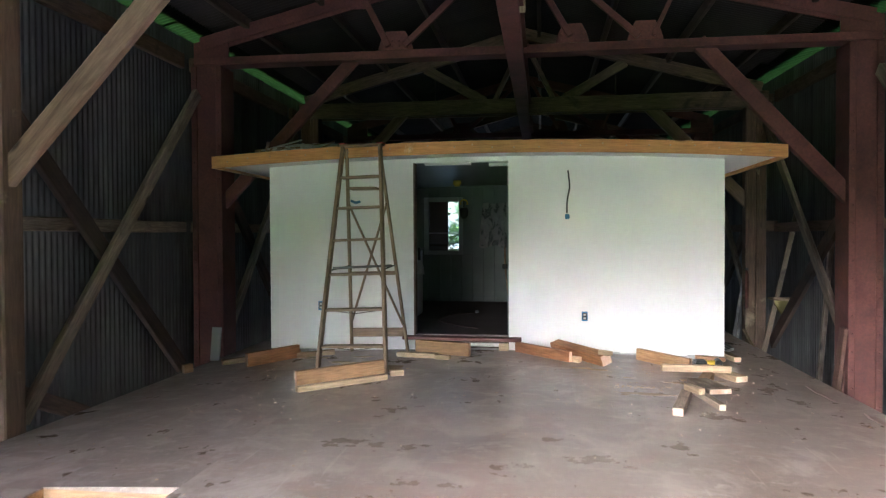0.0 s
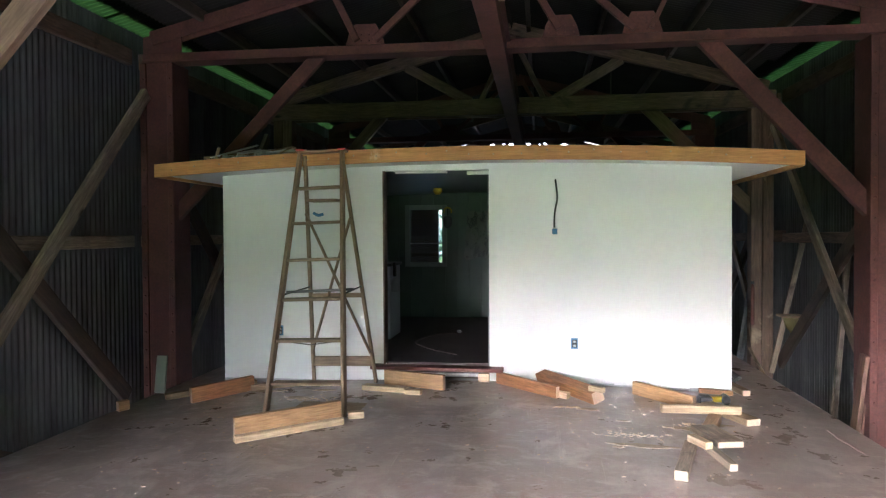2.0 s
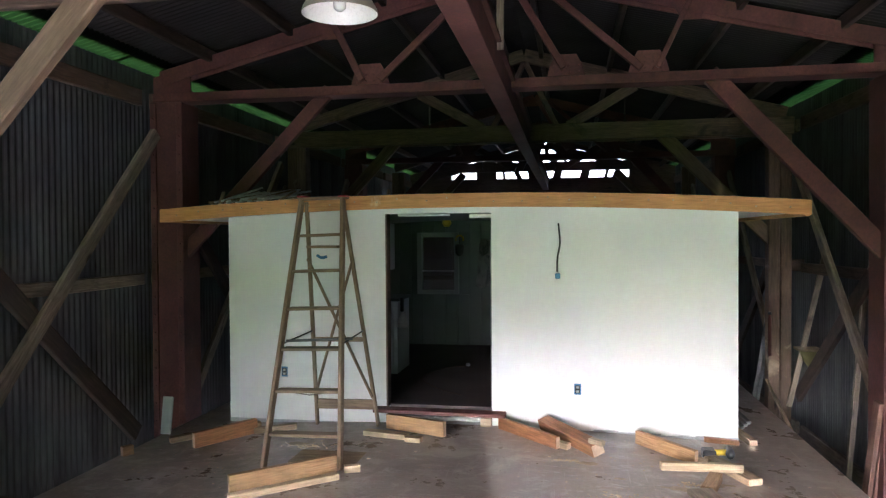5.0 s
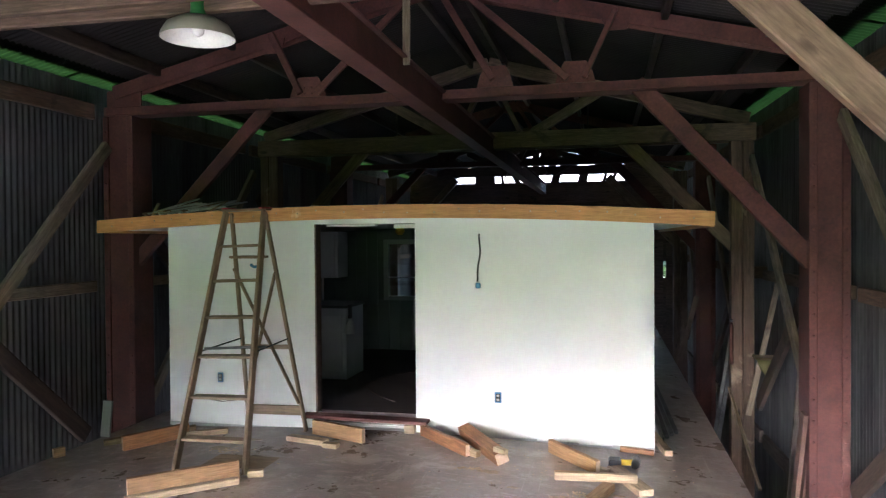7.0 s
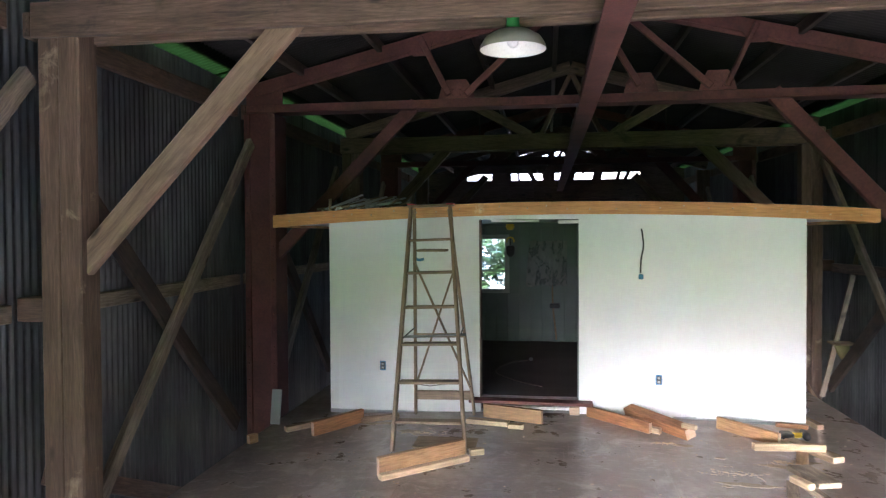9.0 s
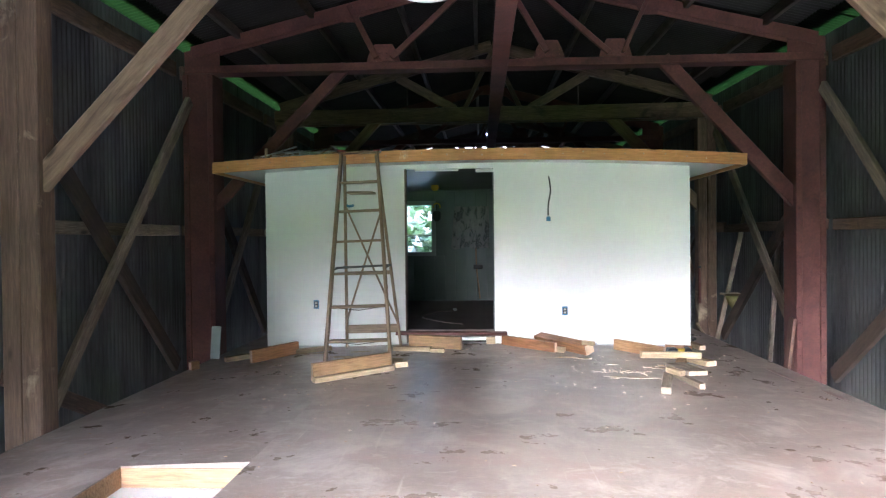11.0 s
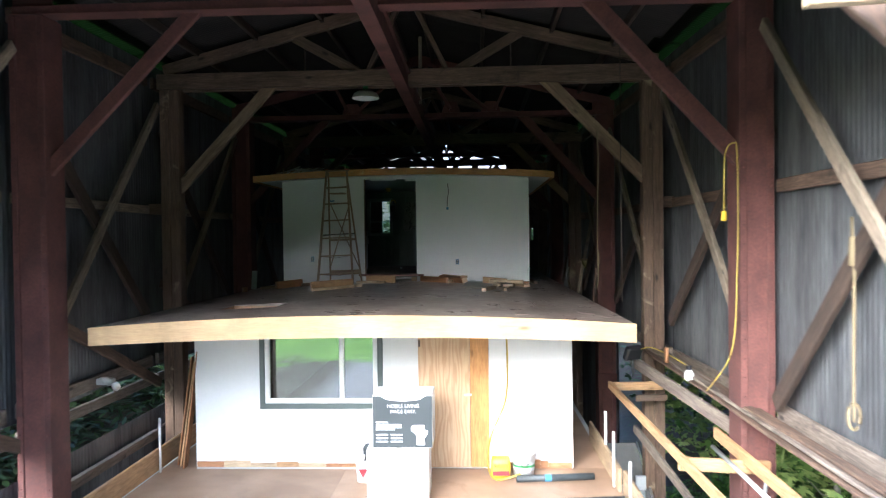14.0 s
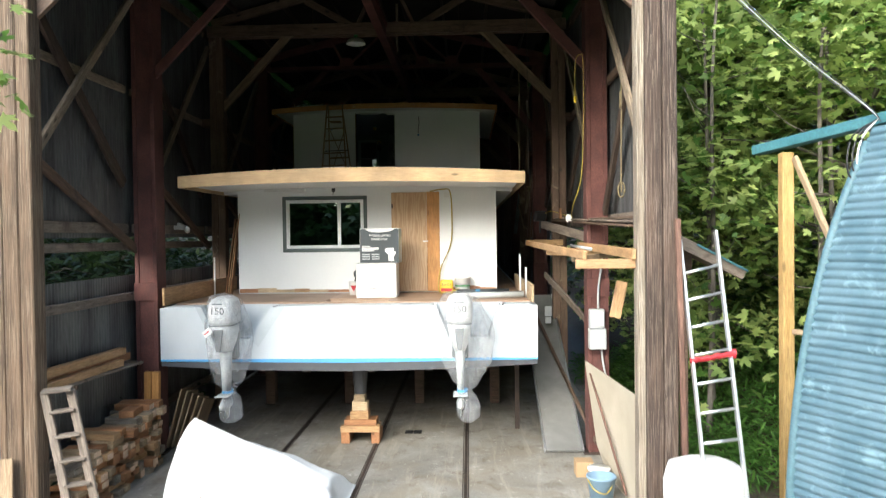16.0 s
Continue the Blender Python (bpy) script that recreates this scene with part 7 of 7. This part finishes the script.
for k in range(3):
    tube("loop", smooth_line([(5.40, -3.53, 4.62), (5.25 - 0.05 * k, -3.55, 4.45), (5.20 - 0.04 * k, -3.55, 4.2 - 0.05 * k), (5.32, -3.55, 4.05 - 0.05 * k)]), 0.009, WIRE if k else WHITEP, oc)


# ---- trees, ferns and bushes ----
LEAF_SHAPE = np.array([(0, 0), (0.10, 0.16), (0.40, 0.02), (0.30, 0.20), (0.62, 0.42), (0.44, 0.44), (0.50, 0.66), (0.16, 0.46), (0.17, 0.74), (0.0, 1.0),
                       (-0.17, 0.74), (-0.16, 0.46), (-0.50, 0.66), (-0.44, 0.44), (-0.62, 0.42), (-0.30, 0.20), (-0.40, 0.02), (-0.10, 0.16)])
OVAL = np.array([(0, 0), (0.28, 0.35), (0.22, 0.7), (0, 1.0), (-0.22, 0.7), (-0.28, 0.35)])


def leaves_mesh(name, centres, sizes, rng, shape, droop=0.5):
    n, k = len(centres), len(shape)
    az = rng.uniform(0, math.tau, n)
    tilt = rng.normal(droop, 0.45, n)
    spin = rng.uniform(0, math.tau, n)
    x, y = shape[:, 0], shape[:, 1]
    bend = -0.18 * (x ** 2 + (y - 0.4) ** 2)
    cs, sn = np.cos(spin)[:, None], np.sin(spin)[:, None]
    lx, ly, lz = x * cs - y * sn, x * sn + y * cs, np.broadcast_to(bend, (n, k))
    ct, st_ = np.cos(tilt)[:, None], np.sin(tilt)[:, None]
    ty, tz = ly * ct - lz * st_, ly * st_ + lz * ct
    ca, sa = np.cos(az)[:, None], np.sin(az)[:, None]
    wx, wy = lx * ca - ty * sa, lx * sa + ty * ca
    s = sizes[:, None]
    v = np.stack((wx * s + centres[:, :1], wy * s + centres[:, 1:2], tz * s + centres[:, 2:3]), -1).reshape(-1, 3)
    me = bpy.data.meshes.new(name)
    me.vertices.add(n * k)
    me.vertices.foreach_set("co", v.ravel())
    me.loops.add(n * k)
    me.loops.foreach_set("vertex_index", np.arange(n * k))
    me.polygons.add(n)
    me.polygons.foreach_set("loop_start", np.arange(n) * k)
    me.update()
    return me


def tree(x, y, h, r, n, size, seed, shape=LEAF_SHAPE, mat=None, low=0.25, label="tall green maple with large lobed leaves", trunk=0.13):
    rng = np.random.default_rng(seed)
    z0 = ground_z(x, y)
    th = thing("tree", (x, y, z0), label, "tree", "trees round the shed")
    ln = [(x + 0.25 * math.sin(seed + k) * k / 6, y + 0.25 * math.cos(seed * 2 + k) * k / 6, z0 - 0.2 + h * 0.92 * k / 6) for k in range(7)]
    part("trunk", tube_bm(ln, [trunk * (1 - 0.14 * k) for k in range(7)], 9), BARK, th, smooth=True)
    clumps = []
    for k in range(max(int(n / 130), 6)):
        f = low + (1 - low) * rng.random()
        a = rng.uniform(0, math.tau)
        rr = r * (1.15 - 0.75 * f) * math.sqrt(rng.uniform(0.08, 1))
        c = np.array((x + rr * math.cos(a), y + rr * math.sin(a), z0 + h * f))
        clumps.append(c)
        if k % 3 == 0:
            b = Vector((x, y, z0 + h * f * 0.82))
            part("limb", tube_bm([b, b.lerp(Vector(c), 0.55) + Vector((0, 0, 0.2)), Vector(c)], [0.04, 0.025, 0.01], 5), BARK, th, smooth=True)
    pick = rng.integers(0, len(clumps), n)
    pts = np.array(clumps)[pick] + rng.normal(0, 1, (n, 3)) * np.array((0.62, 0.62, 0.34)) * r * 0.36
    pts[:, 2] = np.maximum(pts[:, 2], z0 + 0.15)
    keep = ~((pts[:, 0] > LEFT_X - 0.5) & (pts[:, 0] < 4.35) & (pts[:, 1] > -3.0) & (pts[:, 1] < 22.0))
    keep &= ~((pts[:, 0] > 4.3) & (pts[:, 1] < -0.9) & (pts[:, 0] < 9) & (pts[:, 2] < 5.2) & (pts[:, 1] > -9))
    pts = pts[keep]
    me = leaves_mesh("crown", pts, rng.uniform(0.45, 1.35, len(pts)) * size, rng, shape)
    link_mesh("crown", me, mat or LEAF, th)


for k, (x, y, h, r, n, mm) in enumerate((
        (6.2, 3.4, 8.5, 2.6, 3400, LEAF), (5.7, 7.4, 9, 2.4, 2600, LEAF), (8.0, 1.4, 9, 3.0, 3600, LEAF), (9.6, 5.0, 11, 3.4, 3600, LEAF),
        (10.6, 0.6, 9, 3.2, 3600, LEAF), (12.8, 3.0, 10, 3.6, 3400, LEAF), (7.4, 11.0, 11, 3.0, 2600, LEAF2), (11.5, 9.0, 12, 4.0, 3000, LEAF2),
        (15.0, 0.0, 10, 4.0, 3000, LEAF), (16.0, 5.5, 11, 4.4, 3000, LEAF2), (14.0, 12.0, 13, 4.6, 2600, LEAF2), (9.5, 16.0, 13, 4.0, 2200, LEAF2), (19.0, 9.0, 13, 5.0, 2600, LEAF2), (19.0, 1.0, 12, 5.0, 2600, LEAF2))):
    tree(x, y, h, r, int(n * 3.4), 0.19, k + 1, low=0.13 if k < 3 else 0.08, mat=mm)
# left trees take the darkened leaf copy for shade
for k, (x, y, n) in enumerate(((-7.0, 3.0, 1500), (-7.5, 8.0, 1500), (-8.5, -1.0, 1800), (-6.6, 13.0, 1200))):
    tree(x, y, 8.5, 2.5, int(n * 1.9), 0.17, 60 + k, low=0.08, mat=LEAFSHADE)
# darkened leaves here keep green light out of the shed
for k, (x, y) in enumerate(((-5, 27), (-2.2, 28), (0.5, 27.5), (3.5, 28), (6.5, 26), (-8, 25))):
    tree(x, y, 6.0 + (k * 1.7) % 1.2, 2.6, 1700, 0.34, 20 + k, low=0.08, mat=LEAFSHADE)
# right half made taller and denser to cut the light reaching the left deck
for k in range(26):
    tree(-42 + k * 3.4, -50 - 7 * (k % 3), (14 if k < 13 else 20) + 4 * math.sin(k * 2.3), 5.0, 1400 if k < 13 else 2400, 1.0, 80 + k, low=0.04, mat=LEAF2, label="large tree in the wood behind the lawn", trunk=0.25)

for k in range(15):
    tree(-34 + k * 4.8, -45 - 2.5 * (k % 2), 6.5 + 1.5 * math.sin(k * 1.7), 4.2, 1500, 0.8, 150 + k, low=0.02, mat=LEAF2, label="dense bush at the edge of the lawn", trunk=0.1)

# slender saplings in front of the wood
for k, (x, y, h, lx) in enumerate(((5.35, 1.2, 8.5, 0.3), (5.7, 2.0, 9.0, -0.2), (6.6, 0.3, 7.5, 0.4), (7.3, 0.9, 8.0, -0.4), (5.0, 2.6, 7.0, 0.25), (8.3, -0.2, 7.0, 0.3))):
    th = thing("sapling", (x, y, ground_z(x, y)), "slender grey sapling with thin bare twigs", "sapling", "saplings by the shed")
    z0 = ground_z(x, y) - 0.1
    stem = smooth_line([(x, y, z0), (x + lx * 0.3, y, z0 + h * 0.35), (x + lx * 0.4, y + 0.1, z0 + h * 0.7), (x + lx, y + 0.1, z0 + h)], 5)
    part("stem", tube_bm(stem, [0.055 * (1 - 0.8 * i / len(stem)) for i in range(len(stem))], 8), BARK, th, smooth=True)
    tr = random.Random(300 + k)
    for j in range(9):
        b = stem[min(3 + j, len(stem) - 2)]
        e = b + Vector((tr.uniform(-1.1, 1.1), tr.uniform(-0.6, 0.2), tr.uniform(0.1, 0.9)))
        part("twig", tube_bm([b, b.lerp(e, 0.5) + Vector((0, 0, -0.08)), e], [0.014, 0.009, 0.004], 5), BARK, th, smooth=True)

# tall trees added out of view to block light from the right, opposite the lawn
for k, (x, y, h) in enumerate(((10.5, -9.5, 15), (13.5, -14.5, 16), (11.0, -20.0, 16), (17.5, -10.5, 17), (16.0, -25.0, 17), (10.0, -28.0, 16))):
    tree(x, y, h, 5.2, 2600, 0.6, 120 + k, low=0.08, mat=LEAF2, label="unseen tall tree added to shade the yard", trunk=0.2)

# overhanging maple spray by the left entrance post
rng = np.random.default_rng(77)
th = thing("maple_branch", (-6.0, -5.4, 5.0), "overhanging maple branch with large green leaves", "branch")
tube("twig", smooth_line([(-7.2, -5.6, 5.4), (-4.5, -5.2, 5.6), (-3.0, -5.0, 5.35), (-2.2, -4.95, 5.2)]), 0.014, BARK, th)
tube("twig", smooth_line([(-3.0, -5.0, 5.35), (-2.5, -4.95, 4.95), (-2.25, -4.92, 4.7)]), 0.008, BARK, th)
cen = np.concatenate([rng.normal((-2.15, -4.95, 5.22), (0.12, 0.1, 0.07), (9, 3)), rng.normal((-2.25, -4.93, 4.72), (0.12, 0.1, 0.13), (12, 3)), rng.normal((-3.0, -5.0, 5.3), (0.4, 0.2, 0.25), (30, 3))])
link_mesh("leaves", leaves_mesh("leaves", cen, rng.uniform(0.12, 0.21, len(cen)), rng, LEAF_SHAPE), LEAF, th)

# ferns and low bushes on the banks
rng = np.random.default_rng(5)


def fern_bank(x0, x1, y0, y1, plants, name, label, mat, size=0.55, blade=(0.16, 0.3), slim=0.55):
    cs, ss = [], []
    for _ in range(plants):
        x, y = rng.uniform(x0, x1), rng.uniform(y0, y1)
        z = ground_z(x, y)
        m = 16
        a = rng.uniform(0, math.tau, m)
        rr = rng.uniform(0.05, size, m)
        cs.append(np.stack((x + rr * np.cos(a), y + rr * np.sin(a), z + 0.1 + 0.55 * size * rng.random(m)), -1))
        ss.append(rng.uniform(*blade, m))
    ob = link_mesh(name, leaves_mesh(name, np.concatenate(cs), np.concatenate(ss), rng, OVAL * np.array((slim, 1.3)), 0.3), mat)
    tagged(ob, label, "undergrowth", kind="stuff")


fern_bank(4.3, 9.5, -1.2, 9.0, 2200, "ferns", "green ferns and low plants on the forest bank", FERN, 0.5, (0.09, 0.2), 0.36)
fern_bank(-7.0, -4.5, -2.0, 12.0, 420, "bushes", "low bushes behind the sheet wall, coloured dark for shade", LEAFSHADE, 0.9)
# bushes added to hide the bright bank, their shade in the leaf colour
fern_bank(-10.0, -6.8, -3.0, 13.0, 900, "bank_bushes", "leafy bushes added over the steep bank, coloured dark for shade", LEAFSHADE, 1.2)
